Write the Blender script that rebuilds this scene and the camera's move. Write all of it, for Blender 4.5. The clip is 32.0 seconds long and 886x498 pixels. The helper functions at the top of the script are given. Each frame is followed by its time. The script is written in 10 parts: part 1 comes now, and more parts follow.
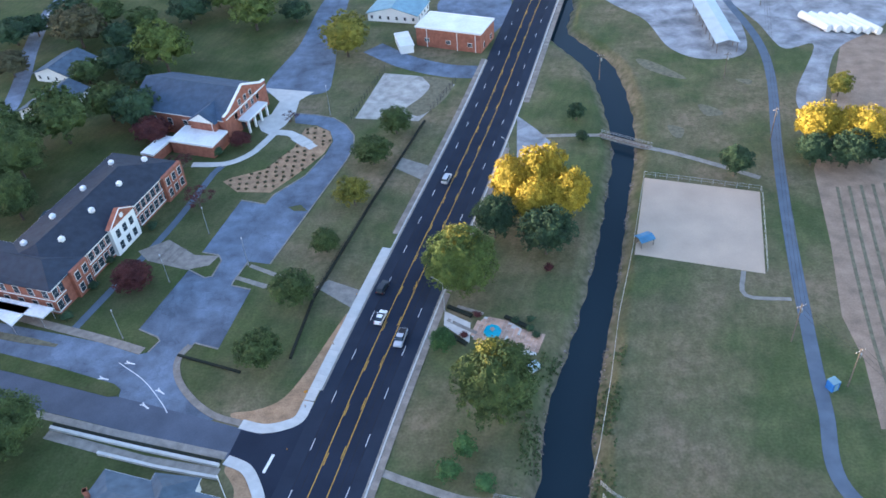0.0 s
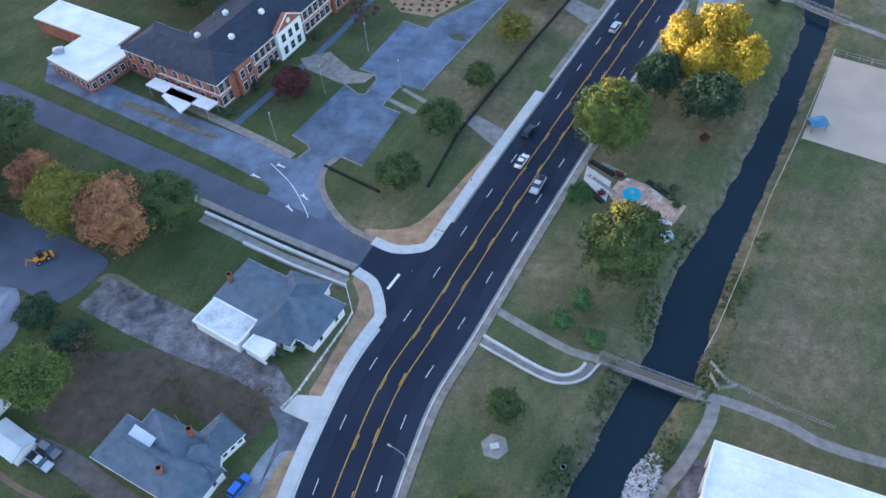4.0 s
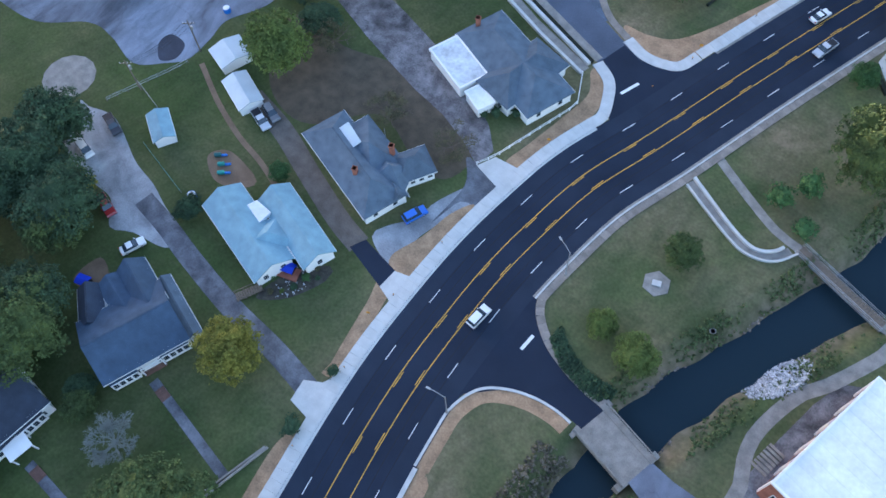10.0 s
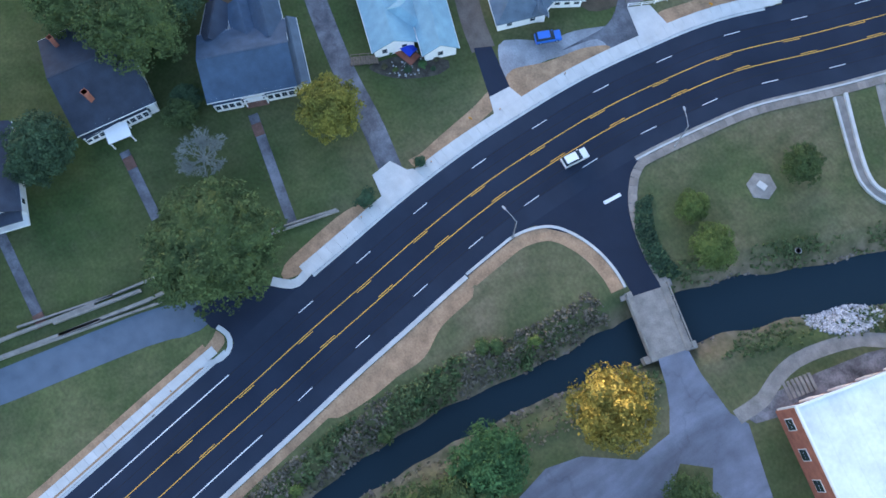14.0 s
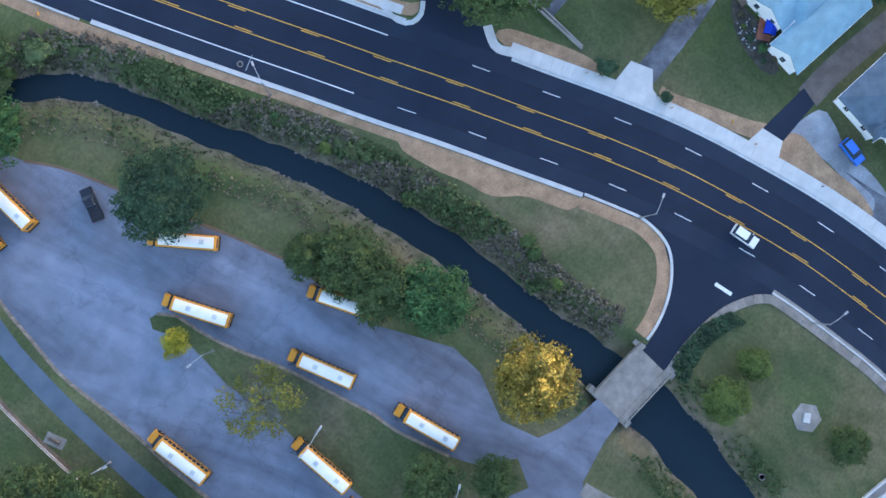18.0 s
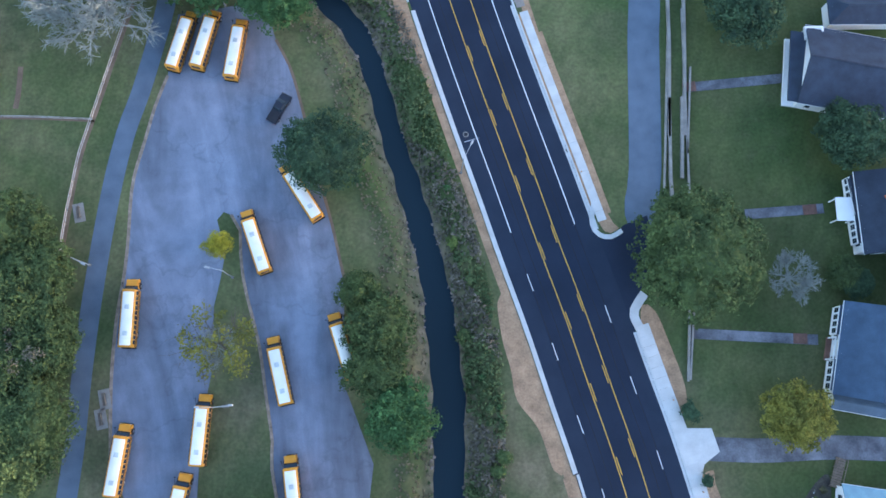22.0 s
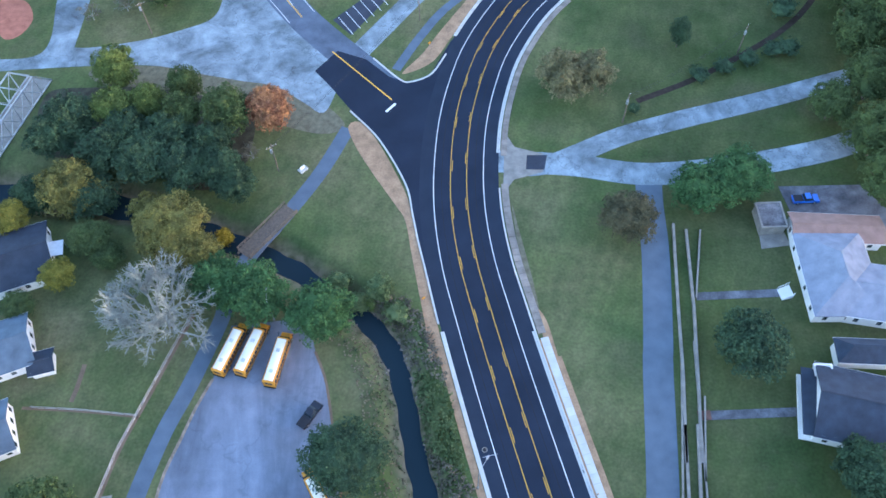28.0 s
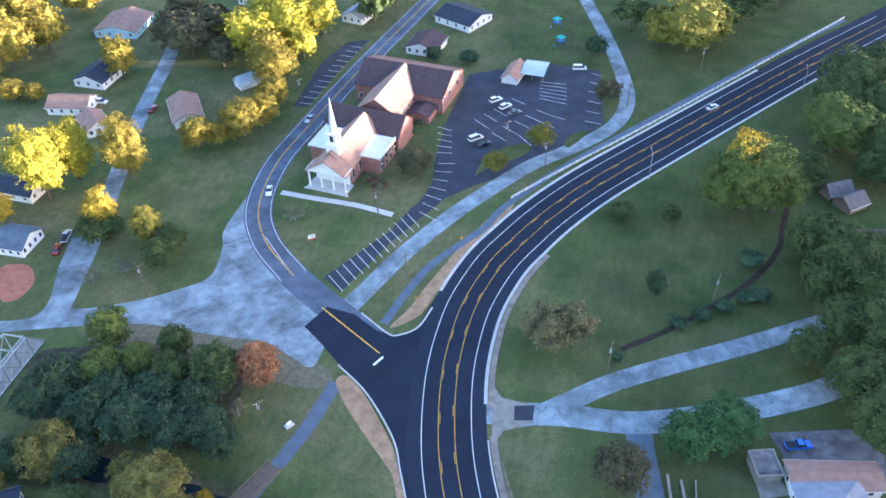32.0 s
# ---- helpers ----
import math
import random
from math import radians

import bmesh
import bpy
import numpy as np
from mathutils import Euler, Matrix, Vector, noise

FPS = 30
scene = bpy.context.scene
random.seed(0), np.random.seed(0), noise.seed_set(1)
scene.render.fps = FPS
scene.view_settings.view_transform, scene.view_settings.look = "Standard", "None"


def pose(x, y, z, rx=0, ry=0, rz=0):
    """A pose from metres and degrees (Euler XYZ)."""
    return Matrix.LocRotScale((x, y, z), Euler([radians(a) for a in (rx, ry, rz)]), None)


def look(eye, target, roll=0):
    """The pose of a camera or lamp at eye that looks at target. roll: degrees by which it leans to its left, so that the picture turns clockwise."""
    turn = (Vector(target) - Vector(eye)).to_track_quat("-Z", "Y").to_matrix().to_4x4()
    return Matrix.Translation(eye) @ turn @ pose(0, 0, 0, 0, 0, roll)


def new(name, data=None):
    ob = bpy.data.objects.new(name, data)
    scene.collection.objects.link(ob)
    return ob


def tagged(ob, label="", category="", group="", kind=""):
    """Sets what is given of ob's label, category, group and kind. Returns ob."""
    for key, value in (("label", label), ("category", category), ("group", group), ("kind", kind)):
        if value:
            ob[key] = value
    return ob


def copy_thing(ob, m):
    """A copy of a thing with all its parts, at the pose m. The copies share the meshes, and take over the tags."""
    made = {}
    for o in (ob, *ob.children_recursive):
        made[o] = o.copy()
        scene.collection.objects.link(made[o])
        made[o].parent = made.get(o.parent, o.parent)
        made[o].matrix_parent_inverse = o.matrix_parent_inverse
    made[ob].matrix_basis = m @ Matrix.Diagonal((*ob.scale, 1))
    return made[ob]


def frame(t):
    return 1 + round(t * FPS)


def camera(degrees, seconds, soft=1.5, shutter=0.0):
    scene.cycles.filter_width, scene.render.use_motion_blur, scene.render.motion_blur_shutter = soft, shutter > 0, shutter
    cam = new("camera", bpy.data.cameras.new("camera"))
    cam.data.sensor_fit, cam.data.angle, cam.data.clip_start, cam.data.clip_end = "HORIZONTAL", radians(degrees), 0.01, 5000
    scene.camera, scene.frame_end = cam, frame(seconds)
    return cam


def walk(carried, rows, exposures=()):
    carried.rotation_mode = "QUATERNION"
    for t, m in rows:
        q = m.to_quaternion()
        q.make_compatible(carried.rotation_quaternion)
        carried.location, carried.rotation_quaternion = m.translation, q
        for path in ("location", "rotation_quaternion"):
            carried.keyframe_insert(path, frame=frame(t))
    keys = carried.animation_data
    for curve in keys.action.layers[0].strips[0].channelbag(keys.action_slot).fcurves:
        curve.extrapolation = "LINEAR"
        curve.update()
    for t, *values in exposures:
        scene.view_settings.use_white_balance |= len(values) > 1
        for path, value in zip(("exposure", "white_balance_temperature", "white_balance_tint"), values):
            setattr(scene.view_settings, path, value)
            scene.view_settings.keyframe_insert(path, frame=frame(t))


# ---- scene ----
cam = camera(57.00, 32.0, soft=1.6)
# seconds, place in metres, turn in degrees
PATH = [
    (0, 0.00, 0.00, 129.00, 50.60, 3.65, -2.73),
    (0.5, 0.25, 0.13, 129.15, 49.14, 3.82, -1.95),
    (1, 0.47, 0.26, 129.31, 47.77, 3.92, -0.59),
    (1.5, 0.67, 0.38, 129.44, 46.44, 4.00, 1.48),
    (2, 0.82, 0.49, 129.56, 45.07, 4.05, 3.56),
    (2.5, 0.93, 0.56, 129.65, 43.77, 4.02, 5.49),
    (3, 0.98, 0.58, 129.74, 42.51, 4.02, 7.14),
    (3.5, 0.96, 0.54, 129.81, 41.32, 3.99, 9.01),
    (5.5, 0.65, 0.31, 129.90, 36.99, 3.67, 17.52),
    (6, 0.52, 0.26, 129.83, 35.89, 3.54, 19.77),
    (6.5, 0.31, 0.21, 129.68, 34.82, 3.41, 22.02),
    (7, 0.06, 0.15, 129.49, 33.72, 3.24, 24.28),
    (7.5, -0.20, 0.04, 129.32, 32.59, 3.08, 26.49),
    (8, -0.44, -0.11, 129.21, 31.44, 2.95, 28.68),
    (8.5, -0.64, -0.28, 129.15, 30.27, 2.72, 30.98),
    (9, -0.80, -0.47, 129.10, 29.11, 2.55, 33.24),
    (9.5, -0.94, -0.70, 129.04, 27.96, 2.38, 35.54),
    (10, -1.05, -0.93, 128.96, 26.80, 2.22, 37.83),
    (10.5, -1.12, -1.17, 128.88, 25.67, 2.01, 40.12),
    (11, -1.16, -1.42, 128.81, 24.55, 1.84, 42.39),
    (11.5, -1.16, -1.67, 128.77, 23.48, 1.63, 44.78),
    (12, -1.13, -1.96, 128.75, 22.55, 1.48, 47.20),
    (12.5, -1.06, -2.29, 128.72, 21.36, 1.30, 49.64),
    (13, -0.98, -2.64, 128.61, 19.48, 1.11, 52.20),
    (13.5, -0.87, -3.02, 128.49, 17.48, 0.94, 54.75),
    (14, -0.72, -3.39, 128.42, 15.12, 0.70, 57.55),
    (14.5, -0.54, -3.68, 128.35, 12.64, 0.41, 61.50),
    (15, -0.36, -3.86, 128.31, 10.26, 0.08, 66.94),
    (15.5, -0.18, -3.94, 128.40, 7.90, -0.32, 73.77),
    (17.5, 0.51, -4.03, 129.84, 2.47, -1.84, 107.60),
    (18, 0.65, -4.01, 130.38, 1.89, -2.72, 119.52),
    (18.5, 0.75, -3.95, 131.07, 1.60, -2.74, 126.59),
    (19, 0.76, -3.84, 131.76, 1.77, -3.01, 134.88),
    (19.5, 0.66, -3.66, 132.33, 2.61, -3.00, 141.52),
    (20, 0.42, -3.40, 132.75, 3.82, -2.94, 148.53),
    (20.5, 0.07, -3.04, 133.01, 5.48, -2.78, 155.71),
    (21, -0.40, -2.59, 133.19, 7.56, -2.48, 162.12),
    (21.5, -0.93, -2.06, 133.35, 9.32, -2.14, 167.41),
    (22, -1.50, -1.46, 133.57, 10.05, -1.85, 171.83),
    (22.5, -2.09, -0.81, 133.89, 10.81, -1.47, 173.92),
    (23, -2.69, -0.17, 134.33, 11.48, -1.26, 174.58),
    (23.5, -3.29, 0.46, 134.87, 12.80, -0.95, 174.79),
    (24, -3.87, 1.02, 135.52, 14.65, -0.70, 175.16),
    (24.5, -4.43, 1.51, 136.21, 16.70, -0.47, 175.47),
    (25, -4.97, 1.88, 136.87, 18.89, -0.28, 175.75),
    (25.5, -5.45, 2.15, 137.50, 21.14, -0.04, 175.99),
    (27.5, -7.12, 2.85, 139.82, 30.10, 0.78, 176.03),
    (28, -7.47, 2.95, 140.30, 32.30, 0.89, 176.09),
    (28.5, -7.76, 3.01, 140.68, 34.48, 0.97, 176.15),
    (29, -8.00, 3.03, 140.99, 36.66, 1.02, 176.19),
    (29.5, -8.18, 3.03, 141.25, 38.84, 1.14, 176.16),
    (30, -8.33, 3.03, 141.47, 41.04, 1.16, 176.22),
    (30.5, -8.44, 3.02, 141.68, 43.20, 1.19, 175.99),
    (31, -8.52, 3.00, 141.87, 45.33, 1.23, 175.62),
    (31.5, -8.59, 2.98, 142.06, 47.39, 1.17, 175.25),
    (32, -8.66, 2.95, 142.24, 49.42, 1.22, 174.87),
]
walk(cam, [(t, pose(x, y, z, rx, ry, rz)) for t, x, y, z, rx, ry, rz in PATH], [(0, 2.93, 5410, 26), (6, 2.77, 5370, 25), (12, 2.90, 5380, 25), (18, 2.97, 5390, 24), (22, 3.07, 5330, 23), (25, 3.22, 5270, 23), (29, 3.33, 5220, 24), (32, 3.17, 5220, 27)])

# ---- daylight: low evening sun behind a ridge, blue sky over everything ----
SUN_AZ, SUN_EL = radians(-80), radians(4.5)  # azimuth from +y towards +x
world = bpy.data.worlds.new("evening_sky")
scene.world = world
world.use_nodes = True
wn = world.node_tree.nodes
sky = wn.new("ShaderNodeTexSky")
sky.sky_type = 'NISHITA'
sky.sun_disc = False
sky.sun_elevation, sky.sun_rotation = SUN_EL, SUN_AZ
world.node_tree.links.new(sky.outputs[0], wn["Background"].inputs[0])
wn["Background"].inputs[1].default_value = 0.15
sun = new("sun", bpy.data.lights.new("sun", "SUN"))
sun.data.energy, sun.data.angle, sun.data.color = 3.0, radians(0.5), (1.0, 0.8, 0.5)
sdir = Vector((math.sin(SUN_AZ) * math.cos(SUN_EL), math.cos(SUN_AZ) * math.cos(SUN_EL), math.sin(SUN_EL)))
sun.matrix_world = look(sdir * 300, (0, 0, 0))


def ridge():
    """A long unseen rise added on the sun's side, beyond the view; it keeps the low sun off the valley floor."""
    bm = bmesh.new()
    sx, sy = math.sin(SUN_AZ), math.cos(SUN_AZ)
    far, rows = 680.0, []
    # height of the shade over the middle of the town, line by line from south to north
    line = [(-900, 12), (-300, 8), (-280, 7.5), (-248, 6.5), (-215, 7), (-200, 9.5), (-186, 14.5), (-160, 16), (-114, 19), (-60, 19), (-5, 19.5), (12, 14), (22, 10.5), (32, 13.5),
            (46, 16), (103, 15), (140, 12.3), (158, 9), (172, 8), (186, 9.5), (203, 12), (260, 15), (900, 14)]
    for i in range(-225, 226):
        q = i * 4.0
        level = float(np.interp(q, [k for k, _ in line], [k for _, k in line])) + 0.8 * math.sin(q * 0.21) + 0.6 * math.sin(q * 0.47 + 1)
        top = level + far * math.tan(SUN_EL)
        cx, cy = sx * far + sy * q, sy * far - sx * q
        rows.append([bm.verts.new((cx - sx * 160, cy - sy * 160, -1)), bm.verts.new((cx, cy, top)), bm.verts.new((cx + sx * 160, cy + sy * 160, -1))])
    for a, b in zip(rows, rows[1:]):
        for k in (0, 1):
            bm.faces.new((a[k], a[k + 1], b[k + 1], b[k]))
    return bm


# ---- materials ----
def mat(name, colour, rough=0.85, metal=0.0, dark=0.7, light=1.25, scale=0.6, fine=9.0, bump=0.15, obj_var=0.0,
        island_var=0.0, tint=None, spec=0.3, crack=0.0, crack_scale=0.16, stain=(0.68, 1.25, 0.05), streak=None):
    """Two scales of noise over a base colour, with a little relief."""
    m = bpy.data.materials.new(name)
    m.use_nodes = True
    nt = m.node_tree
    n, ln = nt.nodes, nt.links
    b = n["Principled BSDF"]
    b.inputs["Roughness"].default_value = rough
    b.inputs["Metallic"].default_value = metal
    b.inputs["Specular IOR Level"].default_value = spec
    geo = n.new("ShaderNodeNewGeometry")
    big = n.new("ShaderNodeTexNoise")
    big.inputs["Scale"].default_value, big.inputs["Detail"].default_value = scale, 5
    small = n.new("ShaderNodeTexNoise")
    small.inputs["Scale"].default_value, small.inputs["Detail"].default_value = fine, 4
    for t in (big, small):
        ln.new(geo.outputs["Position"], t.inputs["Vector"])
    ramp = n.new("ShaderNodeValToRGB")
    c = Vector(colour)
    t2 = Vector(tint) if tint else c
    ramp.color_ramp.elements[0].position, ramp.color_ramp.elements[1].position = 0.32, 0.68
    ramp.color_ramp.elements[0].color = (*(c * dark), 1)
    ramp.color_ramp.elements[1].color = (*(t2 * light), 1)
    mix = n.new("ShaderNodeMath")
    mix.operation = 'MULTIPLY_ADD'
    mix.inputs[1].default_value = 0.35
    ln.new(small.outputs[0], mix.inputs[0])
    half = n.new("ShaderNodeMath")
    half.operation = 'MULTIPLY'
    half.inputs[1].default_value = 0.65
    ln.new(big.outputs[0], half.inputs[0])
    ln.new(half.outputs[0], mix.inputs[2])
    ln.new(mix.outputs[0], ramp.inputs[0])
    out = ramp.outputs[0]
    if crack:
        warp = n.new("ShaderNodeVectorMath")
        warp.operation = 'MULTIPLY_ADD'
        warp.inputs[1].default_value = (7.0, 7.0, 7.0)
        ln.new(big.outputs["Color"], warp.inputs[0])
        ln.new(geo.outputs["Position"], warp.inputs[2])
        vor = n.new("ShaderNodeTexVoronoi")
        vor.feature = 'DISTANCE_TO_EDGE'
        vor.inputs["Scale"].default_value = crack_scale
        ln.new(warp.outputs[0], vor.inputs["Vector"])
        edge = n.new("ShaderNodeMapRange")
        edge.inputs[1].default_value, edge.inputs[2].default_value = 0.0, 0.02
        edge.inputs[3].default_value, edge.inputs[4].default_value = 1 - crack, 1.0
        ln.new(vor.outputs["Distance"], edge.inputs[0])
        blot = n.new("ShaderNodeTexNoise")
        blot.inputs["Scale"].default_value, blot.inputs["Detail"].default_value = stain[2], 12
        blot.inputs["Roughness"].default_value, blot.inputs["Distortion"].default_value = 0.62, 0.5
        if streak:
            mp = n.new("ShaderNodeMapping")
            mp.inputs["Rotation"].default_value = (0, 0, radians(streak[0]))
            mp.inputs["Scale"].default_value = (1, streak[1], 1)
            ln.new(geo.outputs["Position"], mp.inputs["Vector"])
            ln.new(mp.outputs[0], blot.inputs["Vector"])
        else:
            ln.new(geo.outputs["Position"], blot.inputs["Vector"])
        sr = n.new("ShaderNodeMapRange")
        sr.inputs[1].default_value, sr.inputs[2].default_value = 0.35, 0.65
        sr.inputs[3].default_value, sr.inputs[4].default_value = stain[0], stain[1]
        ln.new(blot.outputs[0], sr.inputs[0])
        both = n.new("ShaderNodeMath")
        both.operation = 'MULTIPLY'
        ln.new(edge.outputs[0], both.inputs[0])
        ln.new(sr.outputs[0], both.inputs[1])
        hv = n.new("ShaderNodeHueSaturation")
        ln.new(both.outputs[0], hv.inputs["Value"])
        ln.new(out, hv.inputs["Color"])
        out = hv.outputs[0]
    if obj_var or island_var:
        hsv = n.new("ShaderNodeHueSaturation")
        val = n.new("ShaderNodeMapRange")
        v = obj_var or island_var
        val.inputs[3].default_value, val.inputs[4].default_value = 1 - v, 1 + v
        if obj_var:
            oi = n.new("ShaderNodeObjectInfo")
            ln.new(oi.outputs["Random"], val.inputs[0])
        else:
            ln.new(geo.outputs["Random Per Island"], val.inputs[0])
        ln.new(val.outputs[0], hsv.inputs["Value"])
        ln.new(out, hsv.inputs["Color"])
        out = hsv.outputs[0]
    ln.new(out, b.inputs["Base Color"])
    if bump:
        bp = n.new("ShaderNodeBump")
        bp.inputs["Strength"].default_value, bp.inputs["Distance"].default_value = bump, 0.08
        ln.new(small.outputs[0], bp.inputs["Height"])
        ln.new(bp.outputs[0], b.inputs["Normal"])
    return m


M_ASPH = mat("new_asphalt", (0.021, 0.028, 0.045), 0.85, spec=0.08, dark=0.8, light=1.25, scale=0.12, fine=14)
M_ASPH_B = mat("outer_lane_asphalt", (0.025, 0.033, 0.051), 0.85, spec=0.08, dark=0.85, light=1.2, scale=0.2, fine=14)
M_OLD = mat("worn_asphalt", (0.12, 0.153, 0.205), 0.9, dark=0.7, light=1.3, scale=0.3, fine=3, crack=0.2, crack_scale=0.1, stain=(0.68, 1.32, 0.07))
M_LOT = mat("bus_lot_asphalt", (0.148, 0.166, 0.207), 0.85, dark=0.82, light=1.2, scale=0.35, fine=6, crack=0.14, crack_scale=0.05, stain=(0.6, 1.45, 0.1), streak=(8, 0.22))
M_YARD = mat("weathered_yard_asphalt", (0.15, 0.174, 0.218), 0.9, dark=0.7, light=1.3, scale=0.14, fine=5, crack=0.16, crack_scale=0.07, stain=(0.42, 1.5, 0.13), streak=(-38, 0.35))
M_PALE = mat("pale_worn_asphalt", (0.2, 0.245, 0.275), 0.9, dark=0.75, light=1.3, scale=0.4, fine=3, crack=0.35, crack_scale=0.12, stain=(0.55, 1.4, 0.12))
M_CRUST = mat("crumbling_asphalt", (0.135, 0.13, 0.135), 0.95, dark=0.5, light=1.6, scale=0.5, fine=3, bump=0.5, crack=0.4, crack_scale=0.3, stain=(0.5, 1.5, 0.15))
M_DRIVE = mat("dusty_drive_asphalt", (0.115, 0.12, 0.135), 0.92, dark=0.65, light=1.4, scale=0.4, fine=3, crack=0.2, crack_scale=0.12, stain=(0.6, 1.4, 0.2))
M_HEDGE = mat("dark_hedge", (0.012, 0.017, 0.012), 0.9, dark=0.6, light=1.6, scale=2, fine=9, bump=0.6)
M_STREET = mat("grey_street_asphalt", (0.075, 0.092, 0.126), 0.88, dark=0.75, light=1.3, scale=0.15, fine=4)
M_CHURCHRD = mat("blue_grey_road_asphalt", (0.09, 0.112, 0.15), 0.88, dark=0.8, light=1.25, scale=0.3, fine=4, crack=0.06, crack_scale=0.08, stain=(0.75, 1.25, 0.1))
M_DARKLOT = mat("dark_lot_asphalt", (0.035, 0.042, 0.06), 0.85, dark=0.7, light=1.4, scale=0.2, fine=4)
M_TRAIL = mat("trail_asphalt", (0.115, 0.145, 0.185), 0.9, spec=0.1, dark=0.8, light=1.15, scale=0.3)
M_CONC = mat("concrete", (0.5, 0.5, 0.48), 0.85, dark=0.82, light=1.12, scale=0.5, fine=6)
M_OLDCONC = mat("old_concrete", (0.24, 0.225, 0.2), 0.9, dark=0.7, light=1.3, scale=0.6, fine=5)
M_THATCH = mat("dry_thatch", (0.15, 0.138, 0.09), 0.95, dark=0.6, light=1.35, scale=0.8, fine=5, bump=0.4)
M_SLAB = mat("new_concrete_slab", (0.53, 0.52, 0.49), 0.85, dark=0.85, light=1.1, scale=0.5, fine=6, obj_var=0.03)
M_OLDSLAB = mat("old_concrete_slab", (0.235, 0.205, 0.175), 0.9, dark=0.7, light=1.3, scale=0.6, fine=5, obj_var=0.16)
M_LITTER = mat("pale_leaf_litter", (0.27, 0.205, 0.15), 0.95, dark=0.5, light=1.4, scale=0.9, fine=4, bump=0.5)
M_GRAVEL = mat("pale_gravel", (0.275, 0.285, 0.3), 0.95, dark=0.6, light=1.3, scale=0.15, fine=4, bump=0.4, crack=0.02, stain=(0.65, 1.35, 0.14))
M_STRAW = mat("straw_mulch", (0.36, 0.232, 0.135), 0.95, dark=0.55, light=1.3, scale=0.45, fine=3, bump=0.5)
M_DIRT = mat("bare_dirt", (0.17, 0.12, 0.08), 0.95, dark=0.7, light=1.3, scale=0.3, fine=5, bump=0.4)
M_SAND = mat("infield_sand", (0.47, 0.37, 0.28), 0.95, dark=0.85, light=1.12, scale=0.1, fine=3)
M_PAVER = mat("brick_paver", (0.46, 0.31, 0.23), 0.85, obj_var=0.2)
M_WHITE = mat("white_paint", (0.78, 0.78, 0.76), 0.6, dark=0.9, light=1.05, scale=0.4)
M_LINE = mat("white_line_paint", (0.72, 0.73, 0.74), 0.7, dark=0.85, light=1.1)
M_YLINE = mat("yellow_line_paint", (0.75, 0.42, 0.05), 0.7, dark=0.85, light=1.1)
M_BRICK = mat("red_brick", (0.30, 0.115, 0.075), 0.9, dark=0.7, light=1.25, scale=0.8, fine=12)
M_CHBRICK = mat("faded_pink_brick", (0.29, 0.145, 0.12), 0.9, dark=0.75, light=1.25, scale=0.8, fine=12)
M_OLDBRICK = mat("old_dark_brick", (0.15, 0.085, 0.065), 0.92, dark=0.7, light=1.3, scale=1.0, fine=9)
M_MAROON = mat("maroon_shingle", (0.075, 0.05, 0.055), 0.9, dark=0.8, light=1.3, scale=0.7)
M_SHIN_D = mat("dark_shingle", (0.035, 0.045, 0.065), 0.9, dark=0.75, light=1.3, scale=0.5, fine=7, obj_var=0.15)
M_SHIN_B = mat("blue_grey_shingle", (0.085, 0.115, 0.15), 0.9, dark=0.75, light=1.3, scale=0.5, fine=7, obj_var=0.12)
M_SHIN_M = mat("slate_blue_shingle", (0.05, 0.078, 0.12), 0.9, dark=0.75, light=1.3, scale=0.5, fine=7, obj_var=0.12)
M_SHIN_L = mat("light_blue_shingle", (0.2, 0.33, 0.39), 0.9, dark=0.8, light=1.2, scale=0.5, fine=7)
M_SHIN_G = mat("grey_shingle", (0.235, 0.255, 0.31), 0.9, dark=0.75, light=1.2, scale=0.5, fine=7)
M_SHIN_P = mat("brown_shingle", (0.30, 0.19, 0.15), 0.9, dark=0.75, light=1.2, scale=0.5, fine=7)
M_TIN = mat("weathered_tin", (0.15, 0.135, 0.135), 0.8, dark=0.7, light=1.3, scale=0.6)
M_METAL = mat("pale_metal_roof", (0.45, 0.53, 0.58), 0.5, 0.2, dark=0.85, light=1.1, scale=0.3)
M_MEMB = mat("white_roof_membrane", (0.72, 0.74, 0.76), 0.6, dark=0.78, light=1.1, scale=0.18, fine=1.5)
M_STAINED = mat("stained_roof_membrane", (0.62, 0.66, 0.69), 0.6, dark=0.55, light=1.2, scale=0.3, fine=1.5, stain=(0.5, 1.2, 0.4))
M_GLASS = mat("window_glass", (0.03, 0.045, 0.06), 0.1, dark=0.8, light=1.2, bump=0, spec=0.6)
M_BARK = mat("bark", (0.12, 0.095, 0.075), 0.95, scale=2.0)
M_PALEBARK = mat("pale_bark", (0.25, 0.27, 0.25), 0.95, scale=2.0)
M_ROCK = mat("pale_rock", (0.42, 0.42, 0.43), 0.95, island_var=0.35, scale=1.0)
M_BANK = mat("bank_rock", (0.2, 0.165, 0.135), 0.95, island_var=0.35, scale=1.0)
M_STEEL = mat("galvanised_steel", (0.45, 0.46, 0.47), 0.45, 0.7, bump=0)
M_BLACK = mat("black_rubber", (0.015, 0.015, 0.017), 0.8, bump=0)
M_DKMETAL = mat("dark_metal", (0.03, 0.03, 0.035), 0.6, 0.3, bump=0)
M_WOOD = mat("grey_wood", (0.16, 0.13, 0.1), 0.9, scale=2)
M_BUSY = mat("bus_yellow", (0.62, 0.27, 0.02), 0.45, dark=0.9, light=1.08, bump=0)
M_BUSW = mat("bus_white_roof", (0.8, 0.76, 0.67), 0.5, dark=0.93, light=1.05, bump=0)
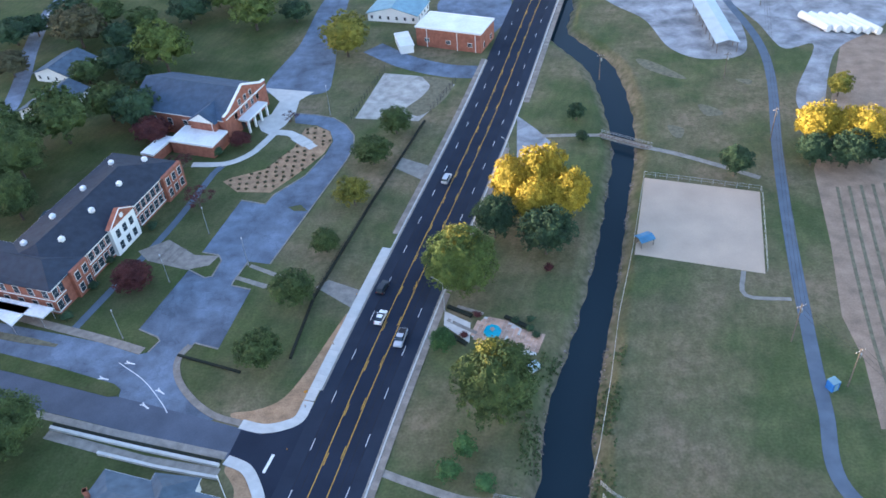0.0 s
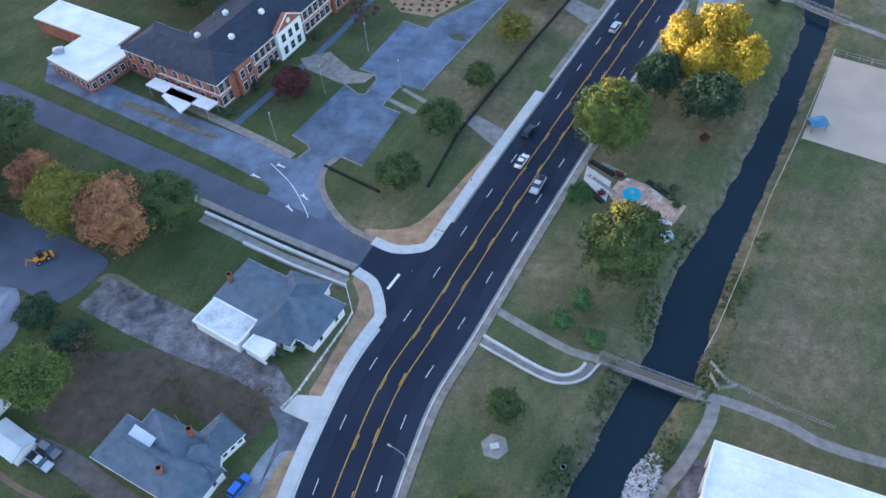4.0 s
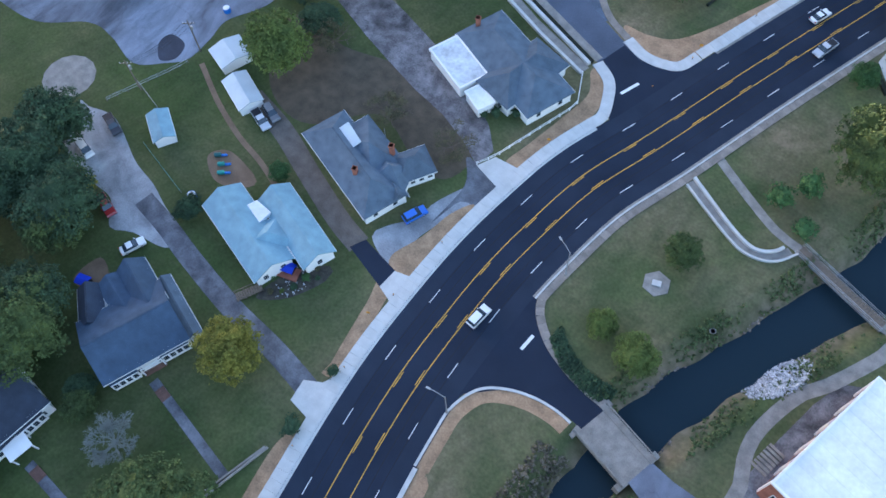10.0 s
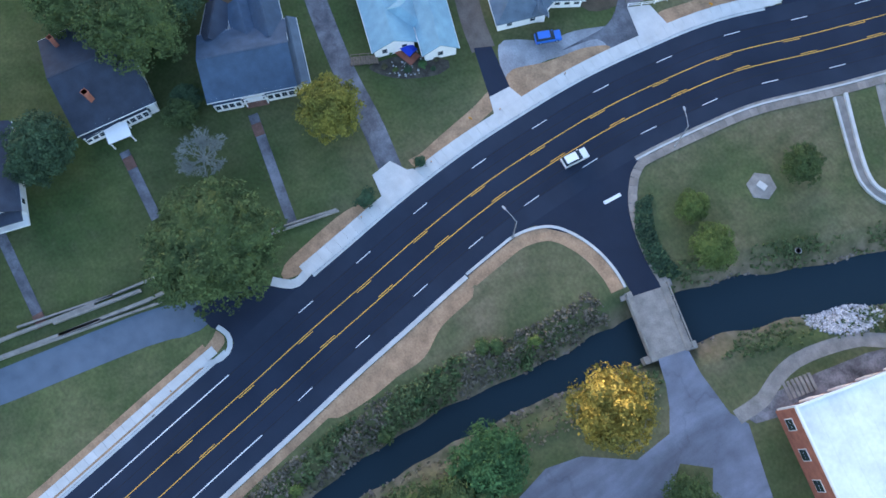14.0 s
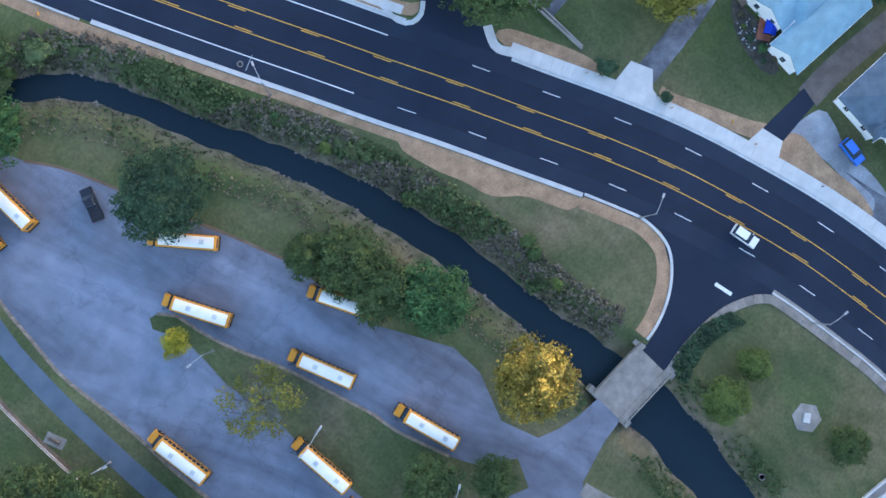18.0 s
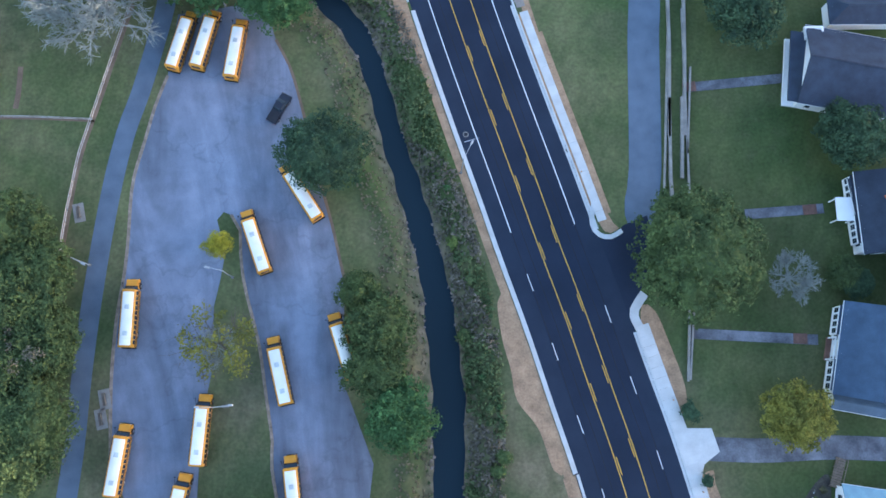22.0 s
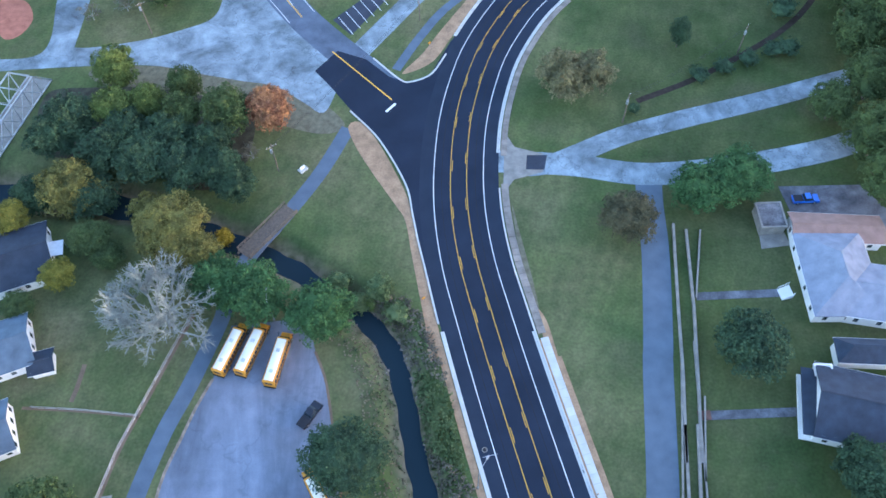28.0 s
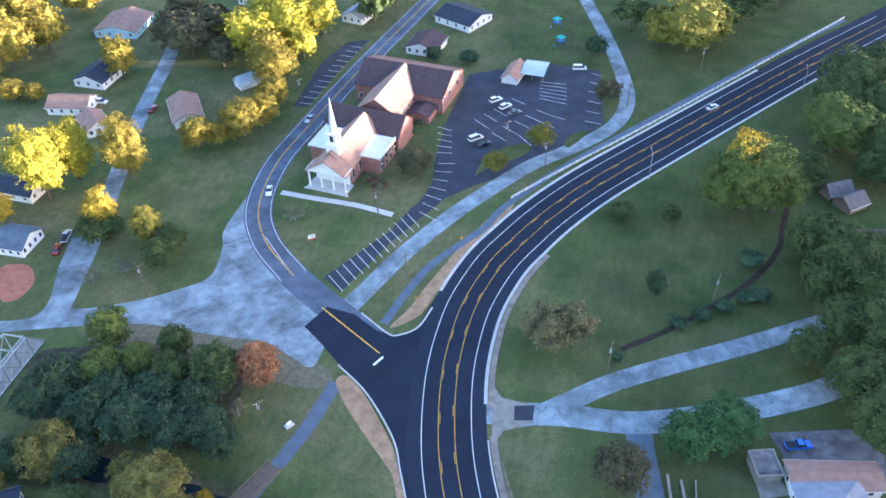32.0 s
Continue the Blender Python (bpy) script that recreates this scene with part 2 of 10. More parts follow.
M_HATCH = mat("grey_hatch_plastic", (0.5, 0.52, 0.5), 0.6, bump=0)
M_BLUE = mat("blue_plastic", (0.03, 0.16, 0.5), 0.5, bump=0)
M_CYAN = mat("fountain_water", (0.03, 0.36, 0.48), 0.15, dark=0.85, light=1.15, scale=1.5)
M_RED = mat("red_paint", (0.4, 0.03, 0.03), 0.4, bump=0)


def foliage(name, colour, tint, dark=0.6, light=1.22):
    m = mat(name, colour, 0.8, dark=dark, light=light, scale=0.3, fine=2, bump=0, island_var=0.26, tint=tint, spec=0.15)
    return m


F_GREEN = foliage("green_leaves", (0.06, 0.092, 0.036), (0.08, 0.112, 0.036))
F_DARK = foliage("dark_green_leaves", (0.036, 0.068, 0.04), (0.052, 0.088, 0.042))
F_MID = foliage("fresh_green_leaves", (0.048, 0.104, 0.038), (0.064, 0.128, 0.042))
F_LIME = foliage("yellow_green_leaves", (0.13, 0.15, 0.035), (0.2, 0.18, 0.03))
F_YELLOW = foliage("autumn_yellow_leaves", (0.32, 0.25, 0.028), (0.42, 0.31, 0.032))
F_ORANGE = foliage("autumn_orange_leaves", (0.29, 0.12, 0.075), (0.33, 0.17, 0.075))
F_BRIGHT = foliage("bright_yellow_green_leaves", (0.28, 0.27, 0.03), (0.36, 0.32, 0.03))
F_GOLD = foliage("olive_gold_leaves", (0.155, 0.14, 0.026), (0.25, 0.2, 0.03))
F_OLIVE = foliage("olive_leaves", (0.095, 0.105, 0.036), (0.17, 0.155, 0.04))
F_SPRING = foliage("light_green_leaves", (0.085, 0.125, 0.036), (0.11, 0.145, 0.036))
F_MAROON = foliage("maroon_leaves", (0.08, 0.03, 0.035), (0.1, 0.035, 0.03))
F_GREY = foliage("thin_grey_leaves", (0.13, 0.13, 0.1), (0.17, 0.15, 0.1))
F_BROWN = foliage("olive_brown_leaves", (0.075, 0.08, 0.045), (0.105, 0.095, 0.05))
# gold in these olive leaves stands for low sun; the material name seeds the crown
F_SUNGOLD = foliage("turning_leaves", (0.1, 0.11, 0.028), (0.28, 0.2, 0.03), 0.8, 1.15)
F_PALE = foliage("pale_thin_leaves", (0.105, 0.115, 0.06), (0.19, 0.17, 0.085))
F_BRUSH = foliage("dry_brush", (0.12, 0.11, 0.08), (0.175, 0.15, 0.11))
F_WEED = foliage("bank_weeds", (0.06, 0.115, 0.04), (0.11, 0.135, 0.055))


# ---- building helpers ----
def obj(name, bm, material, parent=None, label="", smooth=False):
    me = bpy.data.meshes.new(name)
    bm.to_mesh(me)
    bm.free()
    me.materials.append(material)
    if smooth:
        me.shade_smooth()
    ob = new(name, me)
    if parent:
        ob.parent = parent
    if label:
        ob["label"] = label
    return ob


def part(name, bm, material, parent, label="", smooth=False):
    return obj(name, bm, material, parent, label, smooth)


def thing(name, m, label, category, group="", kind=""):
    e = new(name)
    e.empty_display_size = 0.5
    e.matrix_world = m
    return tagged(e, label, category, group, kind)


def box(bm, x0, x1, y0, y1, z0, z1, m=None, bevel=0.0):
    r = bmesh.ops.create_cube(bm, size=1.0, matrix=Matrix.LocRotScale(((x0 + x1) / 2, (y0 + y1) / 2, (z0 + z1) / 2), None,
                                                                      (abs(x1 - x0), abs(y1 - y0), abs(z1 - z0))))
    vs = r["verts"]
    if bevel:
        es = list({e for v in vs for e in v.link_edges})
        vs = list({v for f in bmesh.ops.bevel(bm, geom=es, offset=bevel, segments=1, affect='EDGES')["faces"] for v in f.verts} |
                  {v for v in vs if v.is_valid})
    if m is not None:
        bmesh.ops.transform(bm, matrix=m, verts=vs)
    return vs


def boxm(*a, **k):
    bm = bmesh.new()
    box(bm, *a, **k)
    return bm


def rod(bm, a, b, r0, r1=None, seg=8):
    a, b = Vector(a), Vector(b)
    d = b - a
    m = Matrix.Translation((a + b) / 2) @ d.to_track_quat('Z', 'Y').to_matrix().to_4x4()
    bmesh.ops.create_cone(bm, cap_ends=True, segments=seg, radius1=r0, radius2=r0 if r1 is None else r1, depth=d.length, matrix=m)


def rodm(*a, **k):
    bm = bmesh.new()
    rod(bm, *a, **k)
    return bm


def prism(pts, z0, z1):
    """A flat slab from a plan outline."""
    bm = bmesh.new()
    area = sum(a[0] * b[1] - b[0] * a[1] for a, b in zip(pts, pts[1:] + pts[:1]))
    if area < 0:
        pts = pts[::-1]
    top = [bm.verts.new((x, y, z1)) for x, y in pts]
    low = [bm.verts.new((x, y, z0)) for x, y in pts]
    bm.faces.new(top)
    bm.faces.new(low[::-1])
    for i in range(len(pts)):
        j = (i + 1) % len(pts)
        bm.faces.new((top[j], top[i], low[i], low[j]))
    bm.normal_update()
    bmesh.ops.triangulate(bm, faces=[f for f in bm.faces if len(f.verts) > 4])
    return bm


def smooth_line(pts, step=2.0, closed=False):
    """Catmull-Rom through the points, sampled at about that step."""
    p = [Vector((*q, 0)) for q in pts]
    n = len(p)
    if closed:
        get = lambda i: p[i % n]
    else:
        get = lambda i: p[i] if 0 <= i < n else (2 * p[0] - p[1] if i < 0 else 2 * p[-1] - p[-2])
    out = []
    for i in range(n if closed else n - 1):
        a, b, c, d = get(i - 1), get(i), get(i + 1), get(i + 2)
        k = max(1, int((c - b).length / step))
        for j in range(k):
            t = j / k
            q = 0.5 * ((2 * b) + (c - a) * t + (2 * a - 5 * b + 4 * c - d) * t * t + (3 * b - a - 3 * c + d) * t ** 3)
            out.append((q.x, q.y))
    if not closed:
        out.append(tuple(pts[-1]))
    return out


def offset_line(line, d):
    """The line moved d metres to its left."""
    out = []
    for i, (x, y) in enumerate(line):
        ax, ay = line[max(i - 1, 0)]
        bx, by = line[min(i + 1, len(line) - 1)]
        l = math.hypot(bx - ax, by - ay) or 1
        out.append((x - (by - ay) / l * d, y + (bx - ax) / l * d))
    return out


def resample(line, step):
    """Points at equal steps along a line, with headings."""
    out, need = [], 0.0
    for (ax, ay), (bx, by) in zip(line, line[1:]):
        l = math.hypot(bx - ax, by - ay)
        while need <= l and l > 0:
            t = need / l
            out.append((ax + (bx - ax) * t, ay + (by - ay) * t, math.atan2(by - ay, bx - ax)))
            need += step
        need -= l
    return out


def band(line, left, right, z0, z1):
    """A ribbon slab along a line, from left to right of it (metres to its left)."""
    a, b = offset_line(line, left), offset_line(line, right)
    bm = bmesh.new()
    rows = []
    for p, q in zip(a, b):
        rows.append([bm.verts.new((*p, z1)), bm.verts.new((*q, z1)), bm.verts.new((*q, z0)), bm.verts.new((*p, z0))])
    for r, s in zip(rows, rows[1:]):
        for i in range(4):
            j = (i + 1) % 4
            bm.faces.new((r[i], s[i], s[j], r[j]))
    bm.faces.new(rows[0])
    bm.faces.new(rows[-1][::-1])
    bmesh.ops.recalc_face_normals(bm, faces=bm.faces)
    return bm


def structure(name, bm, material, label, category):
    return tagged(obj(name, bm, material), label, category, kind="structure")


def pad(name, pts, z, material, label, category, curve=0, depth=0.25):
    """A piece of paving or bare ground from a plan outline; curve rounds it."""
    line = smooth_line(pts, curve, True) if curve else list(pts)
    return structure(name, prism(line, z - depth, z), material, label, category)


# ---- the creek and the ground ----
# centre line of the creek with its water width
CREEK = [((62.0, 330.0), 9), ((47.5, 285.0), 8), ((49.0, 272.0), 8), ((56.8, 250.0), 9), ((56.8, 222.0), 8), ((53.3, 197.3), 6), ((47.0, 176.0), 5.6),
         ((39.6, 152.0), 6), ((31.2, 128.0), 7), ((22.2, 104.0), 9.4), ((18.5, 88.0), 9.5), ((13.0, 76.0), 8.5), ((7.5, 62.5), 7.5),
         ((2.5, 50.5), 8.5), ((-0.5, 41.0), 8), ((-2.0, 31.3), 6.5), ((-4.4, 15.5), 4.8), ((-5.9, 5.5), 5.4), ((-7.0, -6.5), 5), ((-7.0, -17.5), 4.5),
         ((-6.2, -29.0), 4.1), ((-4.8, -37.0), 3.9), ((-3.2, -45.0), 3.7), ((-2.2, -55.0), 3.6), ((-0.2, -64.0), 4), ((4.5, -71.5), 4), ((15.4, -81.2), 4),
         ((23.6, -87.2), 4.5), ((39.2, -95.4), 5), ((60.0, -104.0), 6), ((95.0, -110.0), 7), ((140.0, -112.0), 7), ((200.0, -112.0), 7)]
WATER_Z = -2.3
creek_line = smooth_line([p for p, w in CREEK], 2.5)
creek_xy = np.array(creek_line)
key_xy = np.array([p for p, w in CREEK])
key_w = np.array([w for p, w in CREEK], float)
near = np.argsort(((creek_xy[:, None] - key_xy[None]) ** 2).sum(-1), axis=1)[:, :2]
dk = np.take_along_axis(np.sqrt(((creek_xy[:, None] - key_xy[None]) ** 2).sum(-1)), near, 1) + 1e-3
creek_w = (key_w[near] / dk).sum(1) / (1 / dk).sum(1)


def creek_depth(x, y):
    """How far a place lies from the water's edge (negative in the water)."""
    p = np.stack([x, y], -1).reshape(-1, 2)
    best = np.full(len(p), 1e9)
    for a, b, w in zip(creek_xy[:-1], creek_xy[1:], creek_w):
        sel = np.where((np.abs(p[:, 0] - a[0]) < 16) & (np.abs(p[:, 1] - a[1]) < 16))[0]
        if len(sel) == 0:
            continue
        ab = b - a
        t = np.clip(((p[sel] - a) @ ab) / (ab @ ab), 0, 1)
        d = np.linalg.norm(p[sel] - a - t[:, None] * ab, axis=1) - w / 2
        best[sel] = np.minimum(best[sel], d)
    return best.reshape(np.shape(x))


def ground_z(x, y):
    d = creek_depth(x, y)
    wob = 0.5 * np.sin(x * 0.9 + y * 0.35) + 0.5 * np.sin(y * 0.8 - x * 0.5)
    d = d + 0.35 * wob
    bank = np.clip(d / 3.6, -0.35, 1)
    return np.where(d > 3.6, 0.0, -2.3 + 2.3 * np.clip(bank, -0.35, 1) ** 1.0 * np.where(bank > 0, 1, 1.2)) + 0 * x


def ground_sheet():
    """One sheet: fine in the middle, wide steps out to the horizon."""
    def axis(lo, hi, step):
        mid = list(np.arange(lo, hi + 0.01, step))
        far = [25, 70, 160, 400, 900, 2000, 4200]
        return np.array([lo - f for f in far[::-1]] + mid + [hi + f for f in far])
    xs, ys = axis(-36, 80, 0.9), axis(-130, 300, 0.9)
    gx, gy = np.meshgrid(xs, ys)
    gz = ground_z(gx, gy)
    verts = np.stack([gx, gy, gz], -1).reshape(-1, 3)
    nx, ny = len(xs), len(ys)
    idx = np.arange(nx * ny).reshape(ny, nx)
    faces = np.stack([idx[:-1, :-1], idx[:-1, 1:], idx[1:, 1:], idx[1:, :-1]], -1).reshape(-1, 4)
    me = bpy.data.meshes.new("ground")
    me.from_pydata(verts.tolist(), [], faces.tolist())
    me.shade_smooth()
    return me


def grass_material():
    m = bpy.data.materials.new("grass_and_earth")
    m.use_nodes = True
    nt = m.node_tree
    n, ln = nt.nodes, nt.links
    b = n["Principled BSDF"]
    b.inputs["Roughness"].default_value = 0.95
    b.inputs["Specular IOR Level"].default_value = 0.1
    geo = n.new("ShaderNodeNewGeometry")

    def noise_at(scale, detail=4):
        t = n.new("ShaderNodeTexNoise")
        t.inputs["Scale"].default_value, t.inputs["Detail"].default_value = scale, detail
        ln.new(geo.outputs["Position"], t.inputs["Vector"])
        return t.outputs[0]

    def ramp(src, lo, hi, a, b_):
        r = n.new("ShaderNodeValToRGB")
        r.color_ramp.elements[0].position, r.color_ramp.elements[1].position = lo, hi
        r.color_ramp.elements[0].color, r.color_ramp.elements[1].color = (*a, 1), (*b_, 1)
        ln.new(src, r.inputs[0])
        return r.outputs[0]

    def mixc(fac, a, b_, kind='MIX'):
        x = n.new("ShaderNodeMix")
        x.data_type, x.blend_type = 'RGBA', kind
        if isinstance(fac, float):
            x.inputs["Factor"].default_value = fac
        else:
            ln.new(fac, x.inputs["Factor"])
        ln.new(a, x.inputs["A"])
        ln.new(b_, x.inputs["B"])
        return x.outputs["Result"]

    green = ramp(noise_at(0.09), 0.35, 0.65, (0.052, 0.078, 0.031), (0.086, 0.111, 0.044))
    dry = ramp(noise_at(0.5), 0.3, 0.7, (0.135, 0.118, 0.07), (0.2, 0.16, 0.105))
    fac = ramp(noise_at(0.035, 6), 0.4, 0.66, (0.08, 0.08, 0.08), (0.85, 0.85, 0.85))
    sep = n.new("ShaderNodeSeparateXYZ")
    ln.new(geo.outputs["Position"], sep.inputs[0])

    def span(src, a, b_, lo, hi):
        r = n.new("ShaderNodeMapRange")
        for k, v in ((1, a), (2, b_), (3, lo), (4, hi)):
            r.inputs[k].default_value = v
        ln.new(src, r.inputs[0])
        return r.outputs[0]

    def times(a, b_):
        r = n.new("ShaderNodeMath")
        r.operation = 'MULTIPLY'
        ln.new(a, r.inputs[0])
        ln.new(b_, r.inputs[1])
        return r.outputs[0]

    # watered house lawns lie west and south, the dry fields north and east
    fac = times(times(fac, span(sep.outputs[0], -62, -44, 0.5, 1)), span(sep.outputs[1], -30, 80, 0.8, 1.3))
    col = mixc(fac, green, dry)
    mow = n.new("ShaderNodeTexWave")
    mow.inputs["Scale"].default_value, mow.inputs["Distortion"].default_value = 0.11, 9.0
    mow.inputs["Detail"].default_value = 3
    turn = n.new("ShaderNodeVectorRotate")
    turn.inputs["Angle"].default_value = 0.35
    turn.rotation_type = 'Z_AXIS'
    ln.new(geo.outputs["Position"], turn.inputs["Vector"])
    ln.new(turn.outputs[0], mow.inputs["Vector"])
    col = mixc(1.0, col, ramp(mow.outputs[1], 0.2, 0.8, (0.965, 0.965, 0.965), (1.035, 1.035, 1.03)), 'MULTIPLY')
    col = mixc(1.0, col, ramp(noise_at(0.13, 7), 0.32, 0.68, (0.78, 0.86, 0.76), (1.22, 1.14, 1.16)), 'MULTIPLY')
    bare = ramp(noise_at(0.055, 8), 0.57, 0.74, (0, 0, 0), (0.6, 0.6, 0.6))
    col = mixc(bare, col, ramp(noise_at(0.7), 0.3, 0.7, (0.105, 0.088, 0.056), (0.15, 0.125, 0.085)))
    col = mixc(1.0, col, span(sep.outputs[0], -58, -44, 0.8, 1.0), 'MULTIPLY')
    col = mixc(1.0, col, span(sep.outputs[1], -70, -10, 1.06, 1.0), 'MULTIPLY')
    cool = n.new("ShaderNodeRGB")
    cool.outputs[0].default_value = (0.94, 1.03, 0.86, 1)
    dry_part = times(span(sep.outputs[1], -40, 20, 0.25, 1.0), span(sep.outputs[0], -56, -42, 0.2, 1.0))
    col = mixc(span(dry_part, 0, 1, 1, 0), col, mixc(1.0, col, cool.outputs[0], 'MULTIPLY'))
    weed = ramp(noise_at(0.4, 6), 0.52, 0.72, (0, 0, 0), (0.5, 0.5, 0.5))
    col = mixc(weed, col, ramp(noise_at(2.0), 0.3, 0.7, (0.04, 0.06, 0.022), (0.1, 0.1, 0.05)))
    fine = ramp(noise_at(1.7, 10), 0.3, 0.7, (0.82, 0.82, 0.82), (1.18, 1.18, 1.18))
    col = mixc(1.0, col, fine, 'MULTIPLY')
    rim = n.new("ShaderNodeMapRange")
    rim.inputs[1].default_value, rim.inputs[2].default_value = -2.4, -0.5
    rim.inputs[3].default_value, rim.inputs[4].default_value = 1, 0
    ln.new(sep.outputs[2], rim.inputs[0])
    mud = ramp(noise_at(0.5, 7), 0.32, 0.68, (0.075, 0.075, 0.04), (0.24, 0.19, 0.13))
    col = mixc(rim.outputs[0], col, mud)
    ln.new(col, b.inputs["Base Color"])
    bp = n.new("ShaderNodeBump")
    bp.inputs["Strength"].default_value, bp.inputs["Distance"].default_value = 0.25, 0.12
    ln.new(noise_at(6.0, 5), bp.inputs["Height"])
    ln.new(bp.outputs[0], b.inputs["Normal"])
    return m


M_GRASS = grass_material()
ground = tagged(new("ground", ground_sheet()), "mown autumn grass with dry brown patches and earth banks", "ground", kind="structure")
ground.data.materials.append(M_GRASS)

# added out of view as a sun blocker; its skyline sets which tops are lit
structure("wooded_ridge", ridge(), F_DARK, "unseen ridge added to keep the low sun off the valley", "hill")

M_WATER = bpy.data.materials.new("creek_water")
M_WATER.use_nodes = True
_b = M_WATER.node_tree.nodes["Principled BSDF"]
_b.inputs["Base Color"].default_value = (0.018, 0.032, 0.042, 1)
_b.inputs["Roughness"].default_value = 0.1
_b.inputs["Specular IOR Level"].default_value = 0.05
_n = M_WATER.node_tree.nodes.new("ShaderNodeTexNoise")
_n.inputs["Scale"].default_value, _n.inputs["Detail"].default_value = 1.2, 4
_g = M_WATER.node_tree.nodes.new("ShaderNodeNewGeometry")
M_WATER.node_tree.links.new(_g.outputs["Position"], _n.inputs["Vector"])
_p = M_WATER.node_tree.nodes.new("ShaderNodeBump")
_p.inputs["Strength"].default_value, _p.inputs["Distance"].default_value = 0.15, 0.1
M_WATER.node_tree.links.new(_n.outputs[0], _p.inputs["Height"])
M_WATER.node_tree.links.new(_p.outputs[0], _b.inputs["Normal"])
structure("water", band(creek_line, 6.5, -6.5, WATER_Z - 0.4, WATER_Z), M_WATER, "dark still water of a narrow creek", "water")

# ---- the main road: five lanes of new asphalt ----
ROAD = [(64.5, 372.0), (42.7, 306.0), (16.5, 221.0), (-7.8, 149.5), (-19.4, 114.2), (-26.9, 89.6), (-31.9, 74.5), (-34.0, 62.0), (-35.2, 50.0), (-35.3, 37.5),
        (-34.8, 25.5), (-33.3, 13.3), (-31.2, 1.3), (-29.1, -10.9), (-26.8, -22.5), (-24.6, -34.4), (-22.4, -45.8), (-20.1, -58.2), (-18.0, -70.4),
        (-16.2, -82.1), (-15.5, -94.5), (-16.2, -106.5), (-18.2, -119.6), (-21.6, -131.8), (-26.0, -142.7), (-33.6, -155.2), (-41.1, -163.9), (-51.6, -174.5),
        (-67.1, -187.2), (-90.4, -203.3), (-151.0, -244.2), (-199.9, -275.3), (-260.0, -312.0)]
road_line = smooth_line(ROAD, 2.0)
HALF = 8.6
structure("road", band(road_line, HALF, -HALF, -0.6, 0.05), M_ASPH, "fresh black asphalt road with five lanes", "road")


# ---- trees ----
def leaf_mesh(name, blobs, scale, count, size, rng, spread, per=10, core=0.84, flat=0.4):
    """Clusters of small bent leaves over a set of overlapping lumps, with a rough core in each lump.

    blobs: (centre, radius) in a crown of half-width 1; scale: its half-widths in metres and its middle's height."""
    C = np.array([b[0] for b in blobs], float)
    Rr = np.array([b[1] for b in blobs], float)
    half, lift = np.array(scale[:3]), scale[3]
    k = count // per * 4
    w = Rr ** 2 / (Rr ** 2).sum()
    idx = rng.choice(len(C), k, p=w)
    d = rng.normal(size=(k, 3))
    d /= np.linalg.norm(d, axis=1)[:, None]
    d[:, 2] = np.where(d[:, 2] < -0.4, -d[:, 2], d[:, 2])
    pos = C[idx] + d * (Rr[idx] * rng.uniform(0.84, 1.1, k))[:, None]
    dist = np.linalg.norm(pos[:, None] - C[None], axis=2) / Rr[None]
    dist[np.arange(k), idx] = 9
    ok = np.where(dist.min(1) > 0.88)[0][:max(6, count // per)]
    pos, d = pos[ok], d[ok]
    m = len(pos) * per
    cd = np.repeat(d, per, 0)
    p = np.repeat(pos, per, 0) * half + np.array([0, 0, lift]) + rng.normal(size=(m, 3)) * spread * np.array([1, 1, 0.7])
    nrm = cd + rng.normal(scale=0.6, size=(m, 3)) + np.array([0, 0, flat])
    nrm /= np.linalg.norm(nrm, axis=1)[:, None]
    u = np.cross(nrm, rng.normal(size=(m, 3)))
    u /= np.linalg.norm(u, axis=1)[:, None]
    v = np.cross(nrm, u)
    s = size * rng.uniform(0.6, 1.35, (m, 1))
    q = np.stack([p - u * s, p - v * s * 0.62 + nrm * s * 0.2, p + u * s, p + v * s * 0.62 + nrm * s * 0.2], 1).reshape(-1, 3)
    V = q.tolist()
    F = np.arange(m * 4).reshape(-1, 4).tolist()
    if core:
        bm = bmesh.new()
        bmesh.ops.create_icosphere(bm, subdivisions=3, radius=1.0)
        bv = np.array([x.co[:] for x in bm.verts])
        bf = [tuple(x.index for x in f.verts) for f in bm.faces]
        bm.free()
        # how far the lumps reach along each direction
        along_d = bv @ C.T
        off = (C ** 2).sum(1)[None] - along_d ** 2
        inside_d = np.sqrt(np.maximum(Rr[None] ** 2 - off, 0))
        reach = np.where((off < Rr[None] ** 2) & (along_d > -0.2), along_d + inside_d, 0).max(1)
        reach = np.maximum(reach, 0.35) * core * rng.uniform(0.92, 1.06, len(bv))
        base = len(V)
        V.extend((bv * reach[:, None] * half + np.array([0, 0, lift])).tolist())
        F.extend([tuple(base + i for i in f) for f in bf])
    me = bpy.data.meshes.new(name)
    me.from_pydata(V, [], F)
    return me


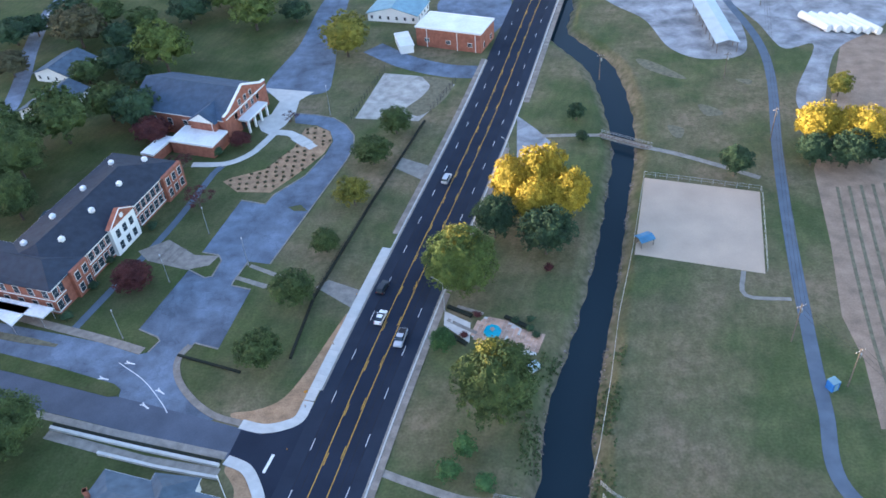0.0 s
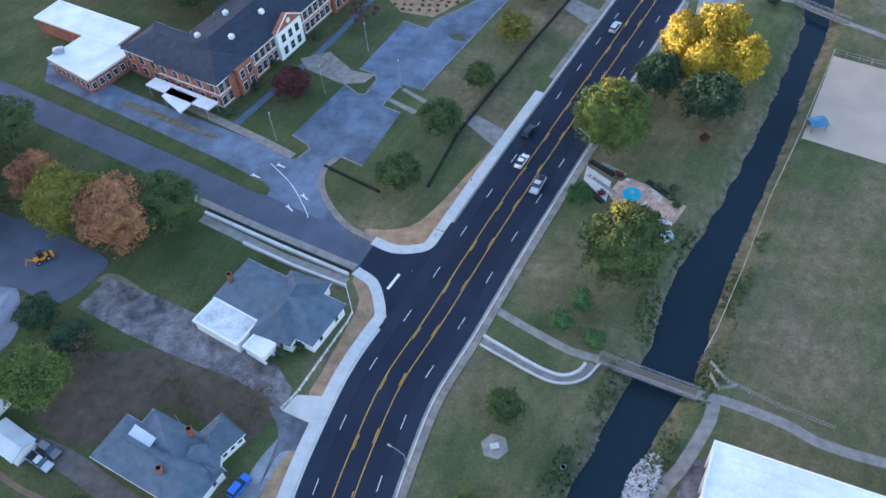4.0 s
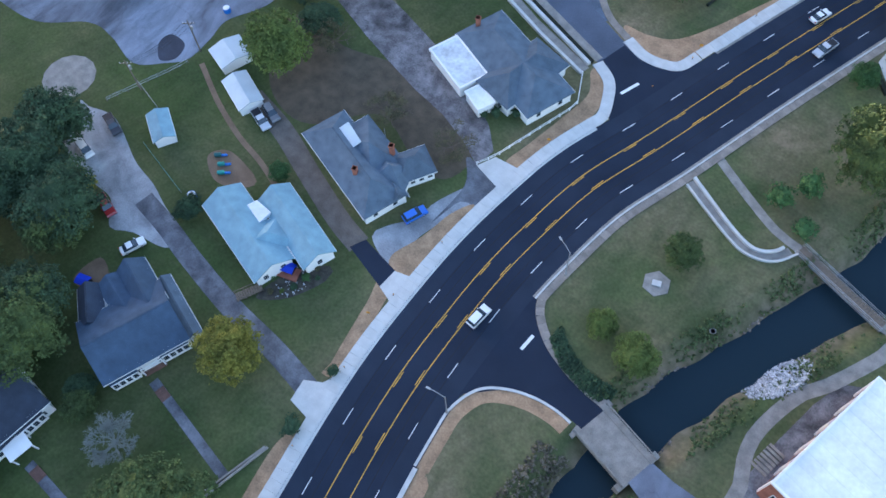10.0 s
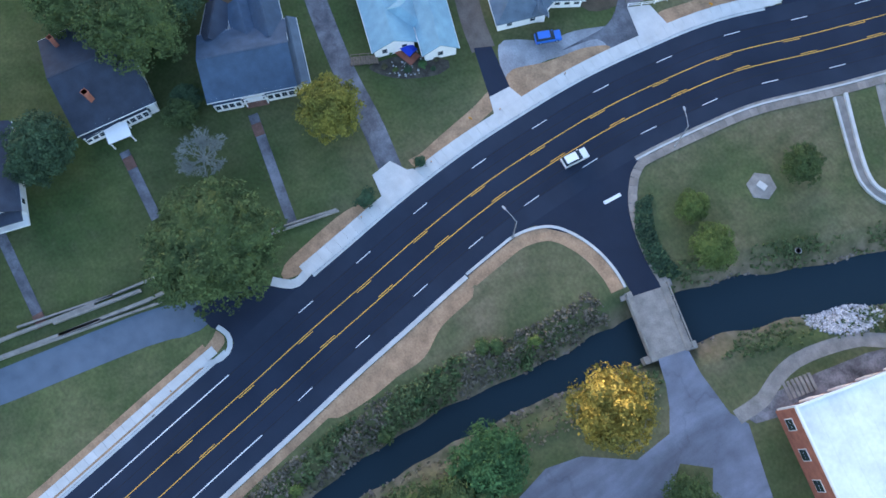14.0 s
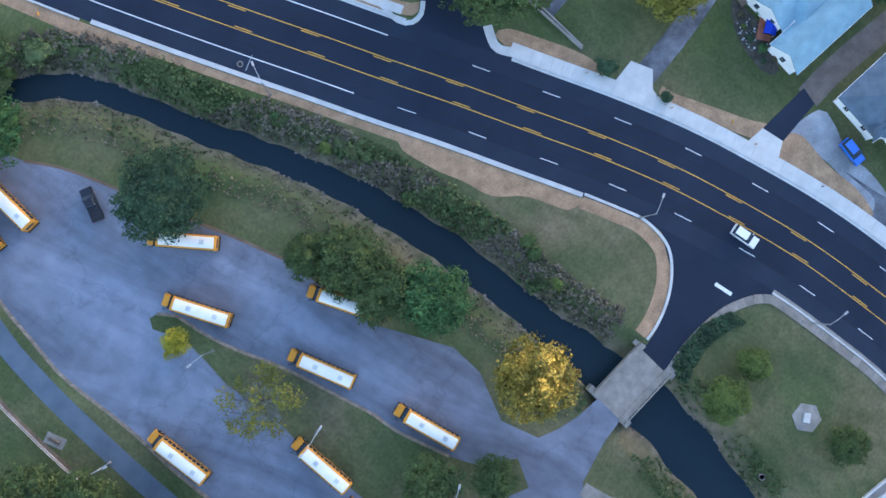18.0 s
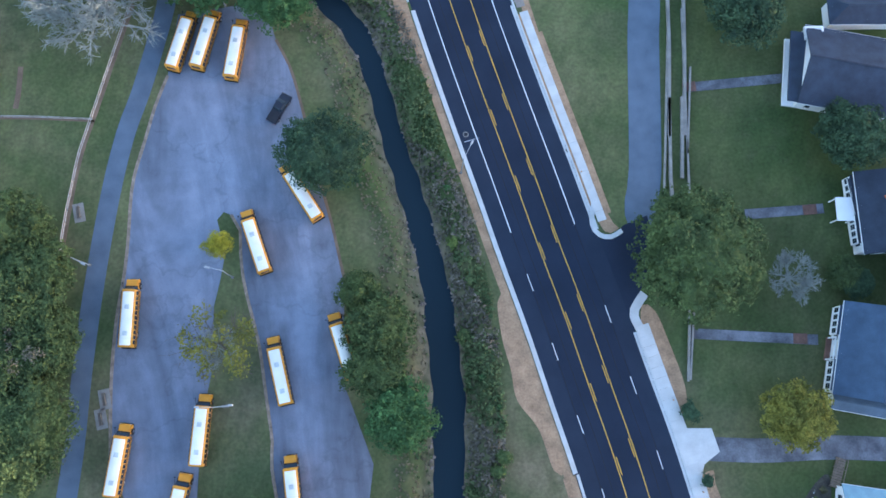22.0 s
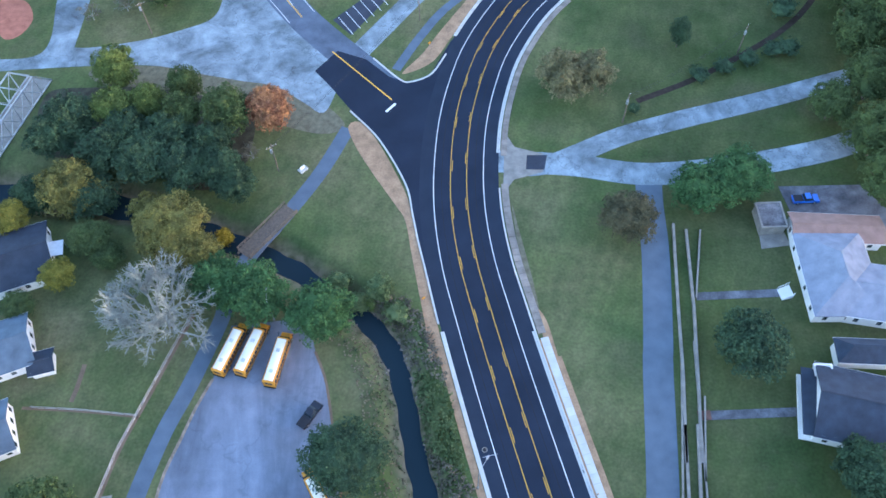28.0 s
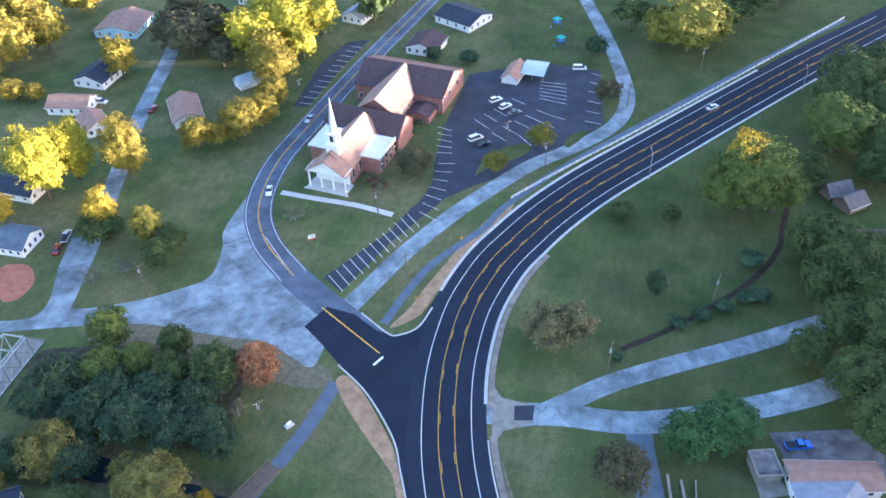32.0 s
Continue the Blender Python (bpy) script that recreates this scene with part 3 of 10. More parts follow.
def trunk_mesh(h, r, spread, rng, limbs=7, twigs=0, lean=0.0):
    bm = bmesh.new()
    p, top = Vector((0, 0, -0.3)), Vector((lean, 0, h * 0.42))
    rod(bm, p, top, r, r * 0.7, 8)
    for i in range(limbs):
        a = i * 2.4 + rng.uniform(-0.4, 0.4)
        e = top + Vector((math.cos(a) * spread * rng.uniform(0.45, 0.8), math.sin(a) * spread * rng.uniform(0.45, 0.8), h * rng.uniform(0.2, 0.45)))
        mid = top.lerp(e, 0.5) + Vector((0, 0, -0.3))
        rod(bm, top - Vector((0, 0, rng.uniform(0, h * 0.12))), mid, r * 0.5, r * 0.32, 6)
        rod(bm, mid, e, r * 0.32, r * 0.1, 5)
        for j in range(twigs):
            b = a + rng.uniform(-1.0, 1.0)
            s = mid.lerp(e, rng.uniform(0.0, 1.0))
            f = s + Vector((math.cos(b), math.sin(b), rng.uniform(0.1, 0.8))) * spread * rng.uniform(0.25, 0.5)
            rod(bm, s, f, r * 0.16, r * 0.05, 4)
            for k in range(3):
                g = b + rng.uniform(-1.2, 1.2)
                s2 = s.lerp(f, rng.uniform(0.3, 1))
                rod(bm, s2, s2 + Vector((math.cos(g), math.sin(g), rng.uniform(0, 0.8))) * spread * rng.uniform(0.1, 0.25), r * 0.07, r * 0.03, 3)
    return bm


def lumps(kind, rng):
    """The lumps of a crown of half-width 1 and half-height 1 round its middle."""
    out = []
    if kind == "conifer":
        for i in range(22):
            z = -0.9 + 1.8 * i / 21
            w = 0.72 * (1 - (z + 1) / 2.05) + 0.06
            a = i * 2.4
            out.append(((math.cos(a) * w * 0.7, math.sin(a) * w * 0.7, z), 0.16 + 0.2 * (1 - (z + 1) / 2)))
        return out
    n, f0, f1, r0, r1 = {"great": (60, 0.66, 0.82, 0.15, 0.25), "round": (34, 0.58, 0.76, 0.19, 0.33), "open": (30, 0.5, 0.82, 0.16, 0.3),
                         "tall": (34, 0.56, 0.78, 0.18, 0.3), "bush": (7, 0.35, 0.6, 0.36, 0.5), "sparse": (13, 0.3, 0.86, 0.12, 0.24)}[kind]
    if kind not in ("sparse", "open"):
        out.append(((0, 0, 0), 0.62))
    for i in range(n):
        z = 1 - (1.9 if kind == "tall" else 1.55) * (i + 0.5) / n
        a = i * 2.39996 + rng.uniform(-0.35, 0.35)
        w = math.sqrt(max(0.0, 1 - z * z))
        f = rng.uniform(f0, f1)
        out.append(((math.cos(a) * w * f, math.sin(a) * w * f, (z + rng.uniform(-0.1, 0.1)) * f), rng.uniform(r0, r1)))
    return out


LIB = {}


def tree_model(kind, leaves, var, far=False, big=False):
    key = (kind, leaves.name, var, far, big)
    if key in LIB:
        return LIB[key]
    rng = np.random.default_rng(abs(hash_text(kind + leaves.name)) + var)
    count, size, spread = {"great": (13000, 0.13, 0.15), "round": (4600, 0.2, 0.24), "open": (4200, 0.2, 0.26), "tall": (4600, 0.2, 0.24), "bush": (360, 0.12, 0.14),
                           "sparse": (1500, 0.17, 0.3), "conifer": (3400, 0.2, 0.24)}[kind]
    if far:
        count, size = count // 2, size * 1.35
    elif big:
        count, size, spread = int(count * 1.45), size * 0.76, spread * 0.85
    R = {"bush": 1.5}.get(kind, 5.0)
    hz = {"great": 0.85, "round": 0.9, "tall": 1.25, "conifer": 1.7, "bush": 0.8}.get(kind, 0.85) * R
    lift = hz * (0.85 if kind in ("bush", "conifer") else 1.08)
    crown = leaf_mesh("crown", lumps(kind, rng), (R, R, hz, lift), count, size, rng, spread, core={"sparse": 0, "open": 0.74, "bush": 0.8}.get(kind, 0.82))
    crown.materials.append(leaves)
    tb = trunk_mesh(lift * 1.3, 0.045 * R + 0.05, R, rng, 4 if far or kind == "bush" else 7, 3 if kind == "sparse" else 0)
    trunk = bpy.data.meshes.new("trunk")
    tb.to_mesh(trunk)
    tb.free()
    trunk.materials.append(M_PALEBARK if leaves is F_GREY else M_BARK)
    LIB[key] = (crown, trunk, R, lift + hz)
    return LIB[key]


def hash_text(s):
    h = 7
    for ch in s:
        h = (h * 31 + ord(ch)) % 100003
    return h


TREE_N = [0]


def tree(at, radius, height, kind="round", leaves=None, label="", category="tree", group=""):
    leaves = leaves or F_GREEN
    TREE_N[0] += 1
    i = TREE_N[0]
    crown, trunk, R, H = tree_model(kind, leaves, i % 3, kind != "bush" and not -262 < at[1] < 215,
                                       radius > 7.3 and kind in ("round", "open", "tall"))
    t = new("bush" if kind == "bush" else "tree")
    s = radius / R * 1.04
    t.matrix_world = Matrix.LocRotScale((at[0], at[1], float(min(0, ground_z(np.array(at[0]), np.array(at[1])))) - 0.05),
                                        Euler((0, 0, i * 1.7)), (s, s, height / H))
    tagged(t, label or "leafy tree in early autumn", "bush" if kind == "bush" else category, group)
    for nm, me in (("trunk", trunk), ("crown", crown)):
        o = new(nm, me)
        o.parent = t
    return t


def trees(rows, kind, leaves, label, group=""):
    """Rows of (place, radius, height)."""
    for at, r, h in rows:
        tree(at, r, h, kind, leaves, label, group=group)


# ---- kerbs, walks and lane lines along the main road ----
def measure_line(line):
    out, s = [0.0], 0.0
    for a, b in zip(line, line[1:]):
        s += math.hypot(b[0] - a[0], b[1] - a[1])
        out.append(s)
    return out


road_s = measure_line(road_line)


def along(s0, s1):
    return [p for p, s in zip(road_line, road_s) if s0 <= s <= s1]


def slabs(name, line, width, length, z, material, label, category="pavement", thick=0.16, joint=0.025):
    """A walk of single slabs laid along a line; the slabs share one mesh."""
    base = thing(name, Matrix(), label, category, kind="structure")
    me = None
    for x, y, a in resample(line, length):
        if me is None:
            bm = boxm(-length / 2 + joint / 2, length / 2 - joint / 2, -width / 2, width / 2, -thick, 0, bevel=0.012)
            me = bpy.data.meshes.new("slab")
            bm.to_mesh(me)
            bm.free()
            me.materials.append(material)
        o = new("slab", me)
        o.matrix_world = pose(x, y, z + random.uniform(-0.012, 0.012), random.uniform(-0.4, 0.4), 0, math.degrees(a))
        o.parent = base
    return base



for s0, s1, o, w in ((226, 278, -9.95, 2.2), (302, 393, -9.95, 2.2), (411, 453, -10.0, 1.5)):
    slabs("sidewalk", offset_line(along(s0, s1), o), w, 1.8, 0.16, M_SLAB, "new pale concrete sidewalk slabs beside the road")
for s0, s1, o, w in ((120, 222, -9.7, 1.5), (453, 492, -9.9, 1.5), (500, 560, -9.7, 1.3), (40, 150, 10.0, 1.7), (176, 338, 9.7, 1.4)):
    slabs("sidewalk", offset_line(along(s0, s1), o), w, 1.5, 0.14, M_OLDSLAB, "old weathered concrete sidewalk slabs beside the road")
for s0, s1, o in ((120, 276, -8.7), (303, 394, -8.72), (409, 490, -8.72), (500, 700, -8.7), (20, 338, 8.75), (374, 458, 8.75), (532, 690, 8.75)):
    k = offset_line(along(s0, s1), o)
    structure("kerb", band(k, 0.16, -0.16, -0.2, 0.19), M_CONC, "pale concrete kerb and gutter edge", "kerb")
    g = offset_line(along(s0, 454 if s0 == 409 else s1), o - 0.4 * (1 if o > 0 else -1))
    structure("gutter", band(g, 0.22, -0.22, -0.2, 0.062), M_OLDCONC if s0 in (20, 120) else M_CONC, "concrete gutter strip along the asphalt", "gutter")


def stripe(s0, s1, o, w, material, name, parent, z=0.058):
    line = offset_line(along(s0, s1), o)
    if len(line) > 1:
        part(name, band(line, w / 2, -w / 2, 0.03, z), material, parent)


def road_at(s, o):
    i = min(range(len(road_s) - 2), key=lambda k: abs(road_s[k] - s))
    i = max(i, 1)
    (ax, ay), (bx, by) = road_line[i - 1], road_line[i + 1]
    l = math.hypot(bx - ax, by - ay)
    ux, uy = (bx - ax) / l, (by - ay) / l
    d = s - road_s[i]
    return road_line[i][0] + ux * d - uy * o, road_line[i][1] + uy * d + ux * o, math.atan2(uy, ux)


marks = thing("lane_markings", Matrix(), "white and yellow painted lane lines on black asphalt", "road marking", kind="structure")
for o in (-6.95, 6.95):
    stripe(0, 760, o, 2.9, M_ASPH_B, "outer_lane", marks, 0.0535)
for o in (-3.6, 3.6, 5.25, -5.25):
    stripe(0, 760, o, 0.1, M_BLACK, "paving_seam", marks, 0.0545)
for side in (1, -1):
    stripe(0, 760, side * 1.75, 0.12, M_YLINE, "yellow_line", marks)
    stripe(412 if side < 0 else 414, 760, side * 5.35, 0.16, M_LINE, "edge_line", marks)
dash_bm = boxm(-1.5, 1.5, -0.06, 0.06, -0.02, 0)
dash_me = bpy.data.meshes.new("dash")
dash_bm.to_mesh(dash_me)
dash_bm.free()
dash_me.materials.append(M_LINE)
ydash_me = dash_me.copy()
ydash_me.materials.clear()
ydash_me.materials.append(M_YLINE)
for side in (1, -1):
    for k in range(-30, 3 if side > 0 else 2):
        x, y, a = road_at((381.5 if side > 0 else 384.6) + 12.2 * k, side * 5.2)
        o = new("dash", dash_me)
        o.matrix_world = pose(x, y, 0.06, 0, 0, math.degrees(a))
        o.parent = marks
    for k in range(-30, 29):
        x, y, a = road_at((373.4 if side > 0 else 375.5) + 12.25 * k, side * 1.42)
        o = new("yellow_dash", ydash_me)
        o.matrix_world = pose(x, y, 0.06, 0, 0, math.degrees(a))
        o.parent = marks


def painted(name, a, b, w, material, parent, z=0.06):
    (ax, ay), (bx, by) = a, b
    part(name, band([a, b], w / 2, -w / 2, z - 0.03, z), material, parent)


painted("stop_bar", (-23.1, 40.5), (-22.9, 43.7), 0.6, M_LINE, marks)
painted("stop_bar", (-38.0, 94.8), (-36.5, 98.9), 0.6, M_LINE, marks)
painted("stop_bar", (-0.9, -123.6), (-3.2, -125.9), 0.6, M_LINE, marks, 0.07)
painted("yellow_line", (-2.4, -127.1), (11.4, -143.9), 0.3, M_YLINE, marks, 0.07)
painted("tick", (-15.3, -42.1), (-18.0, -42.5), 0.12, M_STEEL, marks)

# ---- side roads, drives and yards ----
def street(name, pts, width, z, material, label, category="road", step=2.0):
    return structure(name, band(smooth_line(pts, step), width / 2, -width / 2, z - 0.3, z), material, label, category)


street("road_school", [(-37.0, 99.2), (-44.4, 102.1), (-73.7, 113.8), (-101.4, 123.9), (-191, 157)], 7.5, 0.044, M_STREET, "worn grey asphalt side street by the school")
pad("road_apron", [(-43.8, 105.5), (-39.6, 104.0), (-33.8, 105.3), (-29.3, 110.7), (-28.3, 95.4), (-32.8, 83.9), (-37.5, 89.6), (-40.5, 96.2), (-45.7, 98.5)], 0.046, M_ASPH, "black asphalt apron where the side street meets the road", "road")
street("road_west", [(-45.1, -19.4), (-43.2, -25.9), (-45.3, -33.3), (-49.3, -56.3), (-50.6, -62.4), (-54.0, -81.1), (-55.4, -93.6), (-56.5, -100.2)], 5.6, 0.034, M_TRAIL, "narrow smooth blue-grey street beside lawns")
pad("road_apron", [(-34.1, -21.8), (-37.9, -22.9), (-39.9, -24.2), (-44.1, -25.3), (-44.7, -19.4), (-40.2, -12.2), (-38.1, -7.7), (-34.8, -14.5)], 0.046, M_ASPH, "black asphalt apron under the oak", "road")
street("road_crossing", [(-23.5, -107.5), (-30.8, -106.5), (-41.8, -104.8), (-56.5, -101.3), (-75.8, -101.8), (-95.3, -104.5), (-106.5, -107.6), (-115.9, -109.7)], 6.0, 0.038, M_PALE, "old pale asphalt lane with a patched inlet")
pad("patch", [(-31.3, -108.5), (-35.7, -108.2), (-34.6, -104.2), (-30.6, -104.6)], 0.05, M_DARKLOT, "dark asphalt patch on the old lane", "patch", depth=0.05)
pad("apron_north", [(-27.2, -115.4), (-28.9, -111.0), (-34.8, -108.6), (-34.2, -103.6), (-27.8, -102.1), (-25.0, -98.5)], 0.044, M_OLDCONC, "old concrete driveway apron", "paving")
street("road_lane", [(-31.0, -105.2), (-36.0, -105.6), (-42.3, -108.0), (-53.1, -112.3), (-66.7, -115.8), (-87.3, -120.2), (-106.1, -124.9), (-115.2, -126.8), (-138.0, -132.2)], 5.0, 0.04, M_PALE, "pale worn lane between lawns")
street("road_church", [(-10, -121.5), (-6.3, -125.5), (6.5, -140.5), (19, -156.5), (27.5, -172), (30.5, -188), (27, -208), (18.8, -227.3), (-2.3, -271.2), (-29.2, -322.5), (-60, -385)], 8.0, 0.042, M_CHURCHRD, "asphalt road that bends past the church")
pad("road_apron", [(15.5, -137.8), (10.1, -144.0), (3.3, -140.6), (-2.0, -134.5), (-5.9, -132.3), (-11.3, -133.7), (-17.6, -145.6), (-19.1, -114.7), (-14.5, -70.0), (-9.4, -68.7), (-8.5, -74.6), (-7.5, -81.5), (-6.5, -87.9), (-5.7, -94.2), (-4.5, -103.2), (1.1, -116.0), (7.2, -125.0), (11.4, -131.9)], 0.047, M_ASPH, "black asphalt mouth of the church road", "road")
pad("old_junction", [(101.1, -148.8), (82.1, -149.2), (81.5, -168.6), (80.6, -182.1), (75.3, -181.6), (75.5, -166.0), (76.1, -154.0), (72.7, -150.3), (59.0, -151.5), (48.3, -154.6), (40.9, -158.7), (38.9, -169.3), (38.9, -179.6), (31.0, -197.5), (29.4, -170.7), (20.1, -155.9), (7.4, -140.0), (10.1, -131.8), (13.3, -124.5), (17.9, -128.0), (24.7, -133.6), (32.9, -136.1), (42.5, -139.1), (53.7, -142.7), (67.4, -143.9), (83.7, -144.1), (100.0, -144.3)], 0.034, M_PALE, "wide pale cracked asphalt of an old junction", "road", curve=1.2)
pad("worn_verge", [(67.9, -142.8), (47.3, -141.8), (27.8, -136.0), (15.5, -129.1), (8.5, -120.7), (13.3, -118.2), (23.0, -121.8), (32.6, -128.7), (50.5, -134.7), (65.7, -137.9)], 0.03, M_THATCH, "worn brown earth between the old junction and the woods", "verge", curve=1.0, depth=0.1)
street("street_south", [(77.1, -148.2), (75.4, -176.4), (74.9, -202.7), (74.5, -244.9), (71.7, -285.4), (72.0, -314.6)], 5.5, 0.036, M_PALE, "narrow residential street in evening light")
street("street_gravel", [(4.9, -143.2), (-3.5, -154.0), (-10.7, -163.0), (-23.4, -176.2), (-36.0, -187.3), (-50.6, -198.7), (-64.2, -205.8), (-77.5, -214.5), (-85.0, -223.0), (-90.0, -235.3), (-92.4, -255.0), (-93.5, -282.0), (-93.2, -313.7)], 5.2, 0.036, M_PALE, "pale worn lane behind the sidewalk", step=4)
street("walk_south", [(-3.7, -136.6), (-10.0, -147.2), (-17.7, -157.5), (-32.3, -170.1)] + offset_line(along(566, 752), 11.6)[::8], 2.2, 0.046, M_TRAIL, "smooth grey asphalt footpath beside the road", "path")
pad("church_lot", [(11.3, -154.9), (6.8, -149.1), (-6.4, -167.0), (-23.5, -185.5), (-34.1, -191.2), (-48.5, -196.7), (-64.4, -206.5), (-77.9, -219.5), (-85.0, -254.0), (-65.7, -262.1), (-38.3, -257.1), (-33.9, -244.4), (-27.4, -226.8), (-21.3, -203.0), (-16.2, -186.3), (-6.6, -171.8)], 0.033, M_DARKLOT, "dark asphalt church parking lot with stall lines", "parking lot")
pad("street_parking", [(23.2, -242.9), (18.4, -241.5), (8.0, -266.1), (-3.7, -289.4), (5.0, -288.2), (14.3, -273.4)], 0.03, M_DARKLOT, "dark asphalt parking bay by the bend", "parking lot")
street("church_walk", [(24.4, -193.6), (14.0, -189.3), (2.6, -184.8), (-7.7, -179.1)], 2.0, 0.1, M_CONC, "pale concrete walk in front of the church", "path")
street("trail", [(7.7, -119.4), (13.6, -107.7), (20.6, -97.0), (28.1, -86.9), (31.5, -78.6), (32.4, -73.5), (35.4, -64.8), (38.2, -57.5), (41.0, -51.2), (44.2, -41.2), (47.8, -26.9), (50.7, -13.1), (53.2, 0.9), (56.5, 14), (61, 26), (66, 40)], 3.2, 0.036, M_TRAIL, "smooth blue-grey asphalt walking trail", "path")
pad("bus_lot", [(15.6, -72.0), (14.3, -64.7), (12.5, -59.6), (11.7, -55.3), (11.0, -50.0), (9.6, -38.0), (8.6, -31.0), (7.7, -21.5), (9.8, -4.6), (6.7, 8.5), (8.1, 14.1), (13.1, 20.9), (12.6, 27.4), (9.5, 29.7), (6.3, 31.4), (2.3, 32.8), (3.7, 37.6), (7.9, 37.0), (15.1, 37.1), (17.9, 38.5), (25.6, 35.8), (40.0, 31.0), (47.4, 1.6), (46.4, -10.2), (44.9, -19.7), (43.0, -27.5), (41.9, -33.5), (41.2, -38.6), (40.2, -43.5), (37.8, -49.8), (35.8, -55.2), (33.2, -60.5), (30.5, -71.4)], 0.034, M_LOT, "worn grey asphalt bus parking lot", "parking lot")
street("dirt_edge", [(47.4, 1.6), (46.4, -10.2), (44.9, -19.7), (43.0, -27.5), (41.9, -33.5), (41.2, -38.6), (40.2, -43.5), (37.8, -49.8), (35.8, -55.2), (33.2, -60.5)], 0.55, 0.042, M_LITTER, "brown leaf and dirt edge of the lot", "verge")
ISLAND = [(26.1, -35.4), (27.3, -34.2), (26.8, -31.1), (26.7, -27.7), (27.9, -23.6), (29.2, -19.9), (30.1, -10.8), (31.7, -5.5), (33.5, 2.8), (34.4, 8.5), (35.8, 17.5), (20.2, 29.9), (17.0, 26.1), (21.2, 20.5), (22.0, 16.3), (22.6, 6.9), (22.1, 2.8),
          (22.3, -3.8), (22.5, -11.4), (22.9, -15.5), (23.5, -19.4), (24.0, -23.9), (24.0, -28.2), (23.7, -31.9), (24.9, -34.8)]
pad("lot_island", ISLAND, 0.1, M_GRASS, "grass island in the bus lot", "grass")
street("dirt_edge", ISLAND[14:25], 0.5, 0.105, M_LITTER, "pale dry leaves along the island's edge", "verge")
pad("infield", [(55.3, 181.2), (83.1, 170.7), (73.4, 139.2), (45.4, 149.8)], 0.03, M_SAND, "tan sand infield of a ball field", "sports field")
street("field_walk", [(68.8, 140.7), (66.6, 132.6), (76.0, 130.2)], 1.1, 0.04, M_OLDCONC, "concrete path beside the ball field", "path")
street("trail_field", [(112.6, 291.9), (112.4, 257.5), (107.2, 229.5), (95.0, 191.1), (85.0, 155.9), (76.9, 124.6), (71.1, 100.0), (67.8, 79.8), (86, 60), (80, 40)], 2.9, 0.04, M_TRAIL, "smooth blue-grey asphalt trail along the ball field", "path")
street("field_path", [(31.0, 206.5), (40.2, 205.6), (48.8, 204.2)], 1.6, 0.04, M_OLDCONC, "narrow concrete footpath", "path")
street("field_path", [(58.8, 196.4), (67.3, 191.2), (78.0, 183.0), (85.3, 176.9)], 1.8, 0.04, M_OLDCONC, "narrow concrete footpath to the field", "path")
pad("park_pad", [(25.1, 219.4), (30.0, 210.3), (33.1, 202.8), (27.3, 196.6), (22.3, 195.9)], 0.035, M_GRAVEL, "pale gravel pad beside the road", "paving")
pad("yard_north", [(70.1, 297.8), (79.0, 280.4), (82.0, 256.4), (91.5, 246.2), (106.0, 249.9), (112.4, 281.4), (110.3, 309.2), (67.0, 315.4)], 0.03, M_GRAVEL, "pale gravel yard beside the long shed", "paving", curve=1.2)
pad("yard_tanks", [(113.6, 291.7), (117.0, 270.6), (118.4, 249.8), (128.9, 250.1), (112.1, 221.2), (108.7, 207.8), (114.2, 207.0), (134.3, 244.8), (159.1, 262.5), (173.4, 293.0), (117.8, 304.7)], 0.03, M_GRAVEL, "pale gravel yard with stored tanks", "paving", curve=1.2)
pad("bare_field", [(141.3, 256.6), (119.2, 212.9), (100.5, 178.9), (92.3, 148.3), (84.6, 123.8), (83.6, 110.6), (79.2, 93.7), (93.4, 92.3), (178.2, 249.7)], 0.022, mat("ploughed_earth", (0.26, 0.19, 0.135), 0.95, dark=0.7, light=1.4, scale=0.25, fine=2.5, bump=0.5), "dry ploughed field with pale rows", "field")

# school grounds
SCHOOL_LOT = [(-44.9, 231.9), (-37.7, 229.7), (-32.1, 227.0), (-28.0, 222.2), (-25.1, 215.4), (-25.0, 208.3), (-27.2, 200.7), (-30.9, 191.4), (-34.8, 181.1), (-44.0, 157.0), (-49.6, 158.8), (-50.9, 155.3),
              (-52.4, 151.2), (-52.5, 150.0), (-47.6, 148.0), (-52.3, 128.8), (-57.9, 131.2), (-59.7, 128.9), (-60.9, 124.0), (-60.2, 117.8), (-68.6, 125.1), (-68.1, 129.5), (-66.2, 132.8), (-67.0, 134.1),
              (-72.0, 137.2), (-64.3, 157.3), (-59.8, 153.8), (-58.0, 154.0), (-56.6, 159.9), (-57.6, 162.2), (-62.2, 163.9), (-55.3, 185.7), (-48.3, 182.9), (-46.4, 187.2), (-38.4, 195.3), (-33.4, 205.5),
              (-31.3, 213.1), (-32.7, 219.2), (-37.2, 223.3), (-44.0, 225.7)]
pad("school_lot", SCHOOL_LOT, 0.033, M_OLD, "worn blue-grey asphalt school drive and lot", "parking lot")
for i0, i1 in ((0, 10), (10, 15), (15, 19), (21, 25), (25, 31), (31, 36)):
    structure("lot_kerb", band(SCHOOL_LOT[i0:i1], 0.17, -0.17, -0.1, 0.15), M_OLDCONC, "worn pale kerb round the school lot", "kerb")
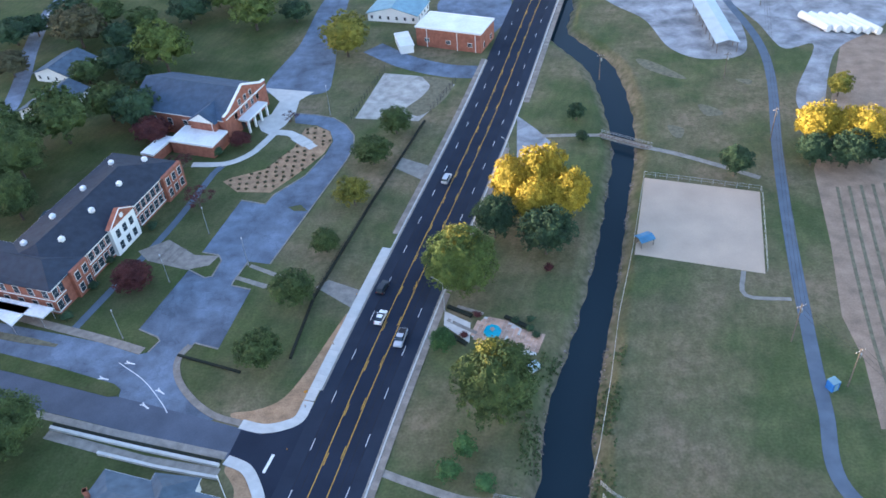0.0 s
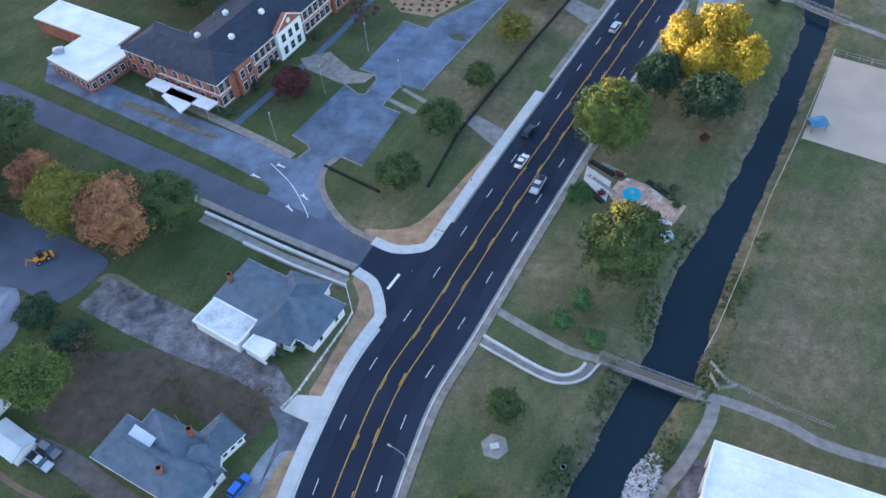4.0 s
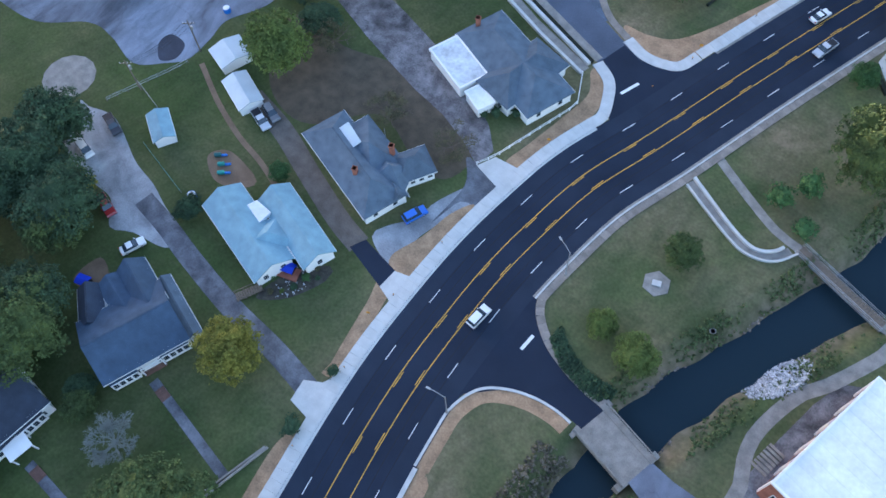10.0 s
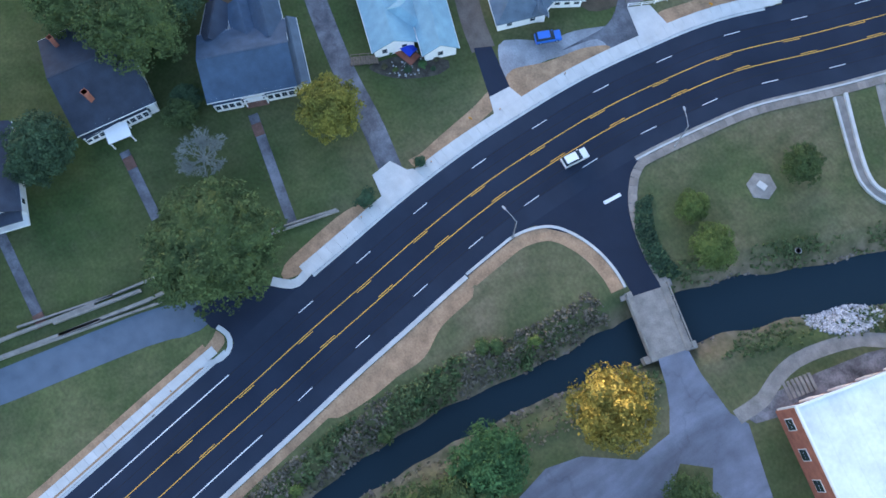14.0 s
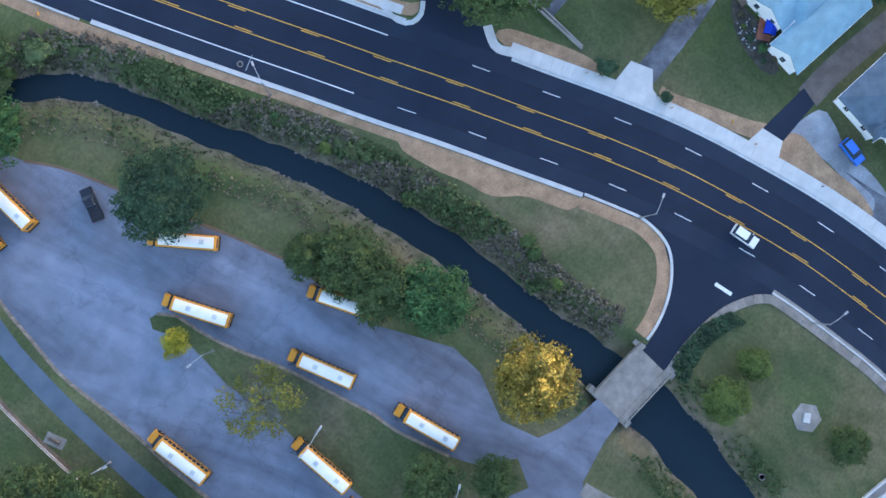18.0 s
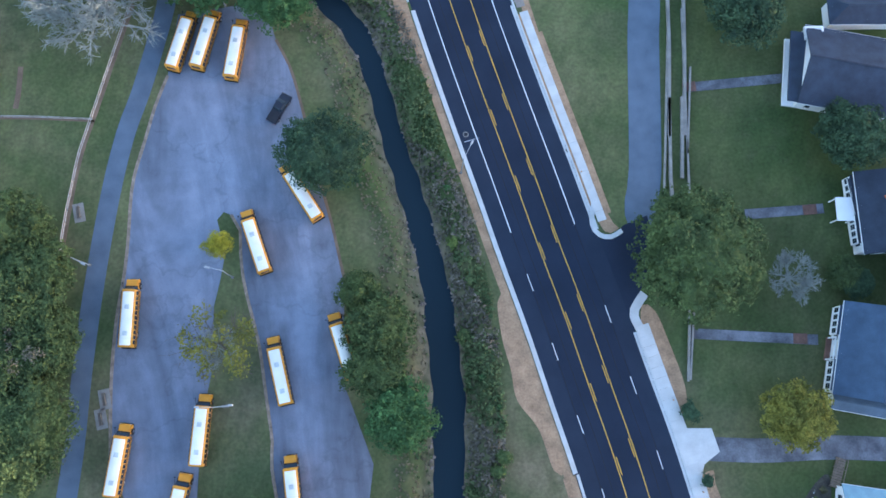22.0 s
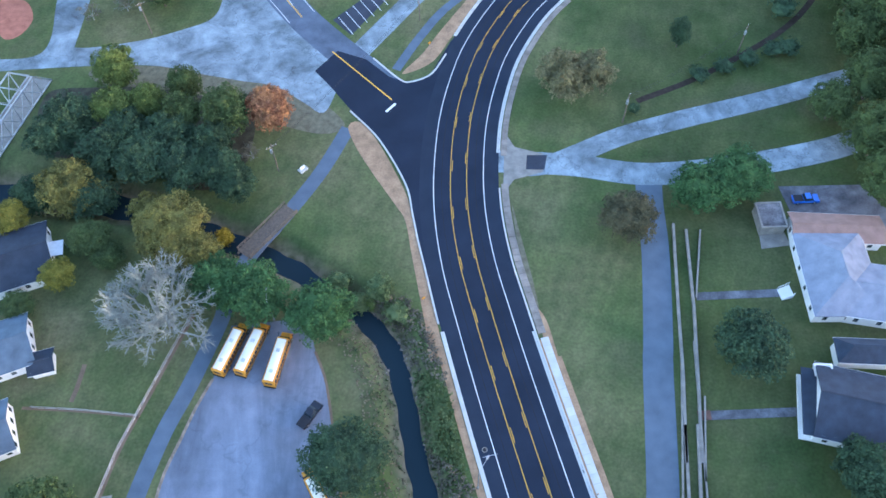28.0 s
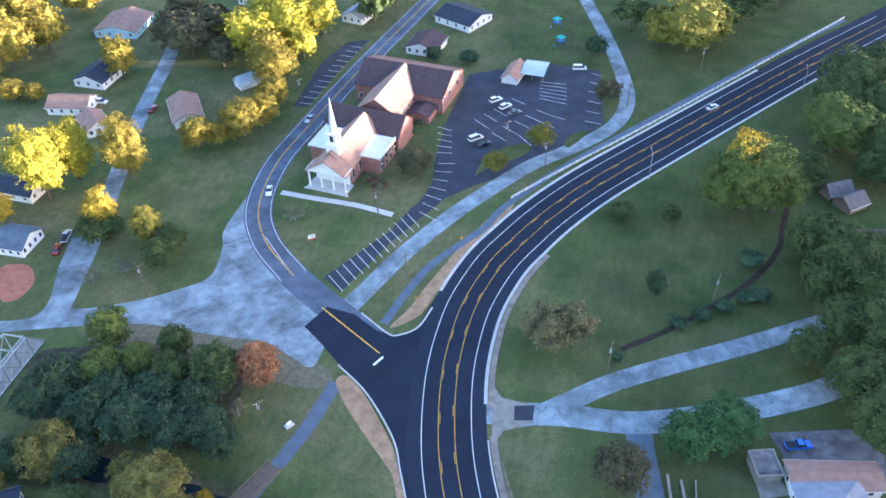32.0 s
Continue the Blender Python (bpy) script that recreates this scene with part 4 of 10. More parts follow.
pad("school_drive", [(-150.0, 160.0), (-119.2, 147.9), (-106.5, 143.2), (-92.1, 138.2), (-79.7, 133.7), (-70.2, 129.0), (-68.1, 129.5), (-62.6, 126.2), (-60.0, 121.5), (-58.9, 119.2), (-54.5, 112.9), (-49.7, 108.9), (-53.2, 107.4),
                     (-71.3, 114.6), (-71.5, 119.0), (-73.3, 120.7), (-87.9, 127.2), (-102.7, 133.1), (-115.0, 138.0), (-146.0, 150.0)], 0.041, M_OLD, "asphalt school drive with turn arrows", "road")
pad("drive_median", [(-120.0, 145.3), (-106.9, 140.6), (-96.4, 137.0), (-89.8, 134.3), (-90.2, 133.5), (-98.4, 135.6), (-105.8, 138.1), (-120.0, 143.0)], 0.1, M_THATCH, "narrow brown median in the school drive", "median")
street("front_pavement", [(-108.0, 147.0), (-93.6, 140.8), (-80.1, 135.0), (-69.5, 130.0)], 2.2, 0.09, M_OLDSLAB, "old brown concrete pavement along the school drive", "pavement")
pad("north_lot", [(-56.3, 249.2), (-47.7, 282.4), (-41.0, 323.1), (-31.0, 333.0), (-33.5, 289.4), (-33.8, 257.6), (-36.8, 244.0)], 0.03, M_OLD, "old asphalt parking lot behind the school", "parking lot", curve=1.2)
street("north_drive", [(-20.5, 275.1), (-8.4, 261.7), (5.0, 253.0), (16.3, 249.8)], 9, 0.03, M_OLD, "asphalt drive beside the brick hall", "road")
pad("hall_lot", [(22.9, 278.9), (33.4, 308.0), (24.6, 321.4), (5.8, 313.6), (7.0, 291.8)], 0.03, M_OLD, "asphalt lot behind the brick hall", "road", curve=1.2)
pad("gravel_court", [(-25.2, 225.6), (-16.2, 254.6), (-4.7, 250.6), (7.3, 242.5), (2.2, 232.7), (-5.4, 220.8)], 0.032, mat("chalky_gravel", (0.36, 0.35, 0.32), 0.95, dark=0.55, light=1.4, scale=0.3, fine=3, bump=0.3), "chalky gravel court with washed-out patches", "paving")
pad("court_grass", [(-3.0, 250.0), (6.4, 244.6), (3.0, 232.6), (-5.0, 224.0), (-9.0, 229.0), (-4.0, 236.0), (-1.0, 243.0)], 0.045, M_THATCH, "brown grass spreading over the gravel court", "ground cover", curve=1.0, depth=0.1)
pad("plaza", [(-56.9, 250.9), (-39.6, 245.2), (-44.0, 240.2), (-44.5, 232.9), (-47.1, 224.8), (-50.9, 219.3), (-54.5, 222.6), (-56.5, 228.7), (-52.4, 232.4), (-50.6, 240.5)], 0.043, M_SLAB, "pale concrete plaza beside the auditorium", "paving")
street("plaza_walk", [(-50.4, 219.8), (-53.6, 213.2), (-56.5, 208.9), (-62.7, 205.2), (-72.9, 206.1)], 2.4, 0.046, M_SLAB, "curving concrete walk before the auditorium", "path")
street("plaza_walk", [(-51.0, 220.5), (-45.4, 219.8), (-37.1, 210.1)], 3.0, 0.05, M_SLAB, "concrete walk across the mulch bed", "path")
st = thing("bed_steps", pose(-41.0, 214.7, 0.05, 0, 0, -50), "shallow concrete steps across the mulch bed", "steps")
for k in range(9):
    part("tread", boxm(-3.4 + 0.75 * k, -3.4 + 0.75 * k + 0.66, -1.9, 1.9, 0, 0.12, bevel=0.02), M_SLAB, st)
street("school_walk", [(-63.5, 204.0), (-65.3, 201.1), (-72.5, 176.4), (-80.4, 156.7), (-88.0, 138.0)], 2.0, 0.046, M_TRAIL, "dark asphalt walk along the school front", "path")
pad("school_plaza", [(-79.3, 166.5), (-72.0, 170.3), (-63.9, 163.0), (-57.5, 162.0), (-59.5, 158.5), (-65.0, 157.4), (-75.8, 162.2)], 0.05, M_OLDSLAB, "old concrete plaza with steps", "paving")
st = thing("plaza_steps", pose(-70.0, 164.2, 0.05, 0, 0, 155), "old concrete steps on the school plaza", "steps")
for k in range(8):
    part("tread", boxm(-2.6 + 0.65 * k, -2.6 + 0.65 * k + 0.56, -2.8, 2.8, 0, 0.1, bevel=0.02), M_OLDSLAB, st)
MULCH = [(-62.0, 195.7), (-59.8, 197.4), (-50.4, 200.5), (-43.1, 211.0), (-40.6, 221.8), (-37.2, 222.6), (-32.7, 218.9), (-31.6, 213.1), (-33.8, 206.5), (-39.0, 198.8), (-44.9, 191.6), (-47.6, 188.4), (-57.1, 190.0)]
pad("mulch_bed", MULCH, 0.042, M_STRAW, "tan mulch bed with rows of small shrubs", "planting bed")
pad("lot_median", [(-41.9, 180.7), (-38.4, 181.3), (-36.4, 178.3), (-40.0, 178.7)], 0.09, M_GRASS, "small grass median in the drive", "grass")
pad("street_median", [(-130.0, 143.5), (-105.6, 133.9), (-87.9, 127.2), (-73.3, 120.7), (-71.5, 119.0), (-72.0, 117.1), (-73.9, 117.2), (-86.3, 122.1), (-103.6, 128.9), (-128.0, 138.5)], 0.1, M_GRASS, "long grass median beside the street", "grass")
for q in ([(-49.2, 156.6), (-48.6, 157.5), (-40.5, 152.5), (-41.0, 151.2)], [(-52.3, 152.5), (-51.5, 153.4), (-43.0, 149.0), (-43.9, 147.7)]):
    pad("walk_strip", q, 0.05, M_OLDCONC, "old concrete walk strip between parking bays", "path")
pad("entry_walk", [(-31.9, 147.0), (-28.8, 149.2), (-19.9, 143.9), (-22.7, 138.5)], 0.045, M_OLDCONC, "old concrete entry walk with shallow steps", "path")
pad("entry_walk", [(-13.5, 196.5), (-10.6, 200.8), (-0.9, 194.0), (-3.7, 187.3)], 0.045, M_OLDCONC, "old concrete entry walk with shallow steps", "path")

# west yards
pad("weathered_yard", [(-175.0, 40.0), (-160.0, 50.0), (-145.2, 52.5), (-140.1, 57.6), (-139.6, 66.0), (-135.0, 77.7), (-134.4, 87.8), (-134.4, 97.1), (-125.3, 95.2), (-122.1, 85.8), (-115.9, 84.0), (-111.2, 77.1), (-109.9, 72.4),
                      (-111.2, 68.3), (-114.2, 62.5), (-113.4, 57.1), (-113.3, 50.7), (-116.3, 47.3), (-121.8, 43.3), (-130.7, 45.3), (-137.8, 45.1), (-150.0, 38.0)], 0.032, M_YARD, "weathered pale asphalt yard with dark streaks and stains", "paving", curve=1.2)
pad("yard_edge", [(-147.0, 76.0), (-141.0, 78.5), (-136.0, 80.0), (-135.4, 78.0), (-139.0, 68.0), (-141.5, 64.0), (-146.0, 65.0), (-149.0, 71.0)], 0.03, M_LITTER, "pale rubble and dry litter at the yard's edge", "ground cover", curve=1.0)
pad("turnaround", [((-129.9, 33.1)[0] + 5.5 * math.cos(a * 0.4488), (-129.9, 33.1)[1] + 5.5 * math.sin(a * 0.4488)) for a in range(14)], 0.04, M_OLDCONC, "round concrete turning pad", "paving")
pad("gravel_drive", [(-114.1, 20.3), (-119.5, 22.5), (-120.2, 27.7), (-123.5, 30.6), (-121.0, 30.5), (-114.3, 31.7), (-103.7, 27.3), (-97.1, 25.8), (-91.4, 23.7), (-83.5, 21.4), (-85.4, 17.7), (-92.4, 16.4), (-96.7, 14.6), (-101.2, 18.8), (-108.0, 19.1)], 0.028, M_GRAVEL, "pale gravel drive between houses", "driveway", curve=1.2)
street("driveway", [(-96.1, 22.4), (-88.1, 21.0), (-80.7, 19.2), (-67.6, 16.7), (-56.8, 15.6), (-50.0, 14.5), (-46.0, 13.7)], 3.8, 0.034, M_DRIVE, "long asphalt driveway between houses", "driveway")
pad("drive_apron", [(-48.0, 10.8), (-48.6, 14.6), (-45.7, 16.2), (-44.6, 18.8), (-42.3, 13.3), (-42.7, 10.0)], 0.1, M_SLAB, "new concrete driveway apron", "driveway")
pad("cracked_lot", [(-100.6, 81.3), (-97.3, 89.3), (-85.0, 86.4), (-72.6, 82.6), (-62.0, 78.5), (-54.1, 73.6), (-50.0, 69.5), (-50.6, 65.0), (-55.7, 67.8), (-63.0, 70.5), (-70.9, 72.0), (-80.0, 74.5), (-88.2, 77.0)], 0.032, M_CRUST, "cracked brown-grey asphalt lot behind a house", "paving")
street("drive_house", [(-96.1, 51.8), (-85.6, 49.3), (-74.5, 44.9), (-64.0, 40.9), (-57.5, 39.2)], 4.2, 0.03, mat("dirt_drive", (0.12, 0.105, 0.09), 0.95, dark=0.7, light=1.35, scale=0.5, fine=4, bump=0.4), "dirt and gravel drive between houses", "driveway")
pad("asphalt_patch", [(-58.6, 37.9), (-57.2, 40.7), (-49.1, 39.1), (-49.3, 35.1)], 0.045, M_ASPH, "fresh black asphalt driveway patch", "driveway")
pad("drive_apron", [(-49.3, 35.1), (-49.1, 39.0), (-45.4, 40.0), (-45.9, 33.9)], 0.1, M_SLAB, "new concrete driveway apron", "driveway")
pad("gravel_front", [(-56.7, 41.8), (-56.1, 44.9), (-52.8, 49.6), (-51.8, 54.7), (-48.3, 61.9), (-45.2, 63.1), (-45.3, 58.0), (-49.3, 49.1), (-50.3, 42.1), (-50.5, 39.1)], 0.026, M_GRAVEL, "pale gravel forecourt of a house", "driveway", curve=1.2)
pad("drive_apron", [(-50.6, 65.0), (-48.9, 68.6), (-43.3, 69.1), (-44.1, 63.2)], 0.1, M_SLAB, "new concrete driveway apron", "driveway")
pad("drive_house", [(-53.3, 65.4), (-50.7, 65.2), (-44.2, 62.9), (-44.5, 58.2), (-48.4, 57.0), (-49.9, 50.6), (-49.8, 60.2)], 0.028, M_DRIVE, "old asphalt drive mouth", "driveway", curve=1.2)
for q, lab in (([(-49.8, 38.8), (-51.5, 41.2), (-49.5, 47.3), (-48.2, 54.1), (-45.7, 57.9), (-44.8, 48.9), (-44.9, 42.0), (-46.5, 39.8)], "h2"),
               ([(-46.7, 68.8), (-43.3, 69.1), (-40.6, 78.4), (-39.5, 88.2), (-40.9, 94.8), (-44.7, 98.0), (-45.7, 96.1), (-43.0, 90.9), (-44.0, 83.2), (-45.6, 74.7)], "h1"),
               ([(-47.0, 17.3), (-46.9, 19.2), (-48.0, 24.9), (-49.3, 32.0), (-50.5, 36.7), (-47.9, 37.1), (-46.1, 30.0), (-44.7, 23.6), (-44.2, 18.5)], "h3"),
               ([(-44.3, 8.3), (-42.9, 8.7), (-41.3, 0.5), (-39.8, -6.5), (-40.5, -10.5), (-42.4, -9.3), (-43.6, -4.7), (-45.0, 3.4)], "h4"),
               ([(-46.5, 110.0), (-41.5, 110.4), (-36.3, 112.8), (-32.0, 119.6), (-26.8, 131.0), (-23.8, 137.0), (-22.3, 136.0), (-29.1, 116.6), (-32.1, 108.9), (-37.5, 106.3), (-44.3, 107.4)], "sch"),
               ([(-28.4, -70.9), (-30.1, -67.9), (-31.3, -59.9), (-33.2, -46.7), (-35.4, -33.1), (-38.2, -24.8), (-39.0, -23.8), (-36.6, -23.5), (-34.9, -29.1), (-32.1, -45.7), (-30.0, -57.8), (-28.6, -68.0)], "mid"),
               ([(7.7, -119.9), (4.9, -120.9), (0.9, -114.4), (-4.2, -100.9), (-5.4, -94.2), (-6.2, -87.9), (-7.2, -81.5), (-8.2, -74.6), (-9.1, -68.7), (-9.6, -63.5), (-7.2, -61.2), (-6.7, -68.9), (-5.8, -77.0), (-4.9, -84.8), (-4.0, -93.1), (-2.1, -97.4), (2.0, -105.2), (5.9, -113.5)], "south"),
               ([(-5.1, -135.2), (-12.2, -138.3), (-17.8, -146.7), (-27.4, -162.2), (-41.3, -177.5), (-40.1, -180.3), (-28.0, -166.9), (-15.9, -150.1), (-10.3, -141.5)], "corner")):
    pad("straw_strip", q, 0.043, M_STRAW, "fresh tan straw mulch strip beside the kerb", "verge", curve=0.8)
pad("straw_strip", [(-20.0, -6.9), (-22.4, 3.6), (-23.5, 13.5), (-21.6, 13.7), (-20.2, 7.0), (-17.5, 1.9), (-17.2, -3.3), (-16.6, -8.3), (-16.8, -14.3), (-18.7, -15.5)], 0.036, M_STRAW, "dry tan straw on top of the creek bank", "verge", curve=0.8)
street("straw_bank", [p for p in offset_line(along(350, 456), 9.7)], 1.4, 0.03, M_STRAW, "dry straw strip on top of the creek bank", "verge")

# east bridge, junction and paths by the creek
pad("road_apron", [(-29.7, 17.0), (-27.1, 25.2), (-26.1, 28.7), (-20.7, 33.8), (-15.6, 35.4), (-10.9, 35.7), (-7.1, 35.3), (-6.1, 39.8), (-12.0, 41.3), (-17.8, 42.8), (-22.6, 45.8), (-25.0, 48.4), (-25.9, 52.8), (-28.4, 47.1), (-28.9, 28.9)], 0.046, M_ASPH, "black asphalt mouth of the bridge road", "road")
nose = smooth_line([(-25.2, 14.8), (-26.0, 20.8), (-26.4, 25.0), (-25.5, 29.0), (-23.7, 31.7), (-20.1, 33.9), (-16.1, 35.1), (-12.3, 35.4), (-9.7, 35.1)], 1.0)
street("straw_strip", offset_line(nose, -1.35), 2.2, 0.04, M_STRAW, "fresh tan straw mulch strip beside the kerb", "verge", 1.0)
street("corner_kerb", nose, 0.45, 0.17, M_CONC, "pale concrete kerb round the grass island", "kerb", 1.0)
slabs("sidewalk", smooth_line([(-25.8, 50.6), (-24.3, 47.7), (-20.9, 44.7), (-16.7, 42.7), (-11.4, 41.3), (-6.3, 40.8)], 1.0), 1.5, 1.5, 0.15, M_OLDSLAB, "old concrete sidewalk round the park corner")
street("park_walk", [(-15.8, 93.0), (-8.5, 89.2), (-0.2, 85.4), (5.2, 84.5)], 1.7, 0.05, M_OLDCONC, "old concrete park walk to the footbridge", "path")
street("park_walk", [(21.9, 79.7), (27.5, 78.9), (36.8, 76.1), (45.7, 72.4), (75, 68)], 2.0, 0.05, M_OLDCONC, "old concrete walk beyond the footbridge", "path")
street("gym_walk", [(25.1, 79.0), (24.4, 74.8), (19.6, 65.0), (17.0, 61.4), (15.1, 55.8), (14.2, 50.5), (14.8, 46.3), (16.2, 42.6), (16.2, 37.6)], 2.3, 0.045, M_OLDCONC, "curving concrete walk beside the gymnasium", "path")
pad("areaway", [(16.4, 45.4), (17.4, 52.1), (19.2, 60.8), (21.2, 66.5), (25.9, 69.0), (21.2, 49.5), (20.0, 44.5), (18.5, 39.5), (16.7, 38.6)], 0.03, M_CRUST, "stained brown-grey paving beside the gymnasium wall", "paving")
ar = thing("area_steps", pose(*(17.6, 48.6), 0.03, 0, 0, 0), "worn concrete steps beside the gymnasium", "steps")
au, av = Vector((*(18.1, 51.1), 0)) - Vector((*(17.1, 46.3), 0)), Vector((*(19.0, 48.2), 0)) - Vector((*(16.3, 49.0), 0))
for i in range(7):
    o = part("tread", boxm(-0.26, 0.22, -av.length / 2, av.length / 2, 0, 0.1 + 0.06 * i, bevel=0.02), M_OLDCONC, ar)
    o.matrix_basis = pose(*(au * ((i - 3) / 7)).xy, 0, 0, 0, math.degrees(math.atan2(au.y, au.x)))

pad("leaf_litter", [(-104.7, 71.9), (-89.3, 72.1), (-76.3, 74.7), (-59.6, 71.4), (-52.3, 65.7), (-53.8, 58.9), (-60.9, 59.1), (-72.7, 63.2), (-82.1, 53.6), (-90.8, 53.5), (-98.4, 59.2)], 0.02, mat("leaf_litter", (0.085, 0.07, 0.048), 0.95, dark=0.6, light=1.4, scale=0.4, fine=5, bump=0.5), "brown leaf litter and bare earth behind houses", "ground cover", curve=1.5, depth=0.1)
pad("bare_patch", [(-93.2, 36.5), (-90.5, 39.7), (-83.1, 38.6), (-81.4, 36.9), (-84.3, 34.2), (-88.6, 33.4)], 0.018, M_DIRT, "worn bare earth in a back yard", "ground cover", curve=1.0, depth=0.1)
pad("bare_patch", [(97.1, -168.4), (89.9, -168.7), (86.4, -161.7), (88.9, -155.6), (93.2, -156.1)], 0.02, mat("red_clay", (0.36, 0.14, 0.09), 0.95, dark=0.7, light=1.3, scale=0.6, fine=4), "patch of red clay on a lawn", "ground cover", curve=1.0, depth=0.1)
pad("bare_patch", [(-94.0, 3.6), (-93.3, 9.4), (-88.8, 7.4), (-89.0, 3.8)], 0.018, M_DIRT, "worn bare earth beside a fence", "ground cover", curve=1.0, depth=0.1)
pad("garden_bed", [(-65.3, 20.6), (-64.1, 26.7), (-59.0, 32.9), (-57.6, 30.4), (-60.7, 23.9)], 0.03, mat("dark_mulch", (0.055, 0.05, 0.04), 0.95, dark=0.5, light=1.7, scale=0.8, fine=4, bump=0.5), "planted front bed of a house", "planting bed", curve=1.0, depth=0.1)

pad("woodland_floor", [(77.8, -135.9), (65.6, -137.0), (57.0, -140.4), (40.6, -134.2), (29.8, -125.0), (29.3, -115.3), (32.2, -107.5), (39.0, -104.5), (50.0, -109.5), (60.0, -113.5), (76.0, -117.5), (78.2, -122.4)], 0.02, mat("damp_leaf_floor", (0.05, 0.048, 0.032), 0.95, dark=0.5, light=1.6, scale=0.5, fine=3, bump=0.5), "dark damp leaf floor under the creek woods", "ground cover", curve=1.5, depth=0.1)
street("road_far", [(-155.0, 360.2), (-157.0, 331.9), (-152.8, 299.1), (-146.2, 268.4), (-144.0, 246.1), (-151.7, 234.7)], 6.0, 0.03, M_OLD, "residential street behind the school")

for q in ([(68.9, 250.2), (73.2, 248.2), (78.6, 240.2), (81.5, 233.9), (75.9, 236.8), (70.2, 243.7)], [(80.4, 217.5), (84.4, 215.1), (86.1, 210.8), (80.9, 210.6)], [(68.4, 206.9), (72.4, 204.4), (70.2, 199.3), (68.3, 201.2)],
          [(96.2, 231.4), (101.0, 229.8), (99.2, 227.1)], [(-26.5, -95.5), (-27.4, -88.2), (-28.7, -76.1), (-29.0, -66.1), (-27.7, -66.2), (-26.8, -78.8)]):
    pad("thatch_patch", q, 0.016, M_THATCH, "thin dry patch in the grass", "ground cover", curve=1.0, depth=0.1)
for k in range(11):
    g = [(105.1, 170.2), (95.6, 137.5), (88.5, 110.0), (84.9, 88.0)]
    street("furrow", [(x + 3.1 * k - 2, y) for x, y in g], 0.8, 0.06, M_THATCH, "pale dry row in the bare field", "furrow", 4.0)

pad("yard_stain", [(-121.4, 50.2), (-120.9, 53.2), (-116.7, 53.0), (-115.5, 49.3), (-118.0, 47.1)], 0.06, M_DARKLOT, "dark cinder patch in the yard", "ground cover", curve=0.6, depth=0.1)
pad("yard_stain", [(-153.9, 75.0), (-148.2, 82.0), (-136.8, 81.1), (-140.4, 74.7), (-143.1, 68.3), (-146.1, 64.4)], 0.052, M_THATCH, "dry pale weeds at the yard's edge", "ground cover", curve=0.8, depth=0.1)
pad("bank_weeds_strip", [(-99.8, 88.7), (-95.2, 90.5), (-79.1, 82.5), (-81.3, 81.6), (-96.0, 87.2)], 0.025, M_THATCH, "dry weeds along the old lot", "ground cover", curve=0.8, depth=0.1)

for q, w in (([(38.1, -74.3), (42.1, -64.6), (45.5, -56.2), (48.8, -48.1), (51.5, -38.1), (54.8, -23.8), (57.6, -11.2), (61.1, 1.0)], 0.9), ([(46.0, -54.1), (56.8, -56.0), (67.7, -57.4)], 0.6),
             ([(14.3, -64.7), (12.5, -59.6), (11.7, -55.3), (11.0, -50.0), (9.6, -38.0), (8.6, -31.0), (7.7, -21.5)], 0.5), ([(57.6, -65.3), (58.3, -60.3), (58.9, -57.9)], 0.9)):
    street("dirt_edge", q, w, 0.044, M_DIRT, "worn brown earth and leaves along an edge", "verge")

street("straw_strip", offset_line(along(413, 452), -9.05), 0.4, 0.13, M_STRAW, "thin dry strip between kerb and sidewalk", "verge")
street("straw_strip", offset_line(along(411, 448), -11.35), 1.2, 0.05, M_STRAW, "dry tan straw fringe beside the new sidewalk", "verge")

pad("yard_drive", [(-134.0, 103.5), (-119.8, 101.0), (-108.6, 97.5), (-99.7, 93.7), (-100.4, 88.6), (-105.0, 81.9), (-115.4, 83.9), (-121.0, 84.0), (-124.1, 85.0), (-126.0, 94.0)], 0.05, M_STREET, "dark newer asphalt between the yard and the street", "paving", curve=0.8, depth=0.1)
def turn_arrow(x, y, a):
    m = pose(x, y, 0.052, 0, 0, a)
    for q in (boxm(-1.4, 0.3, -0.16, 0.16, -0.02, 0.0), boxm(0.15, 1.3, -0.13, 0.13, -0.02, 0.0, m=pose(0, 0.35, 0, 0, 0, -38)), boxm(0.15, 1.3, -0.13, 0.13, -0.02, 0.0, m=pose(0, -0.35, 0, 0, 0, 38))):
        part("turn_arrow", q, M_LINE, marks).matrix_basis = m


for x, y, a in ((-71.5, 126.6, 160), (-76.3, 122.6, 160), (-62.8, 117.6, 140), (-65.2, 113.9, 140)):
    turn_arrow(x, y, a)
part("lane_line", band(smooth_line([(-74.0, 127.0), (-67.0, 121.0), (-61.5, 114.0), (-60.0, 111.5)], 1.0), 0.08, -0.08, 0.02, 0.05), M_LINE, marks)


# ---- buildings ----
def frame_of(a, b, c=None, width=None):
    """Middle, turn, length and width of a block from two or three plan corners; the width runs from b to c."""
    a, b = Vector((*a, 0)), Vector((*b, 0))
    u = (b - a).normalized()
    n = Vector((-u.y, u.x, 0))
    w = width if c is None else (Vector((*c, 0)) - b).dot(n)
    m = (a + b) / 2 + n * w / 2
    return m, math.degrees(math.atan2(u.y, u.x)), (b - a).length, abs(w)


